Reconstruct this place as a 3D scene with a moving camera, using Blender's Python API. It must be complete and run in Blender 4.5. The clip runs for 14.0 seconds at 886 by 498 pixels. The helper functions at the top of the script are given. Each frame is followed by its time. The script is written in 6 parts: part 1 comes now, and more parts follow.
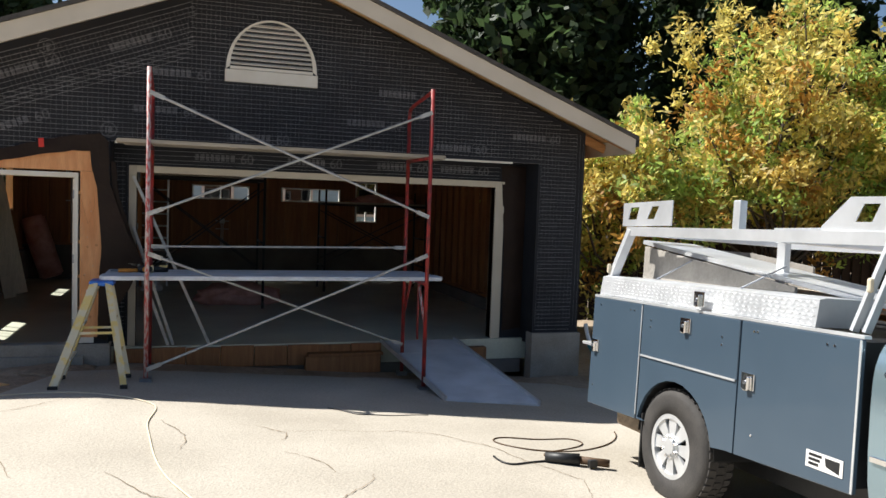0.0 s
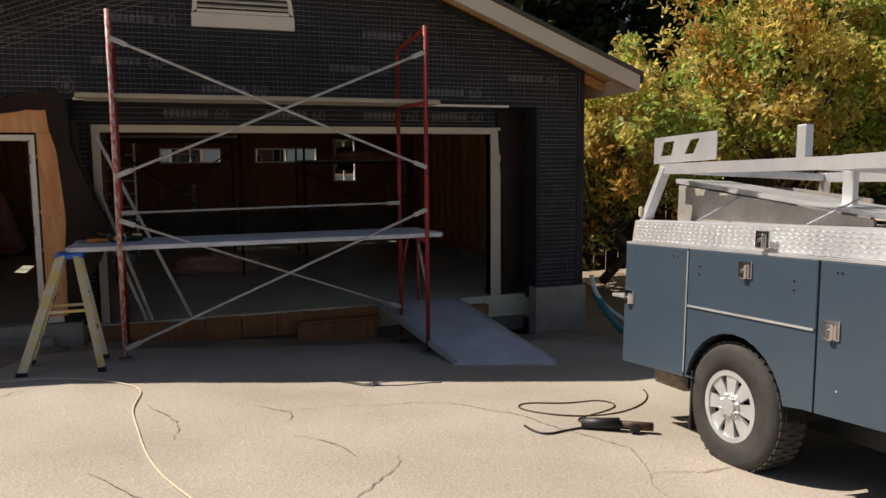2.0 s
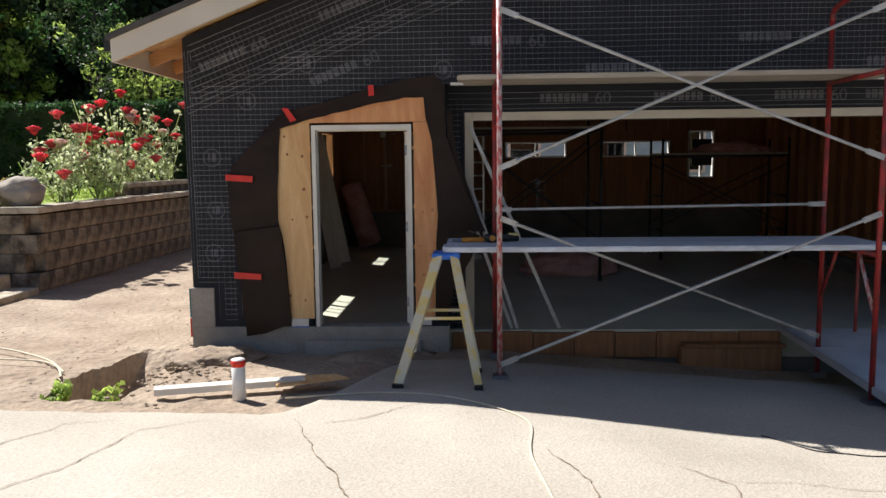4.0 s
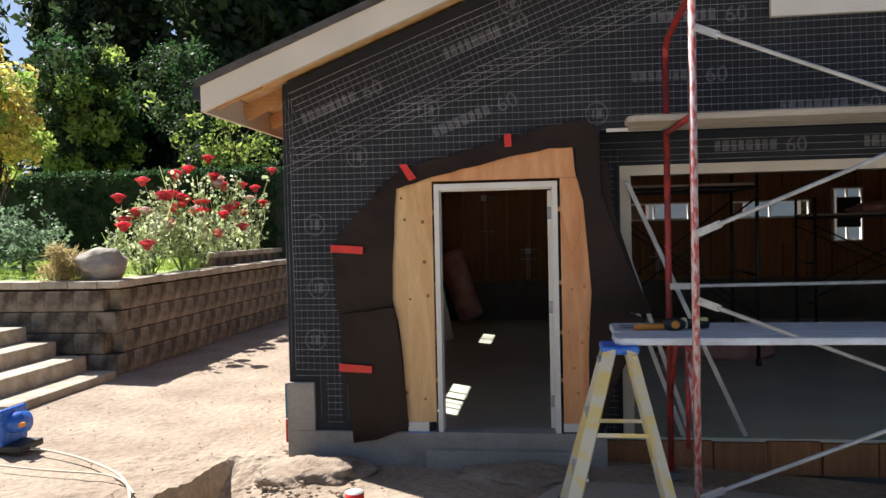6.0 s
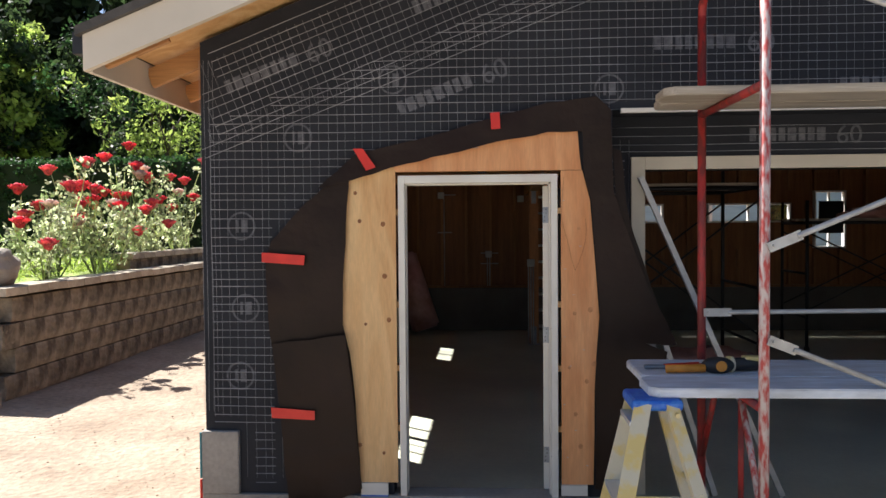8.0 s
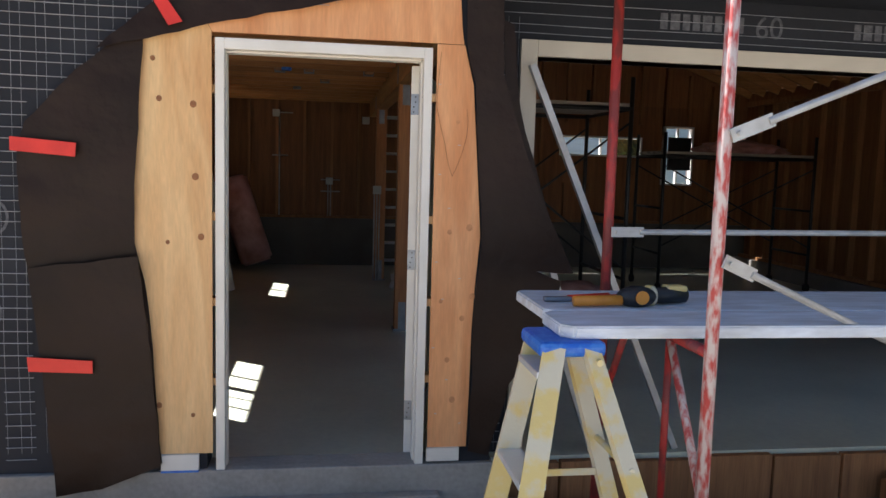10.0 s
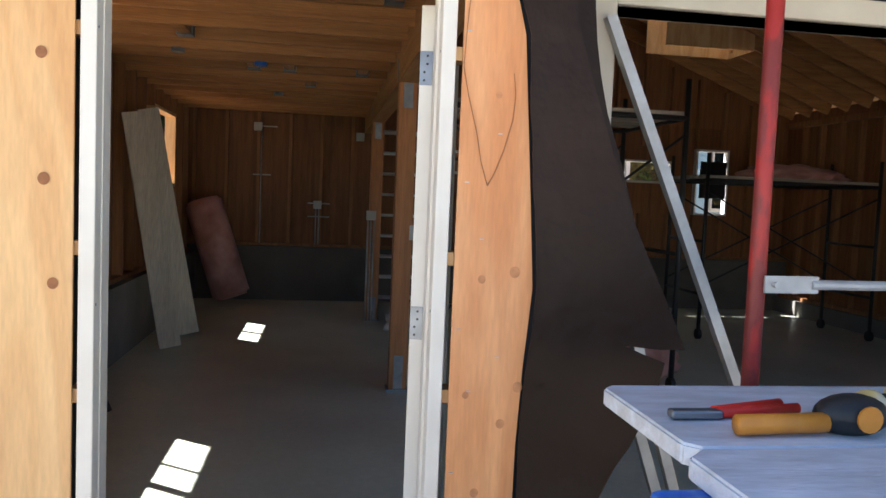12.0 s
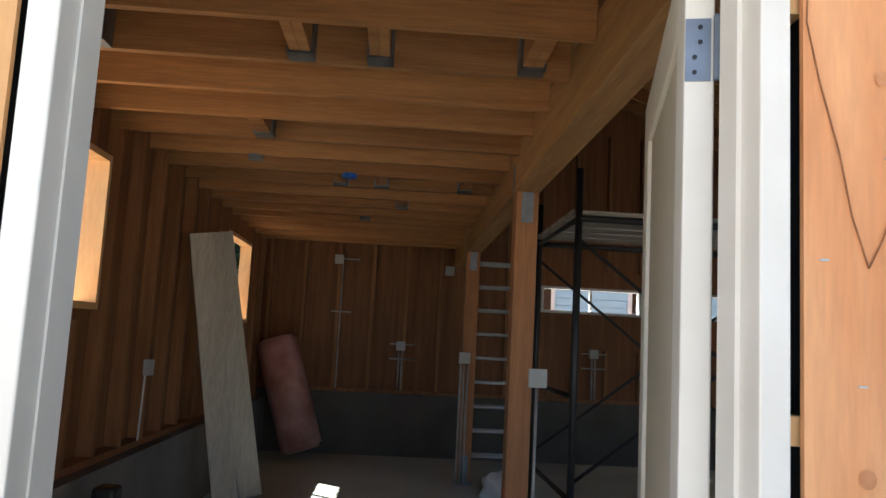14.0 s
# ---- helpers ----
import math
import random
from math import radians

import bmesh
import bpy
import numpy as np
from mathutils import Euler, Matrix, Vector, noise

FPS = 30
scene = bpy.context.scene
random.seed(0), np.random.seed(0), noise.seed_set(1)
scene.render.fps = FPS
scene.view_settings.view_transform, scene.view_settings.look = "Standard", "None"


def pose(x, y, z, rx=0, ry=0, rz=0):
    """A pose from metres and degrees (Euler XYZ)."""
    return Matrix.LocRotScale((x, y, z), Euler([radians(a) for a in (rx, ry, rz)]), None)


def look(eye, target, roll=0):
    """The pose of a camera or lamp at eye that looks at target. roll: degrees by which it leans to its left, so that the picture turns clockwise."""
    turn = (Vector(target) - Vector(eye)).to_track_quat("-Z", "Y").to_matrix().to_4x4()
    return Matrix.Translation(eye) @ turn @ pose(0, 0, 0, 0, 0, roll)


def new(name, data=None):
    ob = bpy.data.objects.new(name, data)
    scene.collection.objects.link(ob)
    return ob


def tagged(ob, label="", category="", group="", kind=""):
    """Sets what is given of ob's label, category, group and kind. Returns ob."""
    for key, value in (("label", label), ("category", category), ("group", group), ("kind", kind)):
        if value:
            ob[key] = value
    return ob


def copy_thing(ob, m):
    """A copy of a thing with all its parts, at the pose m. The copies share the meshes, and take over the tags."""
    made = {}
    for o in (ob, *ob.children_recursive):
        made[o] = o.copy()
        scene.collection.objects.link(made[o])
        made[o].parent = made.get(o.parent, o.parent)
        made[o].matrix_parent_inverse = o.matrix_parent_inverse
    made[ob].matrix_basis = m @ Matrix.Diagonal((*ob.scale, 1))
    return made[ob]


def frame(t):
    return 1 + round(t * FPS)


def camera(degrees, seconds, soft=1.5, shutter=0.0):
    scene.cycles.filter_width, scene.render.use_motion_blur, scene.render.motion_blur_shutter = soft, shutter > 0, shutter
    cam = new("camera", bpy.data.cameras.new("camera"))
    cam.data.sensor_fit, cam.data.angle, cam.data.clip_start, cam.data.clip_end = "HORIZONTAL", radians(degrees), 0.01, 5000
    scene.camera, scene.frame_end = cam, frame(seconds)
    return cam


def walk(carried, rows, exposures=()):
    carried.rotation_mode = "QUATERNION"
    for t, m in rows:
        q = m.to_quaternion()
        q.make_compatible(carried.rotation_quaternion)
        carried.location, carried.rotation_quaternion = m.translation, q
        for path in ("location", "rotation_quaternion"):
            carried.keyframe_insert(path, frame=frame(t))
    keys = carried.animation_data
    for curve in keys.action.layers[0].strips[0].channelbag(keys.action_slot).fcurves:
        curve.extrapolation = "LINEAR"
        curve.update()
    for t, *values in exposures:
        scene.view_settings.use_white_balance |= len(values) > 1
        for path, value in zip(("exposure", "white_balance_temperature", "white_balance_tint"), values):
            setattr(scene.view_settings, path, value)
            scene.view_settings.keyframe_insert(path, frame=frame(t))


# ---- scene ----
cam = camera(59.6, 14.0)
PATH = [
    (0, (0.303, 1.121, 1.994), (0.925, 3.018, 1.877), 2.0),
    (0.5, (0.271, 1.216, 1.986), (1.384, 2.872, 1.847), 0.9),
    (1, (0.185, 1.343, 1.998), (1.424, 2.898, 1.787), 0.1),
    (1.5, (0.206, 1.615, 1.896), (1.213, 3.33, 1.681), -0.9),
    (2, (0.225, 1.892, 1.881), (0.914, 3.756, 1.659), -0.5),
    (2.5, (0.133, 2.265, 1.875), (0.745, 4.157, 1.666), -0.7),
    (3, (0.099, 2.677, 1.842), (0.533, 4.62, 1.649), -0.8),
    (3.5, (-0.09, 3.03, 1.826), (-0.031, 5.021, 1.642), 0.3),
    (4, (-0.335, 3.371, 1.825), (-0.414, 5.357, 1.604), -0.6),
    (6.5, (-1.131, 5.167, 1.859), (-1.408, 7.147, 1.827), -1.1),
    (7, (-1.216, 5.514, 1.905), (-1.39, 7.506, 1.856), -1.7),
    (9.5, (-1.431, 7.067, 1.722), (-1.453, 9.066, 1.655), 2.2),
    (10, (-1.418, 7.333, 1.65), (-1.12, 9.299, 1.442), 1.6),
    (10.5, (-1.302, 7.749, 1.669), (-0.819, 9.688, 1.571), 0.9),
    (11, (-1.361, 8.177, 1.64), (-0.92, 10.122, 1.504), 0.1),
    (11.5, (-1.324, 8.535, 1.604), (-0.876, 10.483, 1.522), 1.8),
    (12, (-1.284, 8.83, 1.574), (-0.979, 10.802, 1.441), 2.4),
    (12.5, (-1.309, 9.115, 1.578), (-1.071, 11.097, 1.457), 1.8),
    (13, (-1.285, 9.393, 1.562), (-1.21, 11.389, 1.458), 2.5),
    (13.5, (-1.318, 9.695, 1.514), (-1.18, 11.689, 1.57), 2.7),
    (14, (-1.434, 10.022, 1.491), (-1.33, 12.005, 1.726), 3.0),
]
EXPOSURES = [(0.0, 0.85, 6200, 10), (0.5, 0.7, 6500, 14), (1.5, 0.12, 7000, 16), (2.5, 0.35, 6950, 15), (3.2, 0.6, 6450, 14), (4.0, 0.8, 6150, 13), (6.5, 1.2, 6150, 13),
             (7.2, 1.3, 6150, 13), (9.5, 1.6, 6100, 14), (10.5, 2.15, 5850, 11), (11.0, 2.4, 5900, 10), (12.5, 2.55, 5750, 9), (14.0, 2.65, 5700, 8)]
walk(cam, [(t, look(eye, target, roll)) for t, eye, target, roll in PATH], EXPOSURES)

# ---- world and sun ----
SUN_FROM = Vector((-0.63, 0.46, 1.0)).normalized()
world = bpy.data.worlds.new("world")
scene.world = world
world.use_nodes = True
wn, wl = world.node_tree.nodes, world.node_tree.links
sky = wn.new("ShaderNodeTexSky")
sky.sky_type, sky.sun_disc = "NISHITA", False
sky.ozone_density = 2.0
sky.sun_elevation = math.asin(SUN_FROM.z)
sky.sun_rotation = math.atan2(SUN_FROM.x, SUN_FROM.y)
wl.new(sky.outputs[0], wn["Background"].inputs[0])
wn["Background"].inputs[1].default_value = 0.05
sun = new("sun", bpy.data.lights.new("sun", "SUN"))
sun.data.energy, sun.data.angle, sun.data.color = 5.0, radians(0.53), (1.0, 0.95, 0.86)
sun.matrix_world = look(SUN_FROM * 60, (0, 0, 0))


# ---- materials ----
def material(name, color, rough=0.7, metal=0.0, color2=None, scale=6.0, bump=0.1, bump_scale=60.0, stretch=(1, 1, 1), spec=0.5, coat=0.0, island=0.0, detail=6.0, coords="Object", fine=0.0, distance=0.01, sharp=0.18, rvar=0.1, distort=0.0):
    """Principled surface with two scales of noise in colour, roughness and relief."""
    m = bpy.data.materials.new(name)
    m.use_nodes = True
    n, l = m.node_tree.nodes, m.node_tree.links
    b = n["Principled BSDF"]
    b.inputs["Metallic"].default_value = metal
    b.inputs["Specular IOR Level"].default_value = spec
    b.inputs["Coat Weight"].default_value = coat
    tc = n.new("ShaderNodeTexCoord")
    mp = n.new("ShaderNodeMapping")
    mp.inputs["Scale"].default_value = stretch
    l.new(tc.outputs[coords], mp.inputs[0])
    big = n.new("ShaderNodeTexNoise")
    big.inputs["Scale"].default_value, big.inputs["Detail"].default_value = scale, detail
    big.inputs["Distortion"].default_value = distort
    l.new(mp.outputs[0], big.inputs["Vector"])
    ramp = n.new("ShaderNodeMapRange")
    ramp.inputs["From Min"].default_value, ramp.inputs["From Max"].default_value = 0.5 - sharp, 0.5 + sharp
    l.new(big.outputs["Fac"], ramp.inputs["Value"])
    mix = n.new("ShaderNodeMix")
    mix.data_type = "RGBA"
    c2 = color2 if color2 else tuple(c * 0.7 for c in color)
    mix.inputs["A"].default_value, mix.inputs["B"].default_value = (*color, 1), (*c2, 1)
    l.new(ramp.outputs[0], mix.inputs["Factor"])
    out = mix.outputs["Result"]
    small = n.new("ShaderNodeTexNoise")
    small.inputs["Scale"].default_value, small.inputs["Detail"].default_value = bump_scale, 4
    l.new(mp.outputs[0], small.inputs["Vector"])
    if island or fine:
        hsv = n.new("ShaderNodeHueSaturation")
        info = n.new("ShaderNodeObjectInfo")
        geo = n.new("ShaderNodeNewGeometry")
        both = n.new("ShaderNodeMath")
        both.operation = "ADD"
        l.new(info.outputs["Random"], both.inputs[0])
        l.new(geo.outputs["Random Per Island"], both.inputs[1])
        wrap = n.new("ShaderNodeMath")
        wrap.operation = "FRACT"
        l.new(both.outputs[0], wrap.inputs[0])
        val = n.new("ShaderNodeMapRange")
        val.inputs["To Min"].default_value, val.inputs["To Max"].default_value = 1 - island, 1 + island
        l.new(wrap.outputs[0], val.inputs["Value"])
        grain = n.new("ShaderNodeMapRange")
        grain.inputs["From Min"].default_value, grain.inputs["From Max"].default_value = 0.3, 0.7
        grain.inputs["To Min"].default_value, grain.inputs["To Max"].default_value = 1 - fine, 1 + fine
        l.new(small.outputs["Fac"], grain.inputs["Value"])
        times = n.new("ShaderNodeMath")
        times.operation = "MULTIPLY"
        l.new(val.outputs[0], times.inputs[0])
        l.new(grain.outputs[0], times.inputs[1])
        l.new(times.outputs[0], hsv.inputs["Value"])
        l.new(out, hsv.inputs["Color"])
        out = hsv.outputs[0]
    l.new(out, b.inputs["Base Color"])
    rr = n.new("ShaderNodeMapRange")
    rr.inputs["To Min"].default_value, rr.inputs["To Max"].default_value = max(0.02, rough - rvar), min(1, rough + rvar)
    l.new(small.outputs["Fac"], rr.inputs["Value"])
    l.new(rr.outputs[0], b.inputs["Roughness"])
    if bump:
        bp = n.new("ShaderNodeBump")
        bp.inputs["Strength"].default_value, bp.inputs["Distance"].default_value = bump, distance
        l.new(small.outputs["Fac"], bp.inputs["Height"])
        l.new(bp.outputs[0], b.inputs["Normal"])
    return m


def leafy(name, color, color2, vary=0.45):
    """Leaves: diffuse with some light let through."""
    m = material(name, color, 0.55, color2=color2, scale=1.2, bump=0, island=vary)
    n, l = m.node_tree.nodes, m.node_tree.links
    b, o = n["Principled BSDF"], n["Material Output"]
    tr = n.new("ShaderNodeBsdfTranslucent")
    sh = n.new("ShaderNodeMixShader")
    sh.inputs[0].default_value = 0.55
    l.new(b.inputs["Base Color"].links[0].from_socket, tr.inputs[0])
    l.new(b.outputs[0], sh.inputs[1])
    l.new(tr.outputs[0], sh.inputs[2])
    l.new(sh.outputs[0], o.inputs[0])
    return m


def glassy(name, tint, rough=0.02, see=0.0):
    m = bpy.data.materials.new(name)
    m.use_nodes = True
    b = m.node_tree.nodes["Principled BSDF"]
    b.inputs["Base Color"].default_value = (*tint, 1)
    b.inputs["Roughness"].default_value = rough
    b.inputs["Transmission Weight"].default_value = see
    return m


def wood(name, a, b, axis="z", rough=0.65, island=0.12, bump=0.15):
    """Sawn timber: grain drawn out along one axis."""
    st = {"x": (0.5, 9, 9), "y": (9, 0.5, 9), "z": (9, 9, 0.5)}[axis]
    return material(name, a, rough, color2=b, scale=2.2, stretch=st, bump=bump, bump_scale=14, island=island, fine=0.16)


PAPER = material("tar_paper", (0.0085, 0.0098, 0.0145), 0.8, color2=(0.015, 0.017, 0.023), scale=2.5, bump=0.35, bump_scale=9, fine=0.15, distance=0.02)
FLAP = material("felt_paper", (0.0165, 0.0086, 0.0052), 0.5, color2=(0.026, 0.0135, 0.0084), scale=2.0, bump=0.5, bump_scale=5, distance=0.04, spec=0.2)
WIRE = material("galvanised_wire", (0.48, 0.48, 0.50), 0.5, 0.3, color2=(0.26, 0.26, 0.27), scale=3, bump=0)
INK = material("grey_print", (0.15, 0.15, 0.16), 0.8, color2=(0.07, 0.07, 0.08), scale=30, bump=0)
TAPE = material("red_tape", (0.72, 0.03, 0.015), 0.45, color2=(0.6, 0.02, 0.01), scale=10, bump=0.1)
PLY = material("plywood", (0.76, 0.375, 0.16), 0.6, color2=(0.62, 0.255, 0.09), scale=1.1, stretch=(4, 4, 0.5), bump=0.08, bump_scale=30, fine=0.07, distort=1.6, detail=3, sharp=0.14)
PLY2 = material("pale_plywood", (0.77, 0.50, 0.23), 0.6, color2=(0.63, 0.34, 0.13), scale=1.2, stretch=(4, 4, 0.55), bump=0.08, bump_scale=30, fine=0.07, distort=1.9, detail=3, sharp=0.14)
KNOT = material("wood_knot", (0.20, 0.075, 0.028), 0.7, color2=(0.34, 0.14, 0.05), scale=40, bump=0.1)
KNOT2 = material("soft_knot", (0.44, 0.18, 0.07), 0.7, color2=(0.60, 0.27, 0.11), scale=40, bump=0.05)
WHITE = material("white_primer", (0.78, 0.74, 0.66), 0.5, color2=(0.70, 0.65, 0.56), scale=4, bump=0.06, bump_scale=40)
CREAM = material("cream_paint", (0.62, 0.55, 0.43), 0.6, color2=(0.55, 0.48, 0.37), scale=3, bump=0.08, bump_scale=50)
FASCIA = material("fascia_primer", (0.66, 0.58, 0.47), 0.55, color2=(0.58, 0.51, 0.41), scale=2, bump=0.05, bump_scale=30)
STEM = material("stem_concrete", (0.36, 0.33, 0.29), 0.85, color2=(0.25, 0.23, 0.20), scale=3, bump=0.4, bump_scale=40, fine=0.1)
SLAB = material("slab_concrete", (0.68, 0.69, 0.55), 0.33, color2=(0.50, 0.51, 0.41), scale=0.9, bump=0.1, bump_scale=25, fine=0.06)
BACKSTEM = material("dark_concrete", (0.14, 0.125, 0.105), 0.8, color2=(0.09, 0.08, 0.068), scale=2, bump=0.3, bump_scale=30)
DARKSTEM = material("dull_concrete", (0.23, 0.21, 0.19), 0.85, color2=(0.15, 0.135, 0.12), scale=2, bump=0.3, bump_scale=30)
DRIVE = material("worn_drive", (0.465, 0.42, 0.35), 0.9, color2=(0.345, 0.308, 0.25), scale=0.7, bump=0.6, bump_scale=55, fine=0.16, detail=12, sharp=0.2)
DIRT = material("dry_dirt", (0.37, 0.295, 0.215), 0.95, color2=(0.26, 0.195, 0.135), scale=1.3, bump=0.8, bump_scale=16, fine=0.2, distance=0.04)
CRACK = material("crack_dirt", (0.26, 0.20, 0.135), 0.95, color2=(0.17, 0.13, 0.085), scale=6, bump=0.3)
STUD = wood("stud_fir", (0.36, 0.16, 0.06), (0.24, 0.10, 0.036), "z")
BEAMY = wood("beam_fir", (0.50, 0.27, 0.10), (0.38, 0.19, 0.065), "y")
JOIST = wood("joist_fir", (0.52, 0.26, 0.09), (0.38, 0.17, 0.055), "x", island=0.2)
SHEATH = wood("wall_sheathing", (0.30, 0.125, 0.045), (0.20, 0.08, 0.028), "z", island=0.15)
DECK = wood("deck_plywood", (0.46, 0.27, 0.11), (0.36, 0.19, 0.075), "y", island=0.1)
POSTW = wood("post_fir", (0.44, 0.19, 0.07), (0.34, 0.14, 0.05), "z")
PALE = wood("pale_board", (0.74, 0.64, 0.50), (0.64, 0.54, 0.40), "z", island=0.08)
PLANK = wood("scaffold_plank", (0.46, 0.40, 0.32), (0.34, 0.29, 0.22), "x", island=0.05, bump=0.3)
# worn plank paint, its base tinted blue for the sky it reflects
PAINTED_SKYLIT = material("painted_plank_skylit", (0.74, 0.78, 0.84), 0.5, color2=(0.54, 0.55, 0.56), scale=5, stretch=(1, 4, 4), bump=0.25, bump_scale=20, fine=0.12)
SHINGLE = material("roof_shingle", (0.06, 0.055, 0.05), 0.95, color2=(0.10, 0.09, 0.08), scale=8, bump=0.5, bump_scale=50)
RED = material("worn_red_paint", (0.36, 0.028, 0.022), 0.55, color2=(0.20, 0.03, 0.025), scale=18, stretch=(1, 1, 0.4), bump=0.2, bump_scale=60, detail=10, sharp=0.04)
WHITEPOLE = material("worn_white_pole", (0.56, 0.47, 0.44), 0.55, color2=(0.44, 0.06, 0.05), scale=48, stretch=(1, 1, 0.3), bump=0.2, bump_scale=60, detail=14, sharp=0.09)
GALV = material("galvanised_tube", (0.55, 0.54, 0.52), 0.5, 0.35, color2=(0.40, 0.38, 0.35), scale=9, bump=0.12, bump_scale=60)
STEEL = material("dull_steel", (0.30, 0.32, 0.35), 0.45, 0.9, color2=(0.22, 0.23, 0.25), scale=12, bump=0.1)
BLACKM = material("black_plastic", (0.012, 0.012, 0.013), 0.5, color2=(0.02, 0.02, 0.02), scale=9, bump=0.08)
YELLOW = material("yellow_fibreglass", (0.74, 0.56, 0.20), 0.5, color2=(0.68, 0.60, 0.42), scale=6, bump=0.15, bump_scale=40, detail=9, sharp=0.04)
BLUEP = material("blue_plastic", (0.02, 0.12, 0.55), 0.45, color2=(0.05, 0.19, 0.60), scale=24, bump=0.15, detail=9, sharp=0.06)
ALU = material("aluminium", (0.78, 0.79, 0.80), 0.40, 0.6, color2=(0.62, 0.63, 0.64), scale=4, bump=0.05, bump_scale=80)
CHROME = material("chrome", (0.85, 0.85, 0.86), 0.1, 1.0, color2=(0.8, 0.8, 0.8), bump=0)
SLATE = material("slate_paint", (0.058, 0.088, 0.122), 0.34, 0.1, color2=(0.052, 0.080, 0.112), scale=2, bump=0, coat=0.2, rvar=0.02)
BLUEM = material("blue_metallic", (0.27, 0.37, 0.42), 0.16, 0.6, color2=(0.255, 0.35, 0.40), scale=2, bump=0, coat=0.8, rvar=0.0)
RUBBER = material("tyre_rubber", (0.035, 0.032, 0.03), 0.8, color2=(0.055, 0.05, 0.045), scale=9, bump=0.3, bump_scale=90)
GLASSD = glassy("dark_glass", (0.008, 0.010, 0.012), 0.03)
PANE = glassy("window_glass", (0.95, 0.97, 0.97), 0.01, 1.0)
BARK = material("bark", (0.11, 0.085, 0.065), 0.9, color2=(0.06, 0.045, 0.035), scale=5, stretch=(4, 4, 0.6), bump=0.6, bump_scale=18, distance=0.03)
DIFFUSER = leafy("diffuser_sheet", (0.80, 0.79, 0.76), (0.76, 0.75, 0.72), 0.0)
LEAF_Y = leafy("yellow_green_leaf", (0.66, 0.60, 0.17), (0.74, 0.56, 0.16))
LEAF_G = leafy("green_leaf", (0.30, 0.44, 0.09), (0.42, 0.50, 0.12))
LEAF_D = leafy("dark_leaf", (0.034, 0.062, 0.024), (0.055, 0.085, 0.03))
LEAF_H = leafy("hedge_leaf", (0.03, 0.075, 0.022), (0.045, 0.10, 0.03))
LEAF_R = leafy("rose_leaf", (0.28, 0.37, 0.15), (0.70, 0.70, 0.46), 0.7)
LEAF_S = leafy("shrub_leaf", (0.10, 0.17, 0.09), (0.22, 0.30, 0.18), 0.7)
LEAF_O = leafy("dry_leaf", (0.50, 0.25, 0.05), (0.55, 0.34, 0.08))
PETAL = leafy("rose_petal", (0.82, 0.06, 0.10), (0.88, 0.24, 0.26), 0.35)
PALEPETAL = leafy("pale_petal", (0.88, 0.62, 0.55), (0.85, 0.76, 0.66), 0.2)
STRAW = leafy("straw", (0.52, 0.43, 0.20), (0.42, 0.33, 0.14), 0.3)
GRASS = leafy("grass_blade", (0.34, 0.46, 0.09), (0.42, 0.52, 0.12), 0.3)
LAWN = material("lawn_soil", (0.30, 0.38, 0.09), 0.9, color2=(0.22, 0.30, 0.07), scale=3, bump=0.5)
STONE = material("retaining_block", (0.33, 0.27, 0.195), 0.9, color2=(0.085, 0.066, 0.045), scale=4.2, sharp=0.13, detail=9, bump=0.9, bump_scale=14, island=0.22, fine=0.15, distance=0.04)
CAP = material("cap_block", (0.54, 0.47, 0.36), 0.9, color2=(0.33, 0.275, 0.20), scale=5, detail=9, bump=0.6, bump_scale=18, island=0.15, fine=0.12, distance=0.03)
ROCK = material("pale_rock", (0.42, 0.37, 0.30), 0.9, color2=(0.28, 0.24, 0.19), scale=4, bump=0.7, bump_scale=12, distance=0.04)
RAMPM = material("ramp_sheet", (0.72, 0.75, 0.80), 0.45, 0.0, color2=(0.56, 0.59, 0.63), scale=3, bump=0.1, bump_scale=30)
PINK = material("pink_wrap", (0.58, 0.32, 0.28), 0.45, color2=(0.36, 0.16, 0.13), scale=5, bump=0.5, bump_scale=8, distance=0.03)
UNDER = material("roof_underlay", (0.22, 0.075, 0.05), 0.8, color2=(0.16, 0.055, 0.035), scale=2, bump=0.2)
PVC = material("white_pvc", (0.80, 0.79, 0.76), 0.4, color2=(0.72, 0.70, 0.66), scale=8, bump=0.03)
NEIGHB = material("sky_blue_siding", (0.42, 0.62, 0.74), 0.7, color2=(0.37, 0.56, 0.68), scale=2, stretch=(1, 1, 8), bump=0.2)
TEAL = material("teal_pipe", (0.02, 0.22, 0.27), 0.4, color2=(0.03, 0.18, 0.22), scale=8, bump=0.05)
CORD = material("brown_cord", (0.10, 0.055, 0.025), 0.7, color2=(0.07, 0.04, 0.02), scale=20, bump=0.1)
CORDY = material("pale_cord", (0.66, 0.58, 0.42), 0.7, color2=(0.55, 0.48, 0.35), scale=20, bump=0.1)
ORANGE = material("orange_handle", (0.70, 0.27, 0.03), 0.45, color2=(0.6, 0.22, 0.02), scale=20, bump=0.05)
GREYBOX = material("grey_box", (0.55, 0.54, 0.50), 0.55, color2=(0.45, 0.44, 0.41), scale=9, bump=0.05)


# ---- building helpers ----
def thing(name, label, category, at=(0, 0, 0), group="", kind=""):
    ob = new(name)
    ob.location = at
    return tagged(ob, label, category, group, kind)


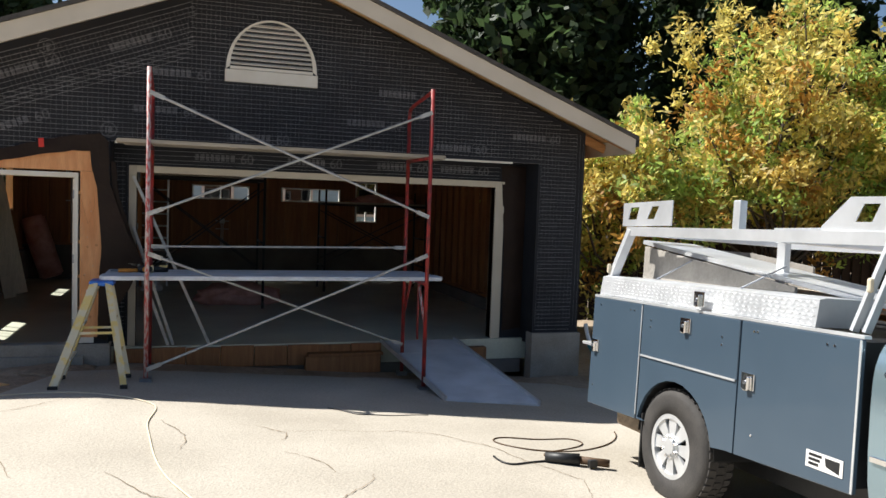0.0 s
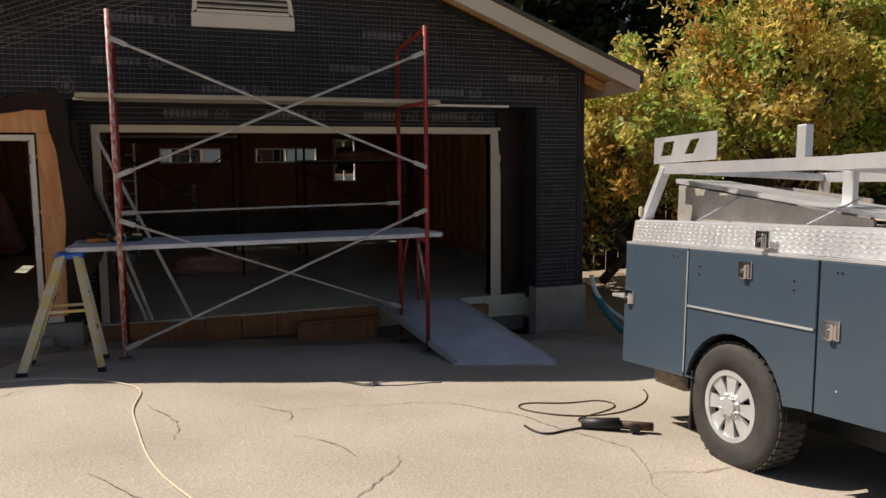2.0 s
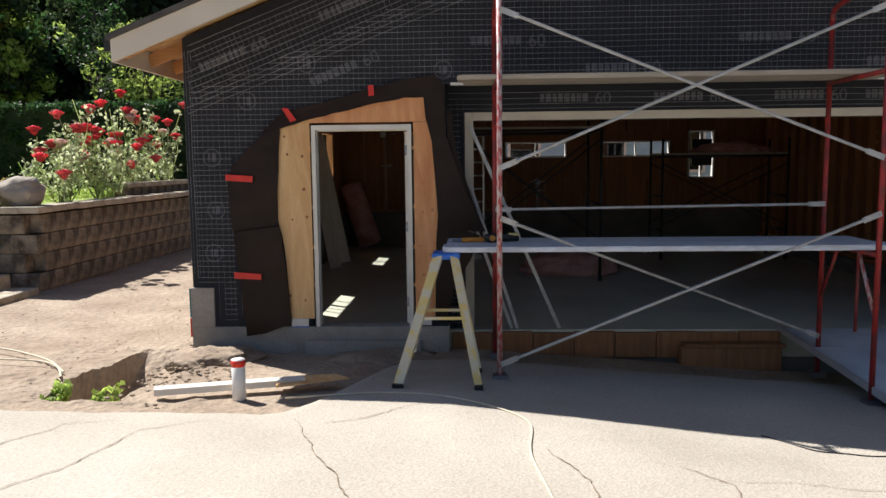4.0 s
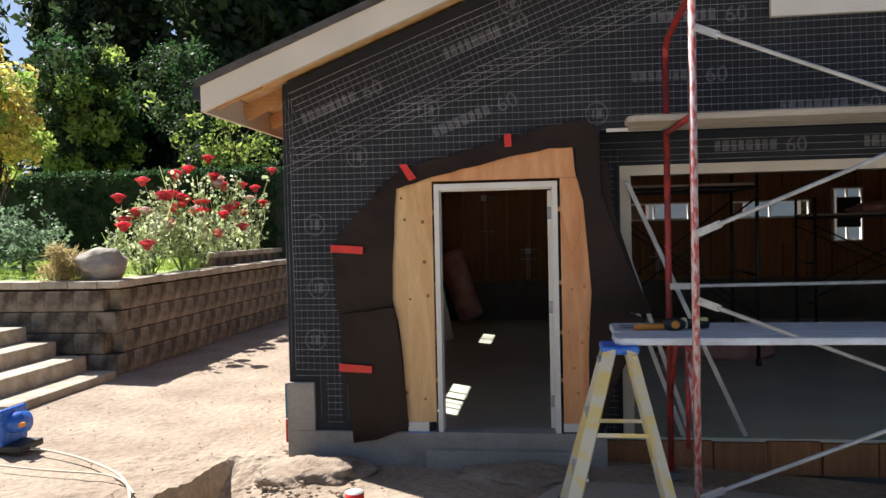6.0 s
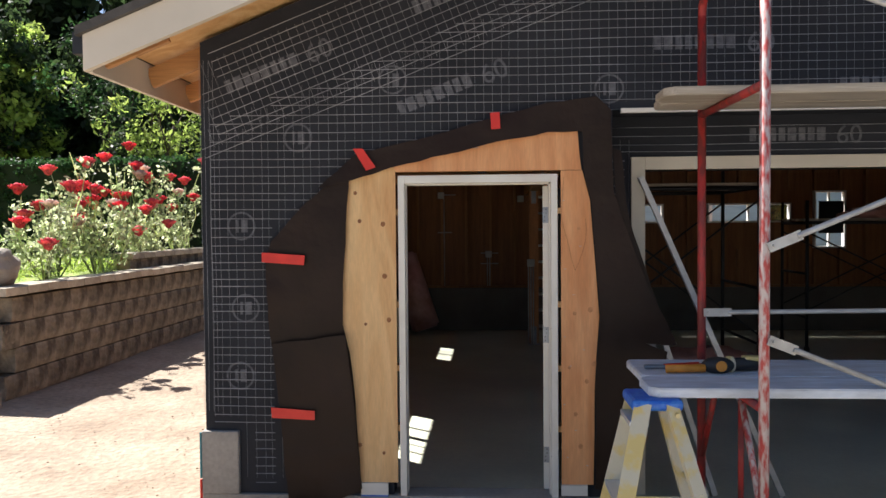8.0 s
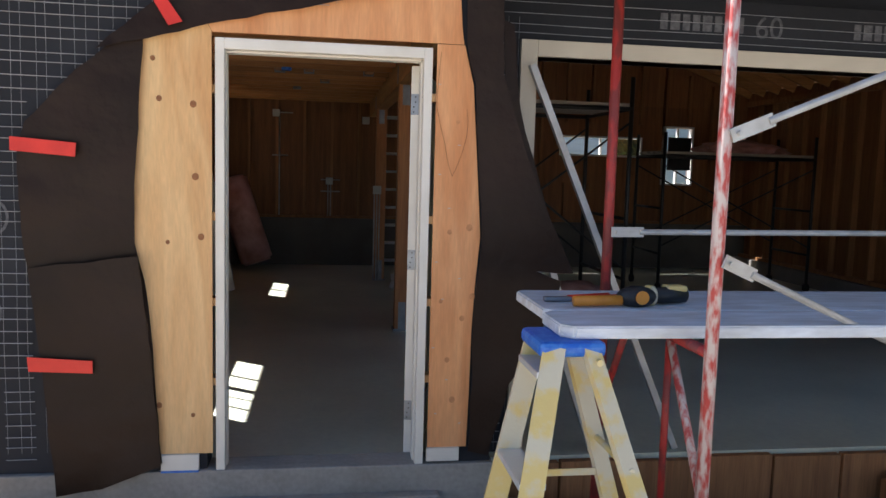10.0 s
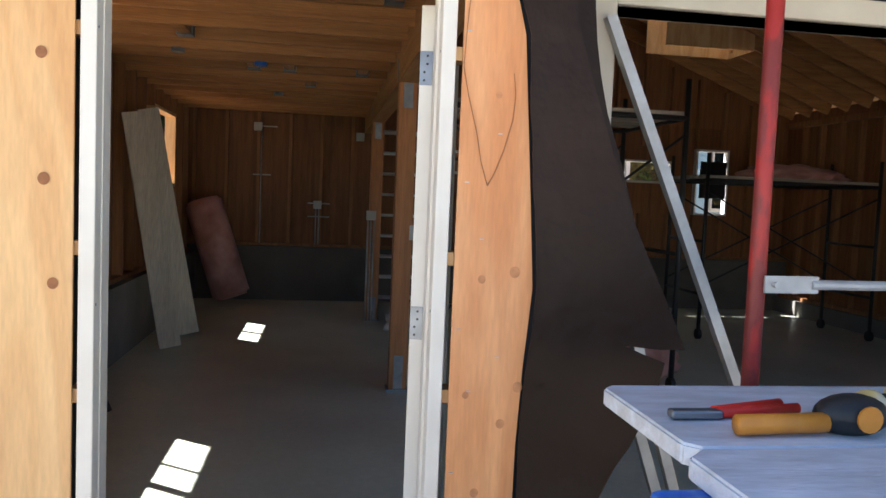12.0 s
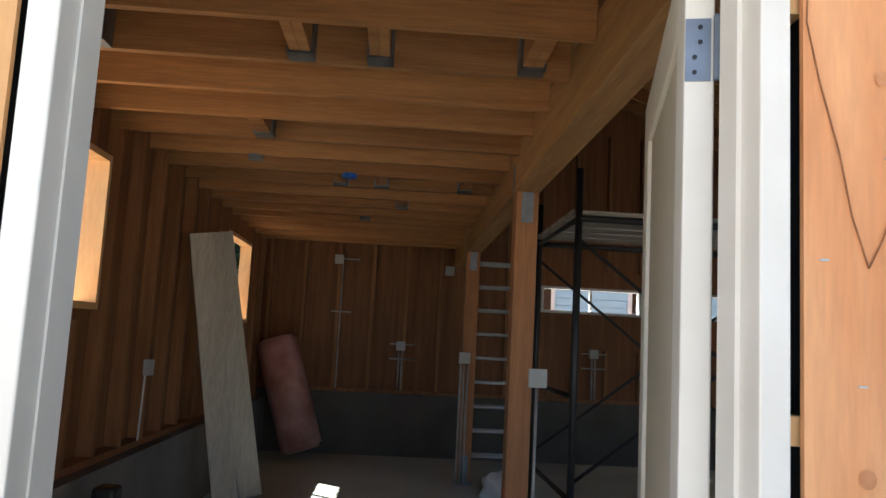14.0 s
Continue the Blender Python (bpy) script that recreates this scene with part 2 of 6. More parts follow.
def part(name, bm, mat, parent=None, label="", smooth=False):
    """Links a bmesh as one mesh object under a thing; the parts are built in the world and keep their place."""
    me = bpy.data.meshes.new(name)
    bmesh.ops.recalc_face_normals(bm, faces=bm.faces)
    bm.to_mesh(me)
    bm.free()
    me.materials.append(mat)
    if smooth:
        me.shade_smooth()
    ob = new(name, me)
    if parent is not None:
        ob.parent = parent
        if parent.parent is None:
            ob.matrix_parent_inverse = parent.matrix_basis.inverted()
        else:
            ob.matrix_parent_inverse = Matrix()
    if label:
        ob["label"] = label
    return ob


def setting(name, bm, mat, label="", category="", smooth=False):
    return tagged(part(name, bm, mat, None, "", smooth), label, category, "", "structure")


def box(bm, x0, x1, y0, y1, z0, z1, m=None, bevel=0.0):
    r = bmesh.ops.create_cube(bm, size=1.0)
    vs = r["verts"]
    for v in vs:
        v.co = Vector(((x0 + x1) / 2 + v.co.x * (x1 - x0), (y0 + y1) / 2 + v.co.y * (y1 - y0), (z0 + z1) / 2 + v.co.z * (z1 - z0)))
    if bevel:
        es = list({e for v in vs for e in v.link_edges})
        vs = [g for g in bmesh.ops.bevel(bm, geom=es, offset=bevel, segments=2, affect="EDGES", profile=0.5)["verts"]]
        vs = list({v for v in vs})
    if m is not None:
        bmesh.ops.transform(bm, matrix=m, verts=vs)
    return vs


def boxes(*rows, bevel=0.0, m=None):
    bm = bmesh.new()
    for r in rows:
        box(bm, *r, m=m, bevel=bevel)
    return bm


def tube(bm, p, q, r, r2=None, seg=10):
    p, q = Vector(p), Vector(q)
    d = q - p
    m = Matrix.Translation((p + q) / 2) @ d.to_track_quat("Z", "Y").to_matrix().to_4x4()
    return bmesh.ops.create_cone(bm, cap_ends=True, segments=seg, radius1=r, radius2=r if r2 is None else r2, depth=d.length, matrix=m)["verts"]


def tubes(*rows, seg=10):
    bm = bmesh.new()
    for p, q, r in rows:
        tube(bm, p, q, r, seg=seg)
    return bm


def beam(bm, p, q, w, h, up=(0, 0, 1)):
    """A board from p to q, w wide and h thick along up."""
    p, q = Vector(p), Vector(q)
    d = (q - p)
    x = d.normalized()
    y = Vector(up).cross(x).normalized()
    z = x.cross(y)
    m = Matrix((x, y, z)).transposed().to_4x4()
    m.translation = (p + q) / 2
    return box(bm, -d.length / 2, d.length / 2, -w / 2, w / 2, -h / 2, h / 2, m)


def beams(*rows, up=(0, 0, 1)):
    bm = bmesh.new()
    for r in rows:
        beam(bm, *r, up=up)
    return bm


def prism(outline, axis, a, b):
    """An outline in the two other axes, drawn out along x, y or z from a to b."""
    def at(u, v, w):
        return {"x": (w, u, v), "y": (u, w, v), "z": (u, v, w)}[axis]
    bm = bmesh.new()
    lo = [bm.verts.new(at(u, v, a)) for u, v in outline]
    hi = [bm.verts.new(at(u, v, b)) for u, v in outline]
    bm.faces.new(lo)
    bm.faces.new(hi[::-1])
    for i in range(len(lo)):
        j = (i + 1) % len(lo)
        bm.faces.new((lo[i], lo[j], hi[j], hi[i]))
    return bm


def pipe(name, pts, r, mat, parent=None, res=3):
    """A bent pipe or cord along a smooth line."""
    cu = bpy.data.curves.new(name, "CURVE")
    cu.dimensions, cu.bevel_depth, cu.bevel_resolution, cu.resolution_u = "3D", r, res, 8
    sp = cu.splines.new("NURBS")
    sp.points.add(len(pts) - 1)
    for p, c in zip(sp.points, pts):
        p.co = (*c, 1)
    sp.use_endpoint_u, sp.order_u = True, min(4, len(pts))
    tmp = bpy.data.objects.new(name, cu)
    me = bpy.data.meshes.new_from_object(tmp)
    bpy.data.objects.remove(tmp)
    me.name = name
    me.materials.clear()
    me.materials.append(mat)
    ob = new(name, me)
    if parent is not None:
        ob.parent = parent
        ob.matrix_parent_inverse = parent.matrix_basis.inverted()
    return ob


def merge(bm, other):
    me = bpy.data.meshes.new("tmp")
    other.to_mesh(me)
    other.free()
    bm.from_mesh(me)
    bpy.data.meshes.remove(me)
    return bm


# ---- ground ----
def ground_z(x, y):
    """The drive falls towards the garage and a little to the right; dirt lies left of it, a raised garden behind the block wall."""
    return -0.068 * min(max(x, -0.5), 7.0) + 0.052 * min(max(9.3 - y, -1.9), 14.0) + 0.03 * min(max(-3.0 - x, 0), 6)


def ground_sheet():
    xs = sorted(set(round(float(v), 3) for v in [-600, -300, -150, -80, -50] + list(np.arange(-34, 26.01, 0.5)) + list(np.arange(-5.5, -4.1, 0.1)) + list(np.arange(-4.1, -2.3, 0.045)) + [30, 50, 80, 150, 300, 600]))
    ys = sorted(set(round(float(v), 3) for v in [-600, -300, -150, -80, -40, -25] + list(np.arange(-14, 44.01, 0.5)) + list(np.arange(8.8, 11.2, 0.055)) + [50, 80, 150, 300, 600]))
    vs, fs = [], []
    for y in ys:
        for x in xs:
            z = ground_z(x, y) - 0.02
            rim = -3.78 + 0.06 * (y - 9.6) + 0.05 * noise.noise(Vector((y * 2.5, 0, 5))) + 0.35 * max(0.0, 9.55 - y)
            if x > rim and 9.0 < y < 11.1:
                z -= 0.40 * math.exp(-((x - rim - 0.06) / 0.42) ** 2) * min(1, (y - 9.0) * 5, (11.1 - y) * 1.6)
            if -4.6 < x < -2.4 and 8.9 < y < 11.2:
                z += 0.03 * noise.noise(Vector((x * 5, y * 5, 1))) + 0.015 * noise.noise(Vector((x * 13, y * 13, 1)))
            if -2.5 < x < 5.5 and 11.2 < y < 19:
                z -= 0.3
            vs.append((x, y, z + 0.03 * noise.noise(Vector((x * 0.5, y * 0.5, 0)))))
    w = len(xs)
    for j in range(len(ys) - 1):
        for i in range(w - 1):
            fs.append((j * w + i, j * w + i + 1, (j + 1) * w + i + 1, (j + 1) * w + i))
    me = bpy.data.meshes.new("ground")
    me.from_pydata(vs, [], fs)
    me.materials.append(DIRT)
    return tagged(new("ground", me), "dry pale dirt and gravel ground", "ground", "", "structure")


ground = ground_sheet()


def drive_end(x):
    """Where the worn drive stops towards the house: a ragged edge on the dirt, then the garage front."""
    k = min(1.0, max(0.0, (x + 1.75) / 0.9))
    return 8.74 + 1.86 * k * k * (3 - 2 * k) + 0.07 * noise.noise(Vector((x * 2.1, 0, 3))) + 0.03 * noise.noise(Vector((x * 7, 0, 9)))


def drive_sheet():
    """The worn drive: a thin slab over the dirt with a ragged far edge."""
    vs, fs, nx, ny = [], [], 130, 110
    for j in range(ny + 1):
        for i in range(nx + 1):
            u, v = i / nx, j / ny
            x = -10.0 + u * 19.0
            y = -13 + v * (drive_end(x) + 13)
            bumpy = 0.012 * noise.noise(Vector((x * 0.8, y * 0.8, 7))) + 0.004 * noise.noise(Vector((x * 4, y * 4, 2)))
            edge = -0.06 if j == ny else 0.0
            vs.append((x, y, ground_z(x, y) + 0.035 + bumpy + edge))
    for j in range(ny):
        for i in range(nx):
            a = j * (nx + 1) + i
            fs.append((a, a + 1, a + nx + 2, a + nx + 1))
    me = bpy.data.meshes.new("driveway")
    me.from_pydata(vs, [], fs)
    me.materials.append(DRIVE)
    me.shade_smooth()
    return tagged(new("driveway", me), "sunlit pale worn driveway with cracks", "driveway", "", "structure")


driveway = drive_sheet()


def drive_z(x, y):
    return ground_z(x, y) + 0.035 + 0.012 * noise.noise(Vector((x * 0.8, y * 0.8, 7)))


# ---- house shell ----
XL, XR, YF, YB = -3.17, 5.61, 11.0, 19.7
XC, SLOPE, EAVE = 1.22, 0.385, 2.755
FLOOR = 0.09


def rake_z(x):
    return EAVE + SLOPE * (4.79 - abs(x - XC))


WT = YF + 0.15
wall_front = boxes((XL, -1.965, YF, WT, 0.2, 2.6), (-0.89, -0.6, YF, WT, 0.2, 2.6), (-1.965, -0.89, YF, WT, 2.255, 2.6), (4.9, XR, YF, WT, 0.22, 2.6))
merge(wall_front, prism([(XL, 2.6), (XR, 2.6), (XR, rake_z(XR) + 0.15), (XC, rake_z(XC) + 0.15), (XL, rake_z(XL) + 0.15)], "y", YF, WT))
setting("wall_front", wall_front, PAPER, "gable wall in black building paper under wire lath", "wall")
RY = 11.40
for r in ((-0.6, -0.33, RY, RY + 0.15, 0.05, 2.6), (4.42, 4.9, RY, RY + 0.15, 0.05, 2.6), (-0.33, 4.42, RY, RY + 0.15, 2.25, 2.6),
          (-0.75, -0.6, WT, RY + 0.15, 0.05, 2.6), (4.9, 5.05, WT, RY + 0.15, 0.05, 2.6), (-0.6, 4.9, WT, RY + 0.15, 2.6, 2.7)):
    setting("wall_recess", boxes(r), PAPER, "recessed garage front in black building paper", "wall")
# side and back walls with the window holes
WIN_L = ((12.8, 14.29, 1.56, 2.40), (17.3, 18.42, 1.57, 2.42))


def pierced(x0, x1, y0, y1, z0, z1, holes, along):
    """A wall of boxes round holes given as (from, to, sill, head) along x or y."""
    bm = bmesh.new()
    a0, a1 = (x0, x1) if along == "x" else (y0, y1)
    cuts = sorted(holes)
    def put(a, b, c, d):
        if b - a > 1e-4 and d - c > 1e-4:
            box(bm, *((a, b, y0, y1) if along == "x" else (x0, x1, a, b)), c, d)
    at = a0
    for h in cuts:
        put(at, h[0], z0, z1)
        put(h[0], h[1], z0, h[2])
        put(h[0], h[1], h[3], z1)
        at = h[1]
    put(at, a1, z0, z1)
    return bm


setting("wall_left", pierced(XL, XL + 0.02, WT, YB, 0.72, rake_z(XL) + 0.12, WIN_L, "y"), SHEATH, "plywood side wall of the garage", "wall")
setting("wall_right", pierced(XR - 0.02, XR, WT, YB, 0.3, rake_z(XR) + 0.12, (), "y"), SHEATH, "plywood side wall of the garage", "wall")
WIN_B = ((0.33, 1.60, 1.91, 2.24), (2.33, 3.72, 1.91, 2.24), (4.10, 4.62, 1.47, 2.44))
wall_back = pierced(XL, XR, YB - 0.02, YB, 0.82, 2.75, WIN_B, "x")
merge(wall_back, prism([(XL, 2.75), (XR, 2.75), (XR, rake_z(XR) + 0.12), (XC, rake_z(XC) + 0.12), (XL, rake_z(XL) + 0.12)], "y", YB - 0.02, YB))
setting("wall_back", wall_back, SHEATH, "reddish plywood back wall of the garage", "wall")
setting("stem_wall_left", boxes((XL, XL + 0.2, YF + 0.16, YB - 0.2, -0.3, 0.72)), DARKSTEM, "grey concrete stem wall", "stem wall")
setting("stem_wall_back", boxes((XL, XR, YB - 0.2, YB - 0.021, -0.3, 0.82)), BACKSTEM, "dark concrete stem wall", "stem wall")
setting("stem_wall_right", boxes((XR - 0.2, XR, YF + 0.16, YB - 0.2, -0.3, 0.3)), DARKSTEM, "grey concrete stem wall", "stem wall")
found = boxes((XL - 0.02, -0.58, YF - 0.03, YF + 0.15, -0.4, 0.2), (XL - 0.02, -2.95, YF - 0.035, YF + 0.12, 0.2, 0.6), (-2.02, -0.86, YF - 0.10, YF - 0.03, -0.3, 0.07), bevel=0.008)
setting("foundation_left", found, STEM, "grey concrete stem wall with a raised corner", "foundation")
setting("foundation_right", boxes((4.88, XR + 0.03, YF - 0.05, YF + 0.16, -0.5, 0.22), bevel=0.01), STEM, "grey concrete pier foot", "foundation")
setting("floor", boxes((XL + 0.2, -0.58, YF + 0.15, RY - 0.08, -0.2, FLOOR), (XL + 0.2, XR - 0.2, RY - 0.08, YB - 0.2, -0.2, FLOOR)), SLAB, "smooth grey concrete garage slab", "floor")
setting("door_sill", boxes((-1.93, -0.945, YF - 0.02, YF + 0.16, -0.2, FLOOR + 0.012), bevel=0.004), SLAB, "grey concrete door sill", "sill")
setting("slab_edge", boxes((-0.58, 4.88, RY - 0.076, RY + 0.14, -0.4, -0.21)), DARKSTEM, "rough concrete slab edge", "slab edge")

# roof with its overhangs
RF, RB = 10.33, YB + 0.4
SKY = (17.72, 18.30, 2.68, 3.80)


def slope_slab(bm, x0, x1, y0, y1, lo, hi):
    merge(bm, prism([(x0, rake_z(x0) + lo), (x1, rake_z(x1) + lo), (x1, rake_z(x1) + hi), (x0, rake_z(x0) + hi)], "y", y0, y1))


def roof_layer(y0, y1, lo, hi, out):
    """One layer of both slopes, left open over the skylight."""
    bm = bmesh.new()
    slope_slab(bm, XC - out, XC, y0, y1, lo, hi)
    slope_slab(bm, XC, XC + out, y0, SKY[0], lo, hi)
    slope_slab(bm, XC, XC + out, SKY[1], y1, lo, hi)
    slope_slab(bm, XC, SKY[2], SKY[0], SKY[1], lo, hi)
    slope_slab(bm, SKY[3], XC + out, SKY[0], SKY[1], lo, hi)
    return bm


roofbm = roof_layer(RF - 0.03, RB, 0.20, 0.25, 4.82)
roof = setting("roof", roofbm, SHINGLE, "low dark shingle gable roof", "roof")
for sx in (-1, 1):
    e = XC + sx * 4.79
    part("fascia", prism([(e, EAVE), (XC, rake_z(XC)), (XC, rake_z(XC) + 0.198), (e, EAVE + 0.198)], "y", RF, RF + 0.04), FASCIA, roof, "primed pale rake board")
    part("eave_board", boxes((min(e, e - sx * 0.03), max(e, e - sx * 0.03), RF + 0.045, RB, EAVE + 0.0, EAVE + 0.195)), FASCIA, roof, "primed pale eave board")
    part("gutter_end", boxes((min(e + sx * 0.004, e + sx * 0.07), max(e + sx * 0.004, e + sx * 0.07), RF + 0.02, RB, EAVE + 0.10, EAVE + 0.22)), BLACKM, roof, "dark gutter")
    w = XL if sx < 0 else XR
    lo, hi = sorted((w, e - sx * 0.04))
    for k in range(14):
        y = RF + 0.16 + k * 0.61
        zc = rake_z((lo + hi) / 2) + 0.08
        part("rafter_tail", beams(((w, y, rake_z(w) + 0.09), (e - sx * 0.035, y, EAVE + 0.10), 0.04, 0.12)), JOIST, roof, "orange fir rafter tail" if k == 0 else "")

part("eave_deck", roof_layer(RF + 0.045, RB - 0.01, 0.183, 0.198, 4.75), PLY2, roof, "plywood roof deck seen from below")

part("underlay", roof_layer(WT + 0.02, YB - 0.03, 0.160, 0.178, 4.36), UNDER, roof, "reddish paper facing between the rafters")

setting("corner_strip", boxes((XL - 0.032, XL - 0.021, YF - 0.034, YF - 0.02, 0.30, 0.59)), TEAL, "thin teal membrane edge at the foundation corner", "membrane")
setting("corner_tag", boxes((XL - 0.033, XL - 0.021, YF - 0.036, YF - 0.02, 0.10, 0.29)), TAPE, "red tape on the foundation corner", "tape")

# the arched louvre in the gable
vent = thing("gable_vent", "white half-round louvred gable vent with a broad sill", "vent", (1.235, YF, 3.39))
arc = [(1.235 + 0.55 * math.cos(a), 3.54 + 0.62 * math.sin(a)) for a in np.linspace(0, math.pi, 25)]
inner = [(1.235 + 0.50 * math.cos(a), 3.575 + 0.565 * math.sin(a)) for a in np.linspace(0, math.pi, 25)]
part("backing", prism(arc, "y", YF - 0.012, YF - 0.004), BLACKM, vent)
ring = bmesh.new()
for i in range(24):
    a, b, c, d = arc[i], arc[i + 1], inner[i + 1], inner[i]
    merge(ring, prism([a, b, c, d], "y", YF - 0.05, YF - 0.013))
merge(ring, boxes((0.735, 1.735, YF - 0.05, YF - 0.013, 3.54, 3.575)))
part("frame", ring, WHITE, vent)
for k in range(9):
    z = 3.615 + k * 0.058
    half = 0.5 * math.sqrt(max(0.0, 1 - ((z - 3.575) / 0.575) ** 2))
    if half > 0.06:
        part("louvre", beams(((1.235 - half, YF - 0.03, z), (1.235 + half, YF - 0.03, z), 0.045, 0.010), up=(0, -0.6, 0.8)), WHITE, vent)
part("sill", boxes((0.675, 1.795, YF - 0.055, YF - 0.004, 3.385, 3.535), bevel=0.005), WHITE, vent, "broad white sill board")

# drip screed and cream garage casing
setting("drip_screed", boxes((-0.55, 4.5, YF - 0.02, YF + 0.02, 2.572, 2.598)), WHITE, "thin white metal drip screed", "trim")
setting("garage_casing", boxes((-0.42, -0.33, RY - 0.03, RY + 0.16, 0.05, 2.335), (4.42, 4.56, RY - 0.03, RY + 0.16, 0.05, 2.335), (-0.33, 4.42, RY - 0.03, RY + 0.16, 2.25, 2.335), bevel=0.004), CREAM, "cream painted casing round the garage opening", "trim")

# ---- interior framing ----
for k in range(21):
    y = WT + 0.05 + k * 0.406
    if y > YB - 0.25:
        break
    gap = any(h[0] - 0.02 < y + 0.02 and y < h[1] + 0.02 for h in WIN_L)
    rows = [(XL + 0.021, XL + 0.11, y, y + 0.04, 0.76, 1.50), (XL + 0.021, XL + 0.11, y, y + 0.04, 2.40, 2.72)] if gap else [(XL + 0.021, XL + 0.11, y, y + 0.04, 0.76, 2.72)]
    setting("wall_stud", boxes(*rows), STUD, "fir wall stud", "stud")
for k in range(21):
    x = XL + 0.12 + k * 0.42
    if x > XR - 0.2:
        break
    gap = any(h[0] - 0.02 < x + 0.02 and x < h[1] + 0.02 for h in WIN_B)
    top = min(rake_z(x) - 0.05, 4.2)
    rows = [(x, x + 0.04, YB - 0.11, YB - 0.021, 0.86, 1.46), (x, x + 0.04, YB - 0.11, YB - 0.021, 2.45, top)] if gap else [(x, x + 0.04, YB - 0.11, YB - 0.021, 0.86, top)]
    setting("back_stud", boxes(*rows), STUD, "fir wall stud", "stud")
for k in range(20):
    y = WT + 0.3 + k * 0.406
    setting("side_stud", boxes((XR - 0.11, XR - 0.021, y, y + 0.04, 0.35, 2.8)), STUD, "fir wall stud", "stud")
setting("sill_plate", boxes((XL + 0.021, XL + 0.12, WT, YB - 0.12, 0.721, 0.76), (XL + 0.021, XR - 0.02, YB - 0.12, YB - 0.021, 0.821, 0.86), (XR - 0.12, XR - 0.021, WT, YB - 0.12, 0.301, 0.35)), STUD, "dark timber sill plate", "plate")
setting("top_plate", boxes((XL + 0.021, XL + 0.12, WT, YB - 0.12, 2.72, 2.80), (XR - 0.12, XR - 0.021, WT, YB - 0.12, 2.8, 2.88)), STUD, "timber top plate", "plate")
for h in WIN_L:
    setting("window_lining", boxes((XL - 0.0, XL + 0.12, h[0] - 0.0, h[0] + 0.035, h[2], h[3]), (XL, XL + 0.12, h[1] - 0.035, h[1], h[2], h[3]), (XL, XL + 0.12, h[0] + 0.035, h[1] - 0.035, h[2], h[2] + 0.035), (XL, XL + 0.12, h[0] + 0.035, h[1] - 0.035, h[3] - 0.035, h[3])), PLY2, "bright fir lining of a window opening", "window lining")
    mid = (h[0] + h[1]) / 2
    setting("shadow_bar", boxes((XL - 0.02, XL - 0.001, mid - 0.035, mid + 0.035, h[2], h[3])), PVC, "white mullion of the side window", "window")
    # thin unseen bars, added only to cut dark stripes into the sun patches
    for k, w in ((0.24, 0.012), (0.37, 0.008), (0.70, 0.016)):
        y = h[0] + k * (h[1] - h[0])
        setting("shadow_bar", boxes((XL - 0.016, XL - 0.004, y - w, y + w, h[2], h[3])), PVC, "thin added bar that stripes the sun patch on the floor", "window")
BX = -0.70
setting("beam", boxes((BX - 0.075, BX + 0.075, WT + 0.02, YB - 0.13, 2.41, 2.71), bevel=0.004), BEAMY, "long fir carrying beam on posts", "beam")
joists = bmesh.new()
for k in range(19):
    y = 11.36 + k * 0.44
    box(joists, XL + 0.03, BX - 0.078, y, y + 0.04, 2.60, 2.83)
for k, x in ((3, -1.93), (3, -1.61), (3, -0.99), (3, -2.75), (9, -1.96), (9, -1.66), (9, -1.04), (6, -2.3), (11, -1.5)):
    y = 11.40 + k * 0.44
    for dx in (0.0, 0.042):
        box(joists, x + dx, x + dx + 0.04, y + 0.001, y + 0.399, 2.61, 2.82)
    setting("joist_hanger", boxes((x - 0.012, x - 0.002, y + 0.30, y + 0.398, 2.60, 2.80), (x + 0.084, x + 0.094, y + 0.30, y + 0.398, 2.60, 2.80), (x - 0.012, x + 0.094, y + 0.30, y + 0.398, 2.598, 2.608)), STEEL, "grey steel joist hanger", "hanger")
ceiling = setting("ceiling", joists, JOIST, "open fir ceiling joists with blocking", "ceiling")
setting("loft_deck", boxes((XL + 0.03, BX + 0.075, WT, YB - 0.13, 2.832, 2.855)), DECK, "plywood deck above the joists", "loft deck")
# the vaulted side: rafters, underlay and skylight
def put_rafter(p, q, w, h):
    setting("rafter", beams((p, q, w, h)), JOIST, "fir rafter under the roof", "rafter")


for k in range(21):
    y = WT + 0.1 + k * 0.41
    for sx in (-1, 1):
        w = XL + 0.1 if sx < 0 else XR - 0.1
        if SKY[0] - 0.02 < y < SKY[1] + 0.02 and sx > 0:
            put_rafter((XC, y, rake_z(XC) + 0.06), (SKY[2] - 0.02, y, rake_z(SKY[2] - 0.02) + 0.06), 0.04, 0.18)
            put_rafter((SKY[3] + 0.02, y, rake_z(SKY[3] + 0.02) + 0.06), (w, y, rake_z(w) + 0.06), 0.04, 0.18)
            continue
        put_rafter((XC, y, rake_z(XC) + 0.06), (w, y, rake_z(w) + 0.06), 0.04, 0.18)

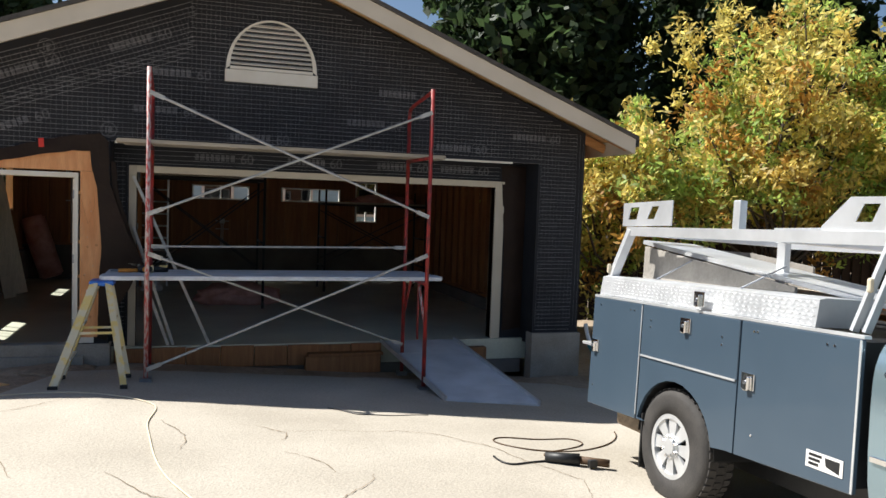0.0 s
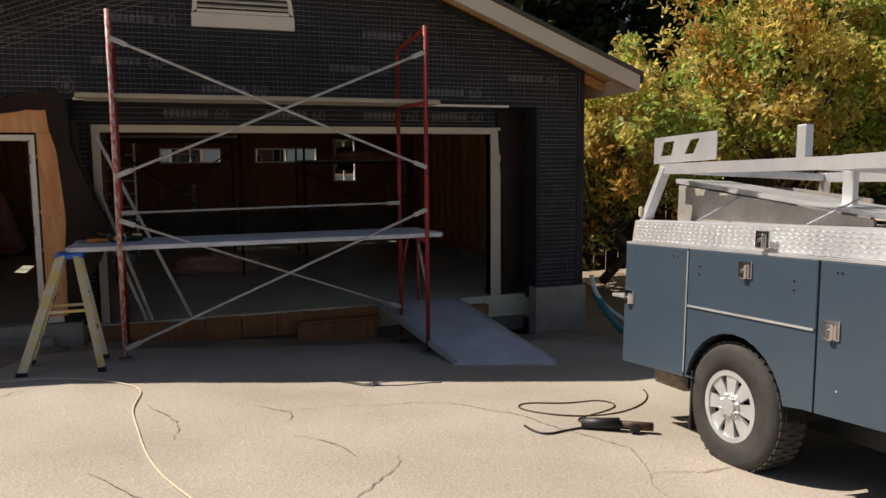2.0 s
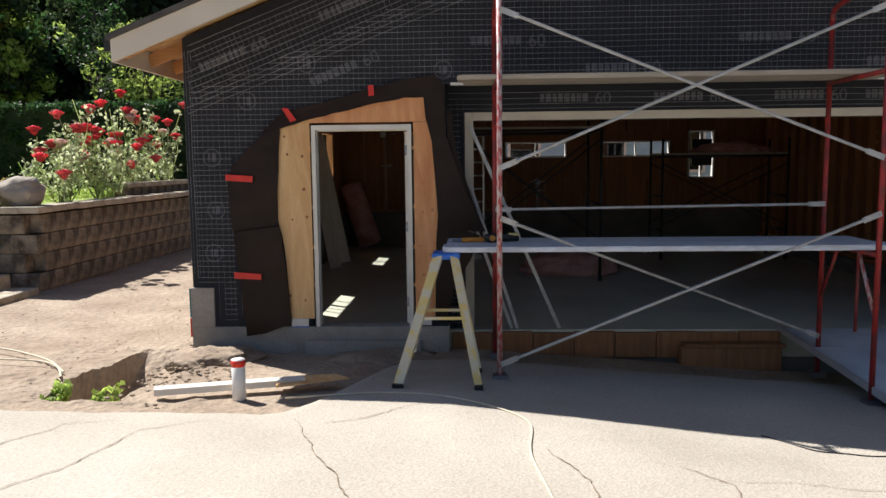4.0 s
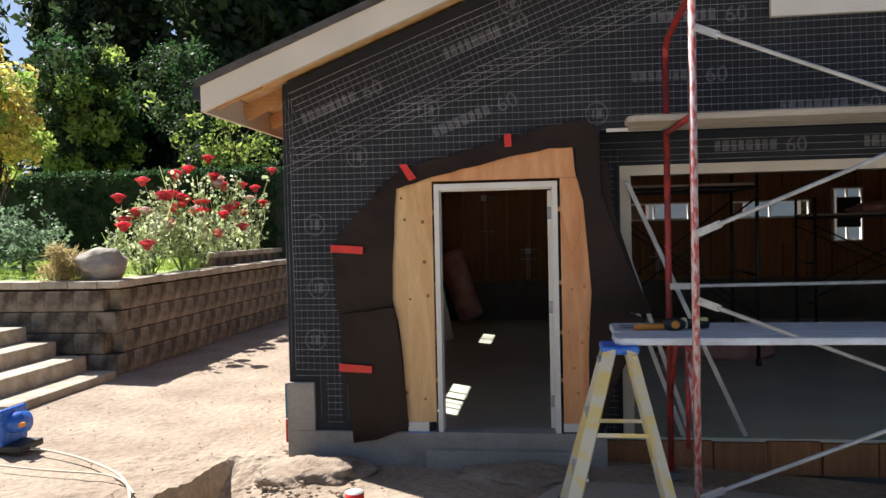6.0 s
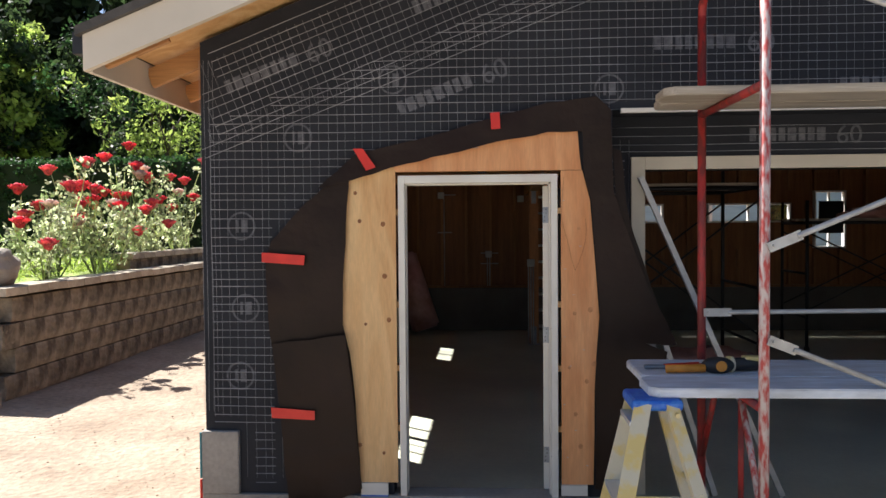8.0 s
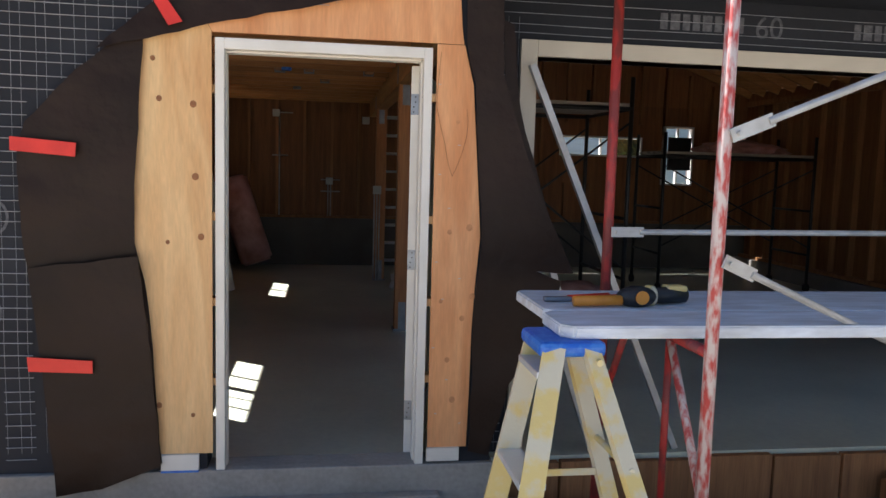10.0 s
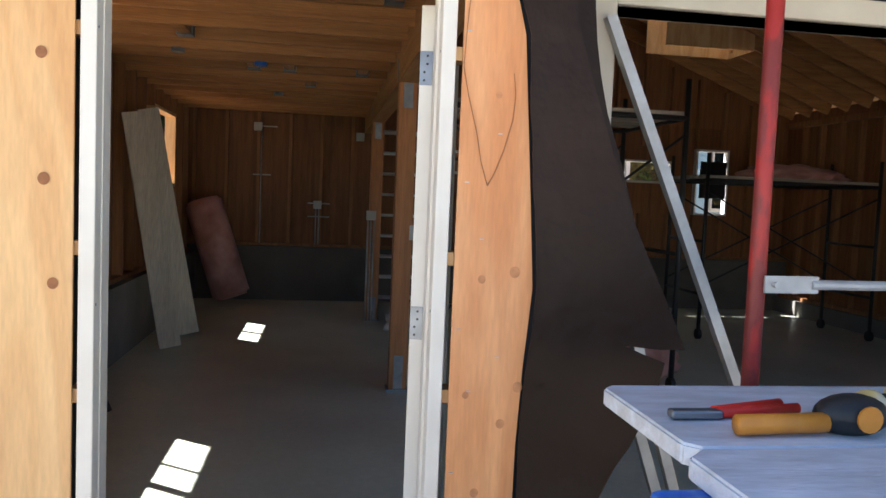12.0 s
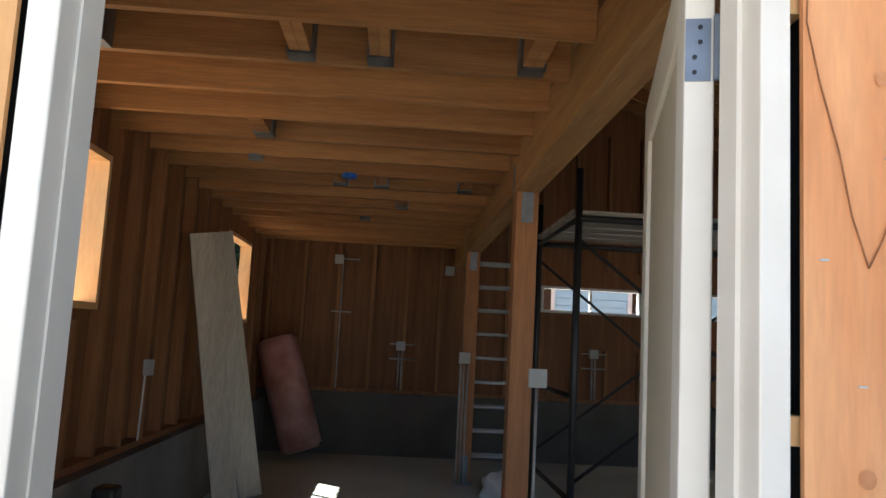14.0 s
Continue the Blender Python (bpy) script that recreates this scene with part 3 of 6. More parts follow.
# ---- doorway: jambs, plywood and torn paper ----
door_1 = thing("door_1", "white primed door frame with an open white panel door", "door", (-1.43, YF, FLOOR))
tagged(door_1, kind="structure")
JY0, JY1 = YF - 0.02, YF + 0.105
part("jamb", boxes((-1.922, -1.881, JY0, JY1, FLOOR + 0.013, 2.205), bevel=0.003), WHITE, door_1)
part("jamb", boxes((-0.978, -0.937, JY0, JY1, FLOOR + 0.013, 2.205), bevel=0.003), WHITE, door_1)
part("head", boxes((-1.881, -0.978, JY0, JY1, 2.155, 2.205), bevel=0.003), WHITE, door_1)
part("stop", boxes((-1.8805, -1.877, JY0 + 0.055, JY1 - 0.002, FLOOR + 0.013, 2.1545), (-1.877, -0.986, JY0 + 0.055, JY1 - 0.002, 2.146, 2.1545), (-0.986, -0.9785, JY0 + 0.055, JY1 - 0.012, FLOOR + 0.013, 2.146)), WHITE, door_1)
for x0, x1 in ((-1.938, -1.922), (-0.937, -0.916)):
    for z in (0.62, 1.0, 1.40, 1.98):
        part("shim", boxes((x0 - 0.012, x1 + 0.012, JY0 + 0.028, JY1 - 0.02, z - 0.02, z + 0.018)), PLY2, door_1, "cedar shim between jamb and wall")
SWING = Matrix.Translation((-0.984, 11.142, 0)) @ Matrix.Rotation(radians(-14), 4, "Z")
leaf = part("door_leaf", boxes((-0.035, 0.01, 0, 0.11, 0.12, 2.14), (-0.035, 0.01, 0.78, 0.9, 0.12, 2.14), (-0.035, 0.01, 0.11, 0.78, 0.12, 0.35), (-0.035, 0.01, 0.11, 0.78, 2.02, 2.14), bevel=0.003, m=SWING), WHITE, door_1, "open white door leaf")
part("panel", boxes((-0.025, 0.0, 0.112, 0.778, 0.352, 2.018), m=SWING), CREAM, leaf)
for z in (1.955, 1.19, 0.42):
    hinge = part("hinge", boxes((-0.034, 0.004, -0.0025, -0.0005, z - 0.05, z + 0.05), m=SWING), STEEL, door_1, "steel butt hinge")
    part("pin", tubes(((-0.974, 11.130, z - 0.052), (-0.974, 11.130, z + 0.052), 0.006)), STEEL, hinge)
    for dz in (-0.036, -0.012, 0.012, 0.036):
        part("screw", tubes((SWING @ Vector((-0.02 + 0.008 * (dz > 0), -0.004, z + dz)), SWING @ Vector((-0.02 + 0.008 * (dz > 0), -0.002, z + dz)), 0.004), seg=6), BLACKM, hinge)
PY = YF - 0.012
setting("plywood_left", prism([(-1.938, 0.28), (-2.18, 0.28), (-2.20, 0.62), (-2.22, 0.90), (-2.243, 1.10), (-2.288, 1.27), (-2.277, 1.62), (-2.252, 1.91), (-2.231, 2.18), (-1.96, 2.272), (-1.938, 2.235)], "y", PY, YF - 0.002), PLY2, "bare knotty plywood sheathing beside the door", "plywood")
setting("plywood_right", prism([(-0.916, 0.28), (-0.722, 0.28), (-0.715, 0.58), (-0.713, 0.86), (-0.702, 1.09), (-0.684, 1.32), (-0.70, 1.55), (-0.722, 1.83), (-0.738, 2.04), (-0.785, 2.225), (-0.916, 2.225)], "y", PY, YF - 0.002), PLY, "bare orange plywood sheathing beside the door", "plywood")
setting("plywood_head", prism([(-1.934, 2.228), (-0.79, 2.228), (-0.80, 2.30), (-0.815, 2.488), (-1.16, 2.478), (-1.55, 2.385), (-1.958, 2.276)], "y", PY - 0.001, YF - 0.002), PLY, "bare orange plywood over the door", "plywood")
shaft = boxes((SKY[2] - 0.02, SKY[2], SKY[0], SKY[1], rake_z(SKY[2]) - 0.1, rake_z(SKY[2]) + 0.34), (SKY[3], SKY[3] + 0.02, SKY[0], SKY[1], rake_z(SKY[3]) - 0.1, rake_z(SKY[3]) + 0.34), (SKY[2], SKY[3], SKY[0] - 0.02, SKY[0], rake_z(SKY[3]) - 0.1, rake_z(SKY[2]) + 0.3), (SKY[2], SKY[3], SKY[1], SKY[1] + 0.02, rake_z(SKY[3]) - 0.1, rake_z(SKY[2]) + 0.3))
setting("skylight", shaft, PLY2, "bright plywood lined skylight shaft", "skylight")
# translucent sheet added to scatter the sun and keep its patch off the wall
diffuser = bmesh.new()
slope_slab(diffuser, SKY[2], SKY[3], SKY[0], SKY[1], 0.27, 0.28)
setting("skylight_diffuser", diffuser, DIFFUSER, "added sheet that spreads the sun in the skylight shaft", "skylight")

# backdrop house behind the back windows; its pale blue wall stands in for sky
neighbour = thing("neighbour_house", "backdrop house behind the garage, pale blue in place of sky", "house", (3.0, 25.0, -0.2))
part("wall", boxes((-3.0, 8.4, 24.6, 24.8, -0.5, 3.9)), NEIGHB, neighbour, "pale blue clapboard wall standing in for bright sky")
for k in range(26):
    part("clapboard", boxes((-3.0, 8.4, 24.575, 24.598, 0.1 + k * 0.145, 0.235 + k * 0.145)), NEIGHB, neighbour)
for x in (0.6, 2.9, 5.0, 6.9):
    w = part("window", boxes((x, x + 0.9, 24.53, 24.574, 1.5, 2.9), bevel=0.01), PVC, neighbour, "white framed window")
    part("pane", boxes((x + 0.08, x + 0.82, 24.52, 24.529, 1.58, 2.82)), GLASSD, w)
# board hung before the narrow back window
setting("window_board", boxes((4.16, 4.56, YB - 0.15, YB - 0.115, 1.72, 2.26)), BLACKM, "dark board hung before the narrow back window", "board")
for h in WIN_B:
    setting("window_frame_back", boxes((h[0], h[0] + 0.03, YB - 0.10, YB + 0.01, h[2], h[3]), (h[1] - 0.03, h[1], YB - 0.10, YB + 0.01, h[2], h[3]), ((h[0] + h[1]) / 2 - 0.015, (h[0] + h[1]) / 2 + 0.015, YB - 0.06, YB, h[2] + 0.03, h[3] - 0.03), (h[0] + 0.03, h[1] - 0.03, YB - 0.10, YB + 0.01, h[2], h[2] + 0.03), (h[0] + 0.03, h[1] - 0.03, YB - 0.10, YB + 0.01, h[3] - 0.03, h[3])), PVC, "white slim window frame", "window")


# ---- scaffold ----
scaffold = thing("scaffold", "red and white paint-worn steel frame scaffold", "scaffold", (1.4, 10.3, 0.0))
LEGS = {"fl": (-0.12, 9.75, 0.03), "bl": (-0.13, 10.75, -0.03), "fr": (2.93, 9.70, -0.17), "br": (2.95, 10.75, -0.22)}
for key, (x, y, z) in LEGS.items():
    leg = part("leg", tubes(((x, y, z + 0.02), (x, y, 3.30 if key[0] == "f" else 3.08), 0.0235), seg=14), WHITEPOLE if key == "fl" else RED, scaffold, "white and red worn post" if key == "fl" else "red worn post", True)
    part("base_plate", boxes((x - 0.06, x + 0.06, y - 0.06, y + 0.06, z - 0.03, z + 0.02)), STEEL, leg)
for side in "lr":
    f, b = Vector(LEGS["f" + side]), Vector(LEGS["b" + side])
    top = pipe("arch", [(b.x, b.y, 3.06), (b.x, b.y, 3.17), (b.x, b.y - 0.06, 3.20), (f.x, f.y + 0.12, 3.26), (f.x, f.y, 3.27)], 0.0235, RED, scaffold)
    for z in (1.045, 2.515):
        part("transom", tubes(((f.x, f.y, z), (b.x, b.y, z), 0.021), seg=12), RED, scaffold, "", True)
    for z0, z1 in ((0.55, 1.04),):
        part("strut", tubes(((f.x, f.y + 0.32, z1), (f.x, f.y + 0.02, z0), 0.016), seg=10), WHITEPOLE, scaffold, "", True)
        part("strut", tubes(((b.x, b.y - 0.32, z1), (b.x, b.y - 0.02, z0), 0.016), seg=10), RED, scaffold, "", True)
    part("ladder_bar", tubes(((f.x, f.y + 0.32, 0.35), (f.x, f.y + 0.32, 1.04), 0.014)), RED, scaffold, "", True)


def brace(p, q):
    """A cross brace: a thin galvanised tube with flattened ends on studs."""
    p, q = Vector(p), Vector(q)
    d = (q - p).normalized()
    bm = bmesh.new()
    tube(bm, p + d * 0.11, q - d * 0.11, 0.0135, seg=10)
    for a, s in ((p, 1), (q, -1)):
        beam(bm, a - d * s * 0.025, a + d * s * 0.13, 0.046, 0.008, up=(0, 1, 0))
        tube(bm, a + Vector((0, -0.02, 0)), a + Vector((0, 0.03, 0)), 0.008, seg=8)
    return part("brace", bm, GALV, scaffold, "grey galvanised cross brace")


fl, fr, bl, br = (Vector(LEGS[k]) for k in ("fl", "fr", "bl", "br"))
off = Vector((0, -0.035, 0))
for a, za, b, zb in ((fl, 3.03, fr, 1.84), (fl, 1.79, fr, 3.02), (fl, 1.36, br, 0.16), (fl, 0.15, fr, 1.38), (bl, 1.38, br, 1.41)):
    brace((a.x + 0.03, a.y - 0.03, za), (b.x - 0.03, b.y - 0.03, zb))


def plank(x0, x1, y0, y1, z0, z1, mat, label, clip):
    """A heavy board with clipped corners and worn edges."""
    bm = prism([(x0, y0 + clip), (x0 + clip, y0), (x1 - clip, y0), (x1, y0 + clip), (x1, y1 - clip), (x1 - clip, y1), (x0 + clip, y1), (x0, y1 - clip)], "z", z0, z1)
    bmesh.ops.bevel(bm, geom=bm.edges[:], offset=0.006, segments=2, affect="EDGES")
    return tagged(part("scaffold_plank", bm, mat), label, "plank", "planks on the scaffold")


plank(-0.60, 3.2, 9.89, 10.20, 1.067, 1.112, PAINTED_SKYLIT, "paint-splashed grey plank lying on the lower scaffold bars", 0.045)
plank(-0.575, 3.15, 10.206, 10.70, 1.067, 1.112, PAINTED_SKYLIT, "wide paint-splashed plank lying on the lower scaffold bars", 0.03)
plank(-0.47, 3.28, 10.15, 10.44, 2.537, 2.580, PLANK, "weathered timber plank on the upper scaffold bars", 0.05)
plank(-0.42, 3.3, 10.45, 10.70, 2.537, 2.580, PLANK, "weathered timber plank on the upper scaffold bars", 0.03)

# ---- tools on the lower plank ----
grinder = thing("angle_grinder", "black and yellow angle grinder lying on the plank", "power tool", (-0.16, 10.3, 1.114))
part("body", tubes(((-0.10, 10.33, 1.15), (0.07, 10.36, 1.15), 0.034), seg=16), BLACKM, grinder, "", True)
part("collar", tubes(((-0.105, 10.329, 1.15), (-0.085, 10.333, 1.15), 0.044), seg=16), YELLOW, grinder, "yellow collar", True)
part("grip", boxes((-0.02, 0.07, 10.325, 10.39, 1.165, 1.19), bevel=0.008), YELLOW, grinder)
head = bmesh.new()
bmesh.ops.create_uvsphere(head, u_segments=18, v_segments=10, radius=1.0, matrix=Matrix.Translation((-0.17, 10.29, 1.152)) @ Matrix.Diagonal((0.085, 0.05, 0.045, 1)))
part("guard", head, BLACKM, grinder, "", True)
part("badge", tubes(((-0.165, 10.241, 1.155), (-0.165, 10.235, 1.155), 0.028), seg=14), ORANGE, grinder)
part("side_handle", tubes(((-0.44, 10.27, 1.137), (-0.24, 10.275, 1.14), 0.021), seg=14), ORANGE, grinder, "orange side handle", True)
cutters = thing("bolt_cutters", "red-handled cutters lying on the plank", "hand tool", (-0.3, 10.42, 1.113))
part("handle", tubes(((-0.42, 10.39, 1.127), (-0.2, 10.43, 1.127), 0.012)), TAPE, cutters, "red grip", True)
part("handle", tubes(((-0.42, 10.405, 1.127), (-0.22, 10.47, 1.127), 0.012)), TAPE, cutters, "red grip", True)
part("jaw", boxes((-0.53, -0.41, 10.375, 10.405, 1.116, 1.136), bevel=0.006), STEEL, cutters)

# ---- step ladder ----
ladder = thing("step_ladder", "yellow fibreglass step ladder with a paint-splashed blue top", "ladder", (-0.6, 9.6, 0.06))
LT = 1.06
for y0, y1 in ((9.30, 9.87), (9.80, 10.10)):
    part("front_rail", beams(((-0.94, y0, 0.07), (-0.635, y1, LT - 0.02), 0.035, 0.078), up=(1, 0, 0.3)), YELLOW, ladder)
    part("rear_rail", beams(((-0.30, y0, 0.06), (-0.505, y1, LT - 0.02), 0.03, 0.06), up=(1, 0, -0.3)), YELLOW, ladder)
    part("foot", boxes((-0.985, -0.895, y0 - 0.025, y0 + 0.025, 0.055, 0.10), bevel=0.005), BLACKM, ladder)
    part("foot", boxes((-0.335, -0.265, y0 - 0.02, y0 + 0.02, 0.05, 0.09), bevel=0.005), BLACKM, ladder)
for k in range(3):
    u = (k + 1) * 0.32 / LT
    x, w0, w1 = -0.94 + 0.305 * u, 9.30 + 0.57 * u, 9.80 + 0.30 * u
    part("step", boxes((x - 0.045, x + 0.045, w0, w1, u * LT - 0.012, u * LT + 0.012), bevel=0.003), ALU, ladder, "dull metal step")
    x2 = -0.30 - 0.205 * u
    part("cross_bar", tubes(((x2, w0, u * LT + 0.04), (x2, w1, u * LT + 0.04), 0.012)), YELLOW, ladder)
part("spreader", boxes((-0.80, -0.41, 9.585, 9.591, 0.55, 0.575)), YELLOW, ladder)
part("spreader", boxes((-0.80, -0.41, 9.945, 9.951, 0.55, 0.575)), YELLOW, ladder)
top = bmesh.new()
box(top, -0.69, -0.45, 9.85, 10.13, LT - 0.05, LT + 0.005, bevel=0.018)
part("top_cap", top, BLUEP, ladder, "blue plastic cap with paint splashes")

# ---- pickup truck ----
TM = Matrix.Translation((0, 5.50, -0.085)) @ Matrix.Rotation(-0.045, 4, "X") @ Matrix.Translation((0, -5.67, 0.18)) @ Matrix.Translation((3.53, 0, 1.0)) @ Matrix.Rotation(0.055, 4, "Y") @ Matrix.Translation((-3.53, 0, -1.0))
cab_shift = 0.0
truck = thing("pickup_truck", "blue-grey crew cab pickup with a slate service body and aluminium rack", "truck", (4.54, 4.5, -0.02))
TX0, TX1 = 3.53, 5.55


def tpart(name, bm, mat, parent=None, label="", smooth=False):
    bmesh.ops.transform(bm, matrix=TM @ Matrix.Translation((0, cab_shift, 0)), verts=bm.verts)
    return part(name, bm, mat, parent or truck, label, smooth)


def both(f):
    """Runs f for the near and the far flank: a mapping of x across the truck."""
    for s in (0, 1):
        f(lambda x: x if s == 0 else TX0 + TX1 - x)


# service body
tpart("bed_core", boxes((TX0 + 0.03, TX1 - 0.03, 4.27, 6.26, 0.98, 1.21), (TX0 + 0.34, TX1 - 0.34, 4.27, 6.95, 0.42, 0.99), (TX0 + 0.03, TX1 - 0.03, 6.26, 6.95, 0.38, 1.21), (TX0 + 0.03, TX1 - 0.03, 4.27, 5.14, 0.46, 1.0)), BLACKM, None, "dark inner body")
flank = bmesh.new()


def flank_side(mx):
    def slab(y0, y1, z0, z1, zb=None):
        zb = z0 if zb is None else zb
        a, b = sorted((mx(TX0), mx(TX0 + 0.03)))
        bm = prism([(y0, z0), (y1, zb), (y1, z1), (y0, z1)], "x", a, b)
        bmesh.ops.bevel(bm, geom=bm.edges[:], offset=0.004, segments=1, affect="EDGES")
        return bm
    tpart("compartment_door", slab(4.25, 5.145, 0.435, 1.225, 0.40), SLATE, None, "slate compartment door")
    tpart("compartment_door", slab(6.25, 6.97, 0.365, 1.225, 0.34), SLATE, None, "slate compartment door")
    tpart("compartment_door", slab(5.16, 6.235, 0.85, 1.225), SLATE, None, "slate compartment door")
    a, b = sorted((mx(TX0 + 0.004), mx(TX0 + 0.03)))
    arc = [(5.795 + 0.44 * math.cos(t), 0.285 + 0.44 * math.sin(t)) for t in np.linspace(0, math.pi, 15)]
    low = [(5.16, 0.845), (6.235, 0.845), (6.235, 0.37), (6.16, 0.37)] + arc[1:-1] + [(5.22, 0.40), (5.16, 0.40)]
    tpart("wheel_panel", prism(low, "x", a, b), SLATE)
    w0, w1 = sorted((mx(TX0 + 0.03), mx(TX0 + 0.42)))
    well = bmesh.new()
    for i in range(14):
        p, q = arc[i], arc[i + 1]
        merge(well, prism([p, q, (q[0], q[1] + 0.012), (p[0], p[1] + 0.012)], "x", w0, w1))
    bmesh.ops.remove_doubles(well, verts=well.verts[:], dist=0.001)
    tpart("wheel_arch", well, BLACKM)


both(flank_side)
tpart("drip_rail", boxes((TX0 + 0.002, TX0 + 0.05, 4.24, 6.97, 1.228, 1.245)), ALU, None, "bright rail")
tpart("door_edge", boxes((TX0 - 0.006, TX0 - 0.001, 5.17, 6.23, 0.842, 0.855)), ALU)
tpart("door_edge", boxes((TX0 - 0.006, TX0 - 0.001, 6.238, 6.247, 0.40, 1.215)), ALU)
tpart("door_edge", boxes((TX0 - 0.006, TX0 - 0.001, 4.245, 4.258, 0.44, 1.22)), ALU)
lid = prism([(TX0 + 0.035, 1.248), (TX0 + 0.45, 1.248), (TX0 + 0.45, 1.41), (TX0 + 0.10, 1.41), (TX0 + 0.055, 1.40)], "y", 4.60, 6.95)
chest = tpart("side_chest", lid, ALU, None, "diamond plate aluminium side chest")
treads = bmesh.new()
for i in range(84):
    for j in range(6):
        y, z = 4.62 + i * 0.0276 + 0.015 * (j % 2), 1.262 + j * 0.024
        x = TX0 + 0.033 + (z - 1.248) * 0.125
        s = 1 if (i + j) % 2 else -1
        beam(treads, (x, y - 0.008, z - 0.005 * s), (x, y + 0.008, z + 0.005 * s), 0.0016, 0.003)
tpart("tread_ring", treads, ALU, chest)
tpart("chest_far", boxes((TX1 - 0.45, TX1 - 0.04, 4.46, 7.0, 1.212, 1.40), bevel=0.01), ALU)
for y, z in ((5.70, 1.13), (5.05, 0.865), (6.90, 0.83), (5.57, 1.32)):
    latch = tpart("latch", boxes((TX0 - 0.012, TX0 - 0.001, y - 0.055, y + 0.055, z - 0.05, z + 0.05), bevel=0.003), CHROME, None, "chrome latch")
    tpart("latch_lever", boxes((TX0 - 0.03, TX0 - 0.012, y - 0.02, y + 0.02, z - 0.055, z + 0.03), bevel=0.005), CHROME, latch)
    tpart("keyhole", tubes(((TX0 - 0.036, y, z - 0.005), (TX0 - 0.03, y, z - 0.005), 0.012)), STEEL, latch)
for y, z in ((4.42, 1.17), (4.47, 1.17), (5.0, 1.17), (5.03, 1.17), (5.32, 1.1), (5.32, 1.05), (6.12, 1.12), (6.12, 1.07), (6.35, 1.17), (6.4, 1.17), (6.85, 1.17), (5.0, 0.55), (6.9, 0.5)):
    tpart("bolt", tubes(((TX0 - 0.004, y, z), (TX0 + 0.001, y, z), 0.007), seg=8), CHROME)
sticker = tpart("sticker", boxes((TX0 - 0.004, TX0 - 0.0015, 4.31, 4.56, 0.50, 0.59)), PVC, None, "small white sticker with black marks")
for k, (a, b) in enumerate(((4.47, 4.54), (4.46, 4.54), (4.45, 4.54))):
    tpart("print", boxes((TX0 - 0.0052, TX0 - 0.0042, a, b, 0.515 + k * 0.024, 0.53 + k * 0.024)), BLACKM, sticker)
tpart("print", prism([(4.33, 0.51), (4.42, 0.53), (4.43, 0.575), (4.33, 0.575)], "x", TX0 - 0.0052, TX0 - 0.0042), BLACKM, sticker)
tpart("rear_bumper", boxes((TX0 + 0.1, TX1 - 0.1, 6.97, 7.1, 0.33, 0.47), bevel=0.01), STEEL)
tpart("tow_step", boxes((TX0 + 0.05, TX0 + 0.30, 6.95, 7.22, 0.80, 0.825), bevel=0.005), ALU, None, "bright rear step corner")
tpart("tailgate", boxes((TX0 + 0.06, TX1 - 0.06, 6.955, 6.99, 0.5, 1.2), bevel=0.006), SLATE)
tpart("exhaust_box", boxes((TX0 + 0.25, TX0 + 0.55, 6.55, 6.92, 0.17, 0.30), bevel=0.03), DIRT, None, "dusty tan muffler")
tpart("mud_flap", boxes((TX0 + 0.02, TX0 + 0.33, 6.175, 6.19, 0.02, 0.42)), BLACKM)
tpart("mud_flap", boxes((TX1 - 0.33, TX1 - 0.02, 6.175, 6.19, 0.02, 0.42)), BLACKM)
tpart("chassis", boxes((TX0 + 0.5, TX0 + 0.62, 0.6, 6.9, 0.15, 0.36), (TX1 - 0.62, TX1 - 0.5, 0.6, 6.9, 0.15, 0.36), (TX0 + 0.62, TX1 - 0.62, 5.55, 5.85, 0.1, 0.32), (TX0 + 0.62, TX1 - 0.62, 1.7, 1.95, 0.1, 0.32), (TX0 + 0.75, TX1 - 0.7, 2.2, 4.2, 0.2, 0.45)), BLACKM)


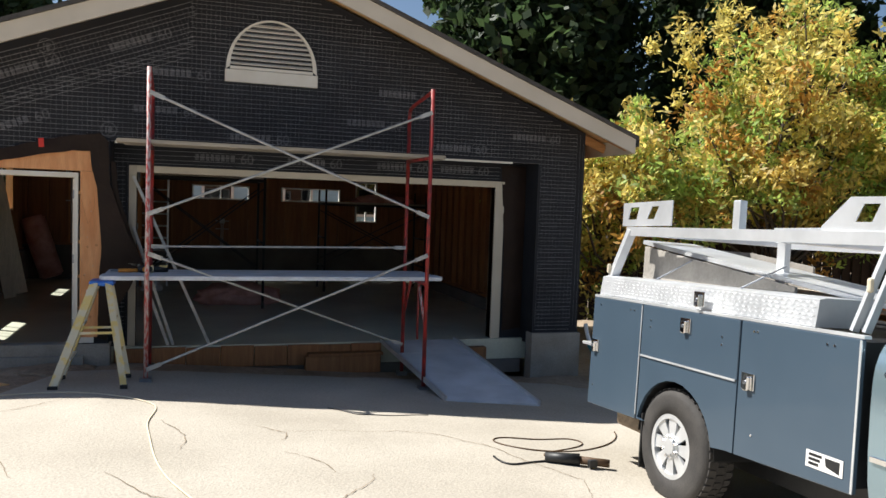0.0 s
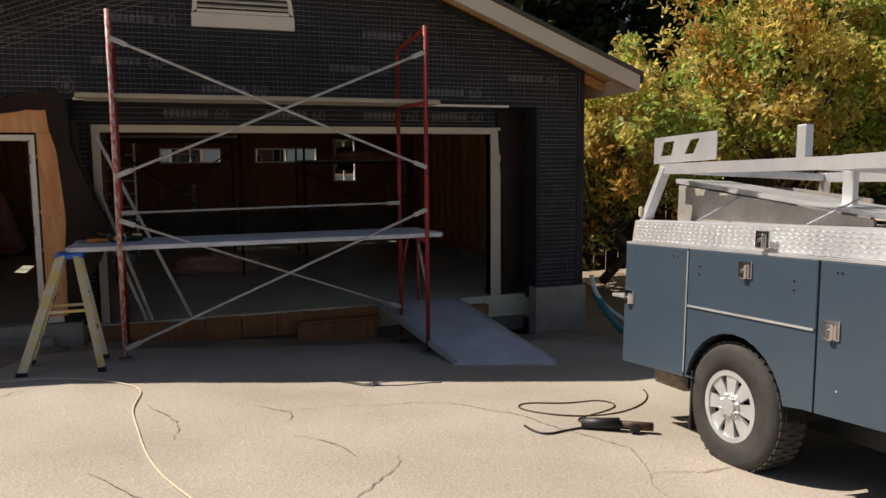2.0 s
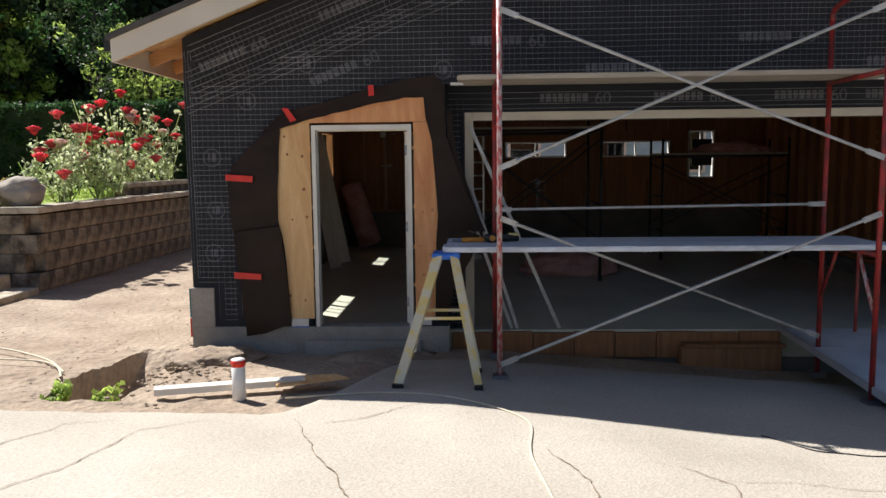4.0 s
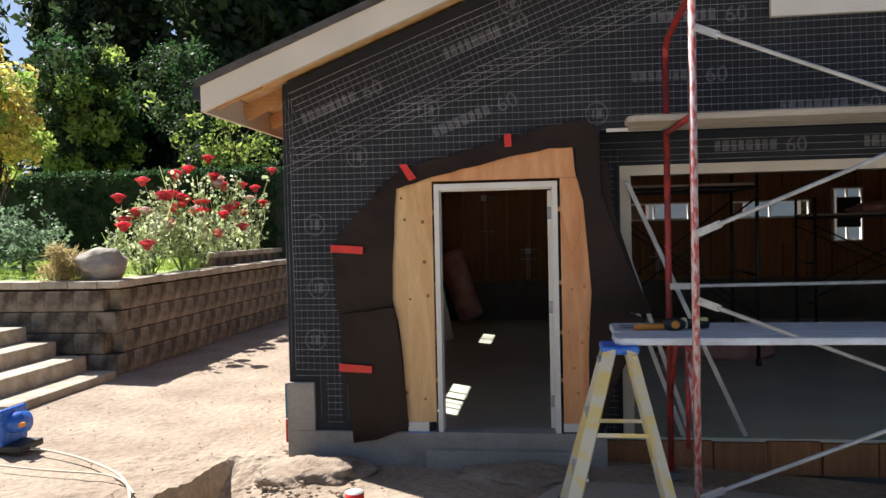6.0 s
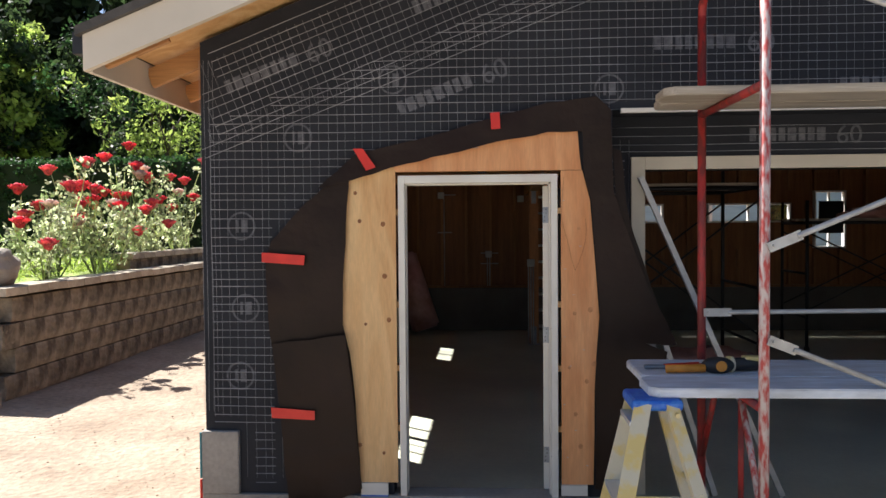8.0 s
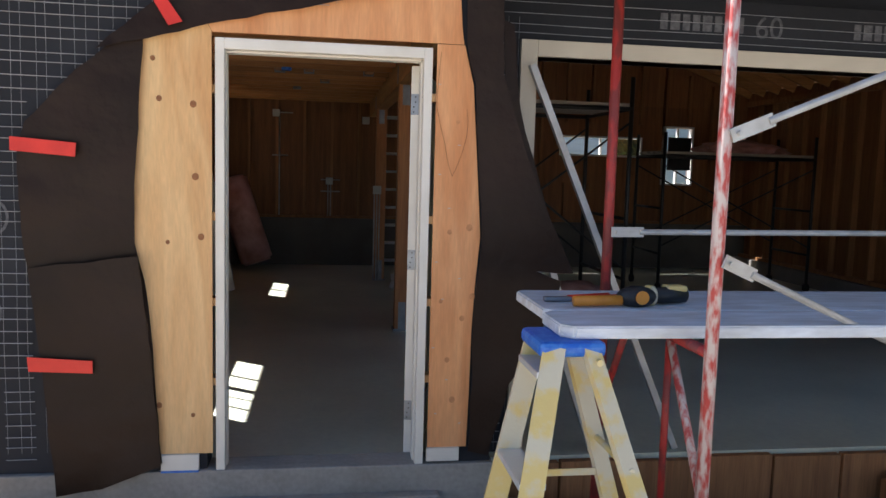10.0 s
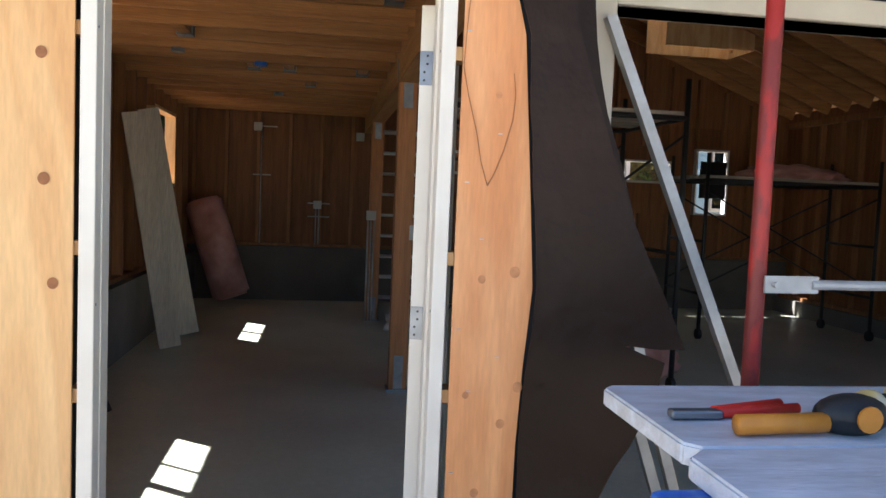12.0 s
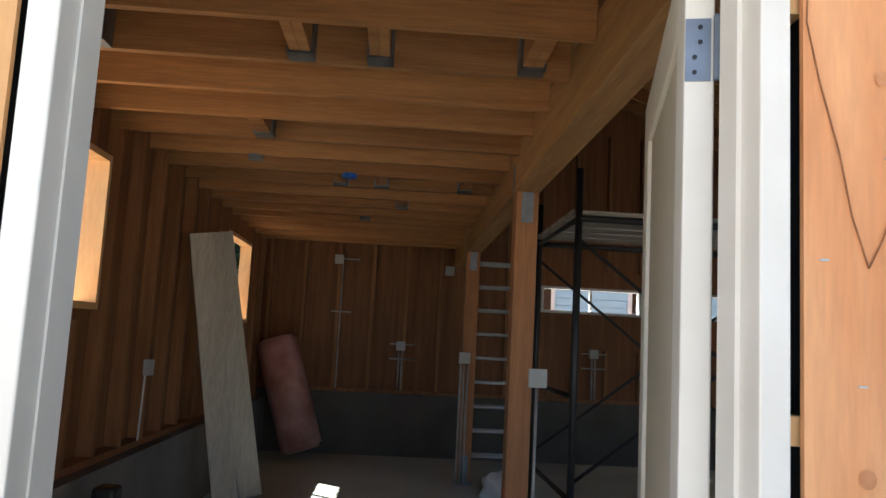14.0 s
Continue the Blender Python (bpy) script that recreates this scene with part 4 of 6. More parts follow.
def wheel(x, y, out):
    """One wheel: a treaded tyre and an eight-spoke rim; out is the way its face looks along x."""
    zc, r, w = 0.266, 0.40, 0.25
    prof = [(0.0, 0.225), (0.012, 0.30), (0.0, 0.345), (0.02, 0.385), (0.05, 0.398), (w - 0.05, 0.398), (w - 0.02, 0.385), (w, 0.345), (w - 0.012, 0.30), (w, 0.225)]
    bm = bmesh.new()
    n = 40
    rings = []
    for i in range(n):
        a = 2 * math.pi * i / n
        rings.append([bm.verts.new((x - out * d, y + rr * math.cos(a), zc + rr * math.sin(a))) for d, rr in prof])
    for i in range(n):
        p, q = rings[i], rings[(i + 1) % n]
        for k in range(len(prof) - 1):
            bm.faces.new((p[k], p[k + 1], q[k + 1], q[k]))
        bm.faces.new((p[-1], p[0], q[0], q[-1]))
    hub = thing_part = tpart("wheel", bm, RUBBER, None, "black tyre on a bright rim", True)
    knobs = bmesh.new()
    for i in range(44):
        a = 2 * math.pi * i / 44
        for d in (0.03, 0.10, 0.17):
            m = Matrix.Translation((x - out * (d + 0.025), y, zc)) @ Matrix.Rotation(a + d * 1.3, 4, "X") @ Matrix.Translation((0, 0, 0.398))
            box(knobs, -0.025, 0.025, -0.019, 0.019, -0.004, 0.006, m)
    tpart("tread", knobs, RUBBER, hub)
    rim = bmesh.new()
    for i in range(32):
        a, b = 2 * math.pi * i / 32, 2 * math.pi * (i + 1) / 32
        o = [(y + 0.228 * math.cos(t), zc + 0.228 * math.sin(t)) for t in (a, b)]
        k = [(y + 0.192 * math.cos(t), zc + 0.192 * math.sin(t)) for t in (b, a)]
        merge(rim, prism(o + k, "x", *sorted((x - out * 0.002, x - out * 0.05))))
    for i in range(8):
        a = 2 * math.pi * i / 8
        m = Matrix.Translation((x - out * 0.025, y, zc)) @ Matrix.Rotation(a, 4, "X")
        spoke = bmesh.new()
        vs = [spoke.verts.new((dx, dy, dz)) for dx in (-0.012, 0.012) for dy, dz in ((-0.028, 0.07), (0.028, 0.07), (0.05, 0.198), (-0.05, 0.198))]
        for f in ((0, 1, 2, 3), (7, 6, 5, 4), (0, 4, 5, 1), (1, 5, 6, 2), (2, 6, 7, 3), (3, 7, 4, 0)):
            spoke.faces.new([vs[j] for j in f])
        bmesh.ops.transform(spoke, matrix=m, verts=spoke.verts)
        merge(rim, spoke)
    tube(rim, (x - out * 0.04, y, zc), (x - out * 0.008, y, zc), 0.085, seg=20)
    tpart("rim", rim, ALU, hub, "bright eight-spoke alloy rim")
    tpart("brake_drum", tubes(((x - out * 0.18, y, zc), (x - out * 0.075, y, zc), 0.19), seg=24), BLACKM, hub)
    tpart("hub_cap", tubes(((x - out * 0.012, y, zc), (x + out * 0.012, y, zc), 0.055), seg=20), ALU, hub)
    for i in range(8):
        a = 2 * math.pi * (i + 0.5) / 8
        tpart("lug_nut", tubes(((x - out * 0.012, y + 0.072 * math.cos(a), zc + 0.072 * math.sin(a)), (x + out * 0.014, y + 0.072 * math.cos(a), zc + 0.072 * math.sin(a)), 0.010), seg=6), CHROME, hub)


for wy in (5.825, 1.83):
    wheel(TX0 + 0.025, wy, -1)
    wheel(TX1 - 0.025, wy, 1)


def loft(stations, smooth_mat, name, label=""):
    """Rings of (x inset, z) pairs at each y, mirrored across the truck."""
    bm = bmesh.new()
    rings = []
    for y, prof in stations:
        pts = [(TX0 + dx, z) for dx, z in prof]
        pts += [(TX1 - dx, z) for dx, z in reversed(prof)]
        rings.append([bm.verts.new((x, y, z)) for x, z in pts])
    for p, q in zip(rings, rings[1:]):
        for k in range(len(p)):
            j = (k + 1) % len(p)
            bm.faces.new((p[k], p[j], q[j], q[k]))
    bm.faces.new(rings[0])
    bm.faces.new(rings[-1][::-1])
    ob = tpart(name, bm, smooth_mat, None, label, True)
    ob.data.set_sharp_from_angle(angle=radians(35))
    return ob


cab_shift = 0.13
side = [(0.10, 0.40), (0.03, 0.43), (0.012, 0.52), (0.0, 0.68), (-0.004, 0.90), (0.0, 1.03), (0.010, 1.10), (0.030, 1.16), (0.06, 1.205), (0.10, 1.225)]
nose = [(0.14, 0.42), (0.09, 0.45), (0.08, 0.52), (0.07, 0.68), (0.07, 0.90), (0.08, 1.0), (0.10, 1.08), (0.14, 1.15), (0.2, 1.19), (0.3, 1.21)]
cabin = loft([(4.07, [(d + 0.03, z) for d, z in side]), (4.04, side), (2.3, side), (1.5, side), (0.45, nose), (0.2, [(d + 0.08, z) for d, z in nose])], BLUEM, "cab_body", "blue-grey metallic cab and doors")
green = [(0.085, 1.215), (0.13, 1.345), (0.20, 1.53), (0.235, 1.61), (0.30, 1.665), (0.5, 1.692)]
shrink = [(0.12, 1.215), (0.17, 1.345), (0.23, 1.51), (0.27, 1.57), (0.34, 1.61), (0.5, 1.63)]
loft([(4.02, shrink), (3.93, green), (2.6, green), (2.25, [(d + 0.02, z if z < 1.53 else z - 0.03) for d, z in green]), (1.55, [(0.12, 1.215), (0.16, 1.22), (0.2, 1.225), (0.25, 1.23), (0.3, 1.235), (0.5, 1.24)])], BLUEM, "roof", "blue-grey cab roof and pillars")


def side_pane(ys_low, ys_high, z0, z1, mx, grow, mat, name, out, parent=None, label=""):
    """A pane in the sloping plane of the side windows."""
    def px(z):
        return TX0 + 0.085 + (z - 1.215) * 0.366
    quad = [Vector((ys_low[0] + grow, z0 - grow)), Vector((ys_low[1] - grow, z0 - grow)), Vector((ys_high[1] - grow, z1 + grow)), Vector((ys_high[0] + grow, z1 + grow))]
    ring = []
    for i in range(4):
        c, a, b = quad[i], quad[i - 1], quad[(i + 1) % 4]
        u, v = c + (a - c).normalized() * 0.05, c + (b - c).normalized() * 0.05
        ring += [u.lerp(c, s).lerp(c.lerp(v, s), s) for s in (0.0, 0.25, 0.5, 0.75, 1.0)]
    bm = bmesh.new()
    fr_ = [bm.verts.new((mx(px(z) - out), y, z)) for y, z in ring]
    bk = [bm.verts.new((mx(px(z) + 0.02), y, z)) for y, z in ring]
    bm.faces.new(fr_)
    bm.faces.new(bk[::-1])
    for i in range(len(ring)):
        j = (i + 1) % len(ring)
        bm.faces.new((fr_[i], fr_[j], bk[j], bk[i]))
    return tpart(name, bm, mat, parent, label)


def side_windows(mx):
    for lo, hi in (((3.88, 3.40), (3.76, 3.36)), ((3.20, 2.05), (3.17, 2.42))):
        w = side_pane(lo, hi, 1.255, 1.60, mx, 0.012, BLACKM, "window_seal", 0.002, None, "thin black window seal")
        side_pane(lo, hi, 1.255, 1.60, mx, 0.0, GLASSD, "window_glass", 0.005, w, "dark tinted glass")
        a, b = sorted((mx(TX0 + 0.070), mx(TX0 + 0.10)))
        tpart("belt_strip", boxes((a, b, lo[1], lo[0], 1.226, 1.243), bevel=0.003), CHROME, w, "bright belt strip")


both(side_windows)


def side_trim(mx):
    def bx(x0, x1, *r, **k):
        a, b = sorted((mx(x0), mx(x1)))
        return boxes((a, b, *r), **k)
    tpart("trim_strip", bx(TX0 - 0.012, TX0 + 0.004, 3.305, 4.02, 0.635, 0.665, bevel=0.004), CHROME, None, "bright door strip")
    tpart("trim_strip", bx(TX0 - 0.012, TX0 + 0.004, 2.2, 3.285, 0.635, 0.665, bevel=0.004), CHROME, None, "bright door strip")
    for y in (3.295, 2.18):
        tpart("door_seam", bx(TX0 - 0.0045, TX0 + 0.012, y - 0.0015, y + 0.0015, 0.45, 1.24), BLACKM)
    tpart("rocker", bx(TX0 + 0.01, TX0 + 0.08, 2.2, 4.03, 0.37, 0.43, bevel=0.015), BLACKM)
    for y in (3.875, 3.11):
        h = bmesh.new()
        bmesh.ops.create_uvsphere(h, u_segments=16, v_segments=8, radius=1.0, matrix=Matrix.Translation((mx(TX0 - 0.008), y, 1.075)) @ Matrix.Diagonal((0.022, 0.098, 0.026, 1)))
        hd = tpart("door_handle", h, CHROME, None, "chrome door handle", True)
        tpart("grip", bx(TX0 - 0.032, TX0 - 0.026, y - 0.07, y + 0.07, 1.062, 1.070), BLACKM, hd)
    tpart("mirror", bx(TX0 - 0.34, TX0 - 0.14, 2.36, 2.46, 1.16, 1.46, bevel=0.035), BLACKM, None, "black tow mirror")
    tpart("mirror_arm", bx(TX0 - 0.15, TX0 + 0.08, 2.39, 2.43, 1.25, 1.30), BLACKM)


both(side_trim)
tpart("windscreen", prism([(2.24, 1.63), (1.58, 1.25), (1.57, 1.26), (2.24, 1.645)], "x", TX0 + 0.3, TX1 - 0.3), GLASSD)
tpart("grille", boxes((TX0 + 0.35, TX1 - 0.35, 0.17, 0.21, 0.65, 1.05), bevel=0.01), CHROME)
for x in (TX0 + 0.16, TX1 - 0.34):
    tpart("headlight", boxes((x, x + 0.18, 0.17, 0.3, 0.75, 1.05), bevel=0.02), PVC)
tpart("front_bumper", boxes((TX0 + 0.08, TX1 - 0.08, 0.08, 0.26, 0.36, 0.62), bevel=0.04), CHROME)


cab_shift = 0.0


# aluminium rack over bed and cab
def plate_with_holes(outline, holes, x0, x1):
    """A flat plate in the y-z plane with slanted holes, built as strips between the holes."""
    bm = bmesh.new()
    (ya, za0, za1), (yb, zb0, zb1) = outline
    def edge(y):
        t = (y - ya) / (yb - ya)
        return za0 + (zb0 - za0) * t, za1 + (zb1 - za1) * t
    def strip(p, q):
        merge(bm, prism([p[0], q[0], q[1], p[1]], "x", x0, x1))
    def cut(yl, yh, f0, f1):
        (l0, l1), (h0, h1) = edge(yl), edge(yh)
        return (yl, l0 + (l1 - l0) * f0), (yh, h0 + (h1 - h0) * f1)
    at = [(ya, za0), (ya, za1)]
    for h0, h1, lean in holes:
        for part_y, f0, f1 in (((h0, h1), 0.0, 0.28), ((h0, h1), 0.80, 1.0)):
            lo0, lo1 = edge(part_y[0] + lean * 0.0), edge(part_y[1])
            a = [(part_y[0], lo0[0] + (lo0[1] - lo0[0]) * f0), (part_y[1], lo1[0] + (lo1[1] - lo1[0]) * f0), (part_y[1], lo1[0] + (lo1[1] - lo1[0]) * f1), (part_y[0], lo0[0] + (lo0[1] - lo0[0]) * f1)]
            merge(bm, prism(a, "x", x0, x1))
        e = edge(h0)
        strip(at, [(h0, e[0]), (h0, e[1])])
        # slanted sides of the hole
        e1 = edge(h1)
        zl, zh = e[0] + 0.28 * (e[1] - e[0]), e[0] + 0.80 * (e[1] - e[0])
        merge(bm, prism([(h0, zl), (h0, zh), (h0 + lean, zh)], "x", x0, x1))
        zl1, zh1 = e1[0] + 0.28 * (e1[1] - e1[0]), e1[0] + 0.80 * (e1[1] - e1[0])
        merge(bm, prism([(h1, zl1), (h1, zh1), (h1 - lean, zl1)], "x", x0, x1))
        at = [(h1, e1[0]), (h1, e1[1])]
    strip(at, [(yb, zb0), (yb, zb1)])
    bmesh.ops.remove_doubles(bm, verts=bm.verts[:], dist=0.0005)
    return bm


def rack_side(mx):
    def bx(dx0, dx1):
        return sorted((mx(TX0 + dx0), mx(TX0 + dx1)))
    x0, x1 = bx(0.20, 0.26)
    xc = (x0 + x1) / 2
    foot = mx(TX0 + 0.12)
    tpart("rack_leg", beams(((foot, 7.0, 1.25), (xc, 6.84, 1.80), 0.07, 0.05), up=(0, 1, 0)), ALU)
    for q in (4.42, 4.34):
        tpart("rack_leg", beams(((foot, q, 1.25), (xc, q - 0.12, 1.80), 0.045, 0.022), up=(0, 1, 0)), ALU)
    tpart("rack_rail", prism([(0.95, 1.655), (6.88, 1.755), (6.88, 1.83), (0.95, 1.725)], "x", x0, x1), ALU)
    if mx(0.0) == 0.0:
        tpart("rack_plate", plate_with_holes(((6.98, 1.835, 2.03), (6.28, 1.835, 2.03)), ((6.90, 6.74, -0.03), (6.62, 6.46, -0.06)), x0 + 0.02, x0 + 0.028), ALU, None, "pierced aluminium end plate")
    tpart("rack_plate", plate_with_holes(((4.80, 1.795, 1.82), (4.60, 1.79, 1.985)), (), x0 + 0.02, x0 + 0.028), ALU)
    tpart("rack_plate", plate_with_holes(((4.60, 1.79, 1.985), (1.2, 1.73, 1.86)), ((4.56, 4.40, -0.05), (4.32, 4.13, -0.05), (4.05, 3.85, -0.05), (3.76, 3.56, -0.04), (3.46, 3.25, -0.04)), x0 + 0.02, x0 + 0.028), ALU, None, "long pierced aluminium rack plate")


both(rack_side)
for y in (6.86, 5.54, 4.28, 3.3, 2.2, 1.1):
    tpart("cross_bar", boxes((TX0 + 0.262, TX1 - 0.262, y - 0.035, y + 0.035, 1.765 - 0.0172 * (6.88 - y), 1.822 - 0.0172 * (6.88 - y)), bevel=0.006), ALU)
tpart("stop_post", boxes((TX0 + 0.21, TX0 + 0.27, 5.50, 5.57, 1.80, 2.0), bevel=0.005), ALU)
tpart("bed_post", boxes((TX0 + 0.65, TX0 + 0.70, 5.55, 5.63, 1.21, 1.76), bevel=0.005), ALU)
tpart("gutter_tray", boxes((TX0 + 0.5, TX0 + 0.75, 5.05, 5.5, 1.81, 1.835)), ALU)

# load in the bed
tpart("open_lid", prism([(7.02, 1.70), (4.22, 1.33), (4.22, 1.36), (7.02, 1.735)], "x", TX0 + 0.46, TX0 + 0.98), ALU, None, "open diamond plate chest lid")
tpart("lid_panel", boxes((TX0 + 0.5, TX0 + 1.35, 6.72, 6.74, 1.36, 1.69)), STEM, None, "dusty inner lid panel")
tpart("lid_panel", prism([(6.72, 1.36), (6.0, 1.36), (6.0, 1.60), (6.72, 1.69)], "x", TX0 + 1.33, TX0 + 1.35), STEM, None, "dusty inner lid panel")
tpart("lid_panel", prism([(6.94, 1.37), (5.2, 1.37), (5.2, 1.45), (6.94, 1.68)], "x", TX0 + 0.43, TX0 + 0.452), STEM, None, "dusty inner side of the open lid")
for y in (6.55, 5.55):
    tpart("lid_strut", tubes(((TX0 + 0.30, y, 1.41), (TX0 + 0.42, y - 0.28, 1.58), 0.006)), STEEL)
tpart("rope", boxes((TX0 + 0.10, TX0 + 0.13, 6.955, 6.985, 1.43, 1.51), bevel=0.012), CORDY, None, "coiled pale rope on the rack leg")
tpart("rope", boxes((TX0 + 0.13, TX0 + 0.16, 4.345, 4.375, 1.46, 1.54), bevel=0.012), CORDY, None, "coiled pale rope on the rack leg")
for i, (x, y0, y1, z) in enumerate(((0.9, 4.4, 6.2, 1.30), (1.05, 4.3, 5.9, 1.36), (1.2, 4.5, 6.4, 1.28), (1.35, 4.4, 6.0, 1.42), (1.5, 4.6, 6.3, 1.34))):
    tpart("bed_lumber", beams(((TX0 + x, y0, z), (TX0 + x + 0.05, y1, z + 0.05 * (i % 2)), 0.09, 0.035)), PALE if i % 2 else JOIST, None, "lumber lying in the bed")


# ---- plants ----
def leaves_mesh(name, rng, centres, radii, per, size, mat, slim=0.42, flat=0.0, droop=0.0):
    """Many small leaf blades scattered in clumps round the given centres."""
    centres, radii = np.asarray(centres, float), np.asarray(radii, float)
    n = len(centres) * per
    c = np.repeat(centres, per, 0)
    r = np.repeat(radii, per)
    d = rng.normal(size=(n, 3))
    d /= np.linalg.norm(d, axis=1, keepdims=True)
    p = c + d * (r * rng.uniform(0.15, 1.0, n) ** 0.6)[:, None] * np.array([1, 1, 1 - flat])
    u = rng.normal(size=(n, 3)) + np.array([0, 0, -droop])
    u /= np.linalg.norm(u, axis=1, keepdims=True)
    v = np.cross(u, rng.normal(size=(n, 3)))
    v /= np.linalg.norm(v, axis=1, keepdims=True)
    s = (size * rng.uniform(0.6, 1.35, n))[:, None]
    a, b = u * s * 0.5, v * s * 0.5 * slim
    verts = np.stack([p - a, p + b, p + a, p - b], 1).reshape(-1, 3)
    me = bpy.data.meshes.new(name)
    me.vertices.add(n * 4)
    me.vertices.foreach_set("co", verts.ravel())
    me.loops.add(n * 4)
    me.loops.foreach_set("vertex_index", np.arange(n * 4, dtype=np.int32))
    me.polygons.add(n)
    me.polygons.foreach_set("loop_start", np.arange(0, n * 4, 4, dtype=np.int32))
    me.update()
    me.validate()
    me.materials.append(mat)
    return me


def hang(name, me, parent, label=""):
    ob = new(name, me)
    ob.parent = parent
    if label:
        ob["label"] = label
    return ob


def limb(bm, p, q, r0, r1, rng, bends=4):
    p, q = Vector(p), Vector(q)
    last = p
    for i in range(1, bends + 1):
        t = i / bends
        nxt = p.lerp(q, t) + Vector(rng.normal(size=3) * 0.05 * (q - p).length * (1 - t * 0.5))
        if i == bends:
            nxt = q
        tube(bm, last, nxt, r0 + (r1 - r0) * (t - 1 / bends), r0 + (r1 - r0) * t, seg=7)
        last = nxt


def tree(name, label, at, seed, height, spread, leaf_mats, clumps, per, size, clump_r=0.45, trunk_r=0.12, low=0.3, group="", slim=0.42, shape="round"):
    """A tapered trunk with limbs and a ragged crown of leaf clumps, built round its foot."""
    rng = np.random.default_rng(seed)
    root = thing(name, label, "tree", at, group)
    bm = bmesh.new()
    limb(bm, (0, 0, -0.1), (spread * 0.1, 0, height * 0.8), trunk_r, trunk_r * 0.25, rng, 6)
    centres, radii = [], []
    for i in range(clumps):
        if shape == "cone":
            t = rng.uniform(low, 1.0)
            rad = spread * (1.04 - t) * rng.uniform(0.45, 1.0)
            a = rng.uniform(0, 2 * math.pi)
            c = (rad * math.cos(a), rad * math.sin(a), height * t - 0.12 * rad)
        else:
            d = rng.normal(size=3)
            d /= np.linalg.norm(d)
            k = rng.uniform(0.25, 1.0) ** 0.5 * (0.85 + 0.6 * noise.noise(Vector(d * 2.3) + Vector((seed, 0, 0))) + 0.25 * noise.noise(Vector(d * 6) + Vector((0, seed, 0))))
            c = (d[0] * spread * k, d[1] * spread * k, height * (low + (1 - low) * 0.5) + d[2] * height * (1 - low) * 0.5 * k)
        centres.append(c)
        radii.append(clump_r * rng.uniform(0.6, 1.3))
        if i % 5 == 0:
            t = min(0.75, max(0.12, c[2] / height - 0.25))
            limb(bm, (spread * 0.1 * t, 0, height * 0.8 * t), c, trunk_r * 0.32, 0.012, rng, 3)
    me = bpy.data.meshes.new("trunk")
    bm.to_mesh(me)
    bm.free()
    me.materials.append(BARK)
    me.shade_smooth()
    hang("trunk", me, root)
    share = np.array_split(rng.permutation(len(centres)), len(leaf_mats))
    for m, idx in zip(leaf_mats, share):
        hang("crown", leaves_mesh("crown", rng, np.array(centres)[idx], np.array(radii)[idx], per, size, m, slim), root)
    return root


# the yellowing fruit trees beside the garage
YT = "yellowing trees by the garage"
tree("fruit_tree", "fruit tree with yellow-green and orange autumn leaves", (8.3, 14.8, -0.35), 3, 4.3, 2.3, (LEAF_Y, LEAF_Y, LEAF_G, LEAF_Y, LEAF_Y, LEAF_O, LEAF_G), 380, 56, 0.16, 0.34, 0.1, 0.2, YT, 0.38)
tree("fruit_tree", "fruit tree with yellow-green and orange autumn leaves", (11.7, 13.9, -0.35), 5, 6.8, 2.7, (LEAF_Y, LEAF_Y, LEAF_G, LEAF_O, LEAF_Y, LEAF_Y, LEAF_G), 440, 56, 0.16, 0.34, 0.1, 0.16, YT, 0.38)
tree("fruit_tree", "greener fruit tree with a few yellow leaves", (13.8, 11.6, -0.35), 7, 5.4, 2.5, (LEAF_G, LEAF_Y, LEAF_G), 380, 70, 0.15, 0.34, 0.1, 0.12, YT, 0.38)
tree("fruit_tree", "greener fruit tree with a few yellow leaves", (15.6, 8.2, -0.35), 8, 4.6, 2.2, (LEAF_G, LEAF_Y, LEAF_G), 300, 70, 0.15, 0.34, 0.1, 0.12, YT, 0.38)
# dark woods behind
WOODS = "dark trees behind the house"
spots = ((10.5, 25, 16), (16.0, 31, 17), (19.5, 26, 18), (13.5, 26, 17), (17.5, 21.5, 16), (21.5, 17.5, 17), (24.5, 13, 15), (26, 7.5, 15), (27, 2, 14), (-6.0, 33, 17), (-9.5, 36, 18), (-14.5, 38, 19), (-20, 37, 18), (-25, 34, 18), (-30, 30, 17), (13.5, 33, 19), (23, 29, 19), (27, 22, 19), (-12, 33, 17), (-18, 33, 16))
base_round = base_cone = None
for i, (x, y, h) in enumerate(spots):
    if i % 2 == 0:
        if base_round is None:
            base_round = tree("dark_tree", "tall dark green tree in the woods behind", (x, y, -0.3), 21, 15.0, 3.4, (LEAF_D, LEAF_D), 330, 70, 0.42, 0.95, 0.3, 0.02, WOODS, 0.6)
            continue
        src = base_round
    else:
        if base_cone is None:
            base_cone = tree("dark_conifer", "tall dark conifer in the woods behind", (x, y, -0.3), 22, 16.0, 3.6, (LEAF_D, LEAF_D), 340, 70, 0.42, 0.85, 0.3, 0.03, WOODS, 0.35, "cone")
            continue
        src = base_cone
    copy_thing(src, pose(x, y, -0.3, 0, 0, 47 * i) @ Matrix.Diagonal((1, 1, h / 16, 1)))
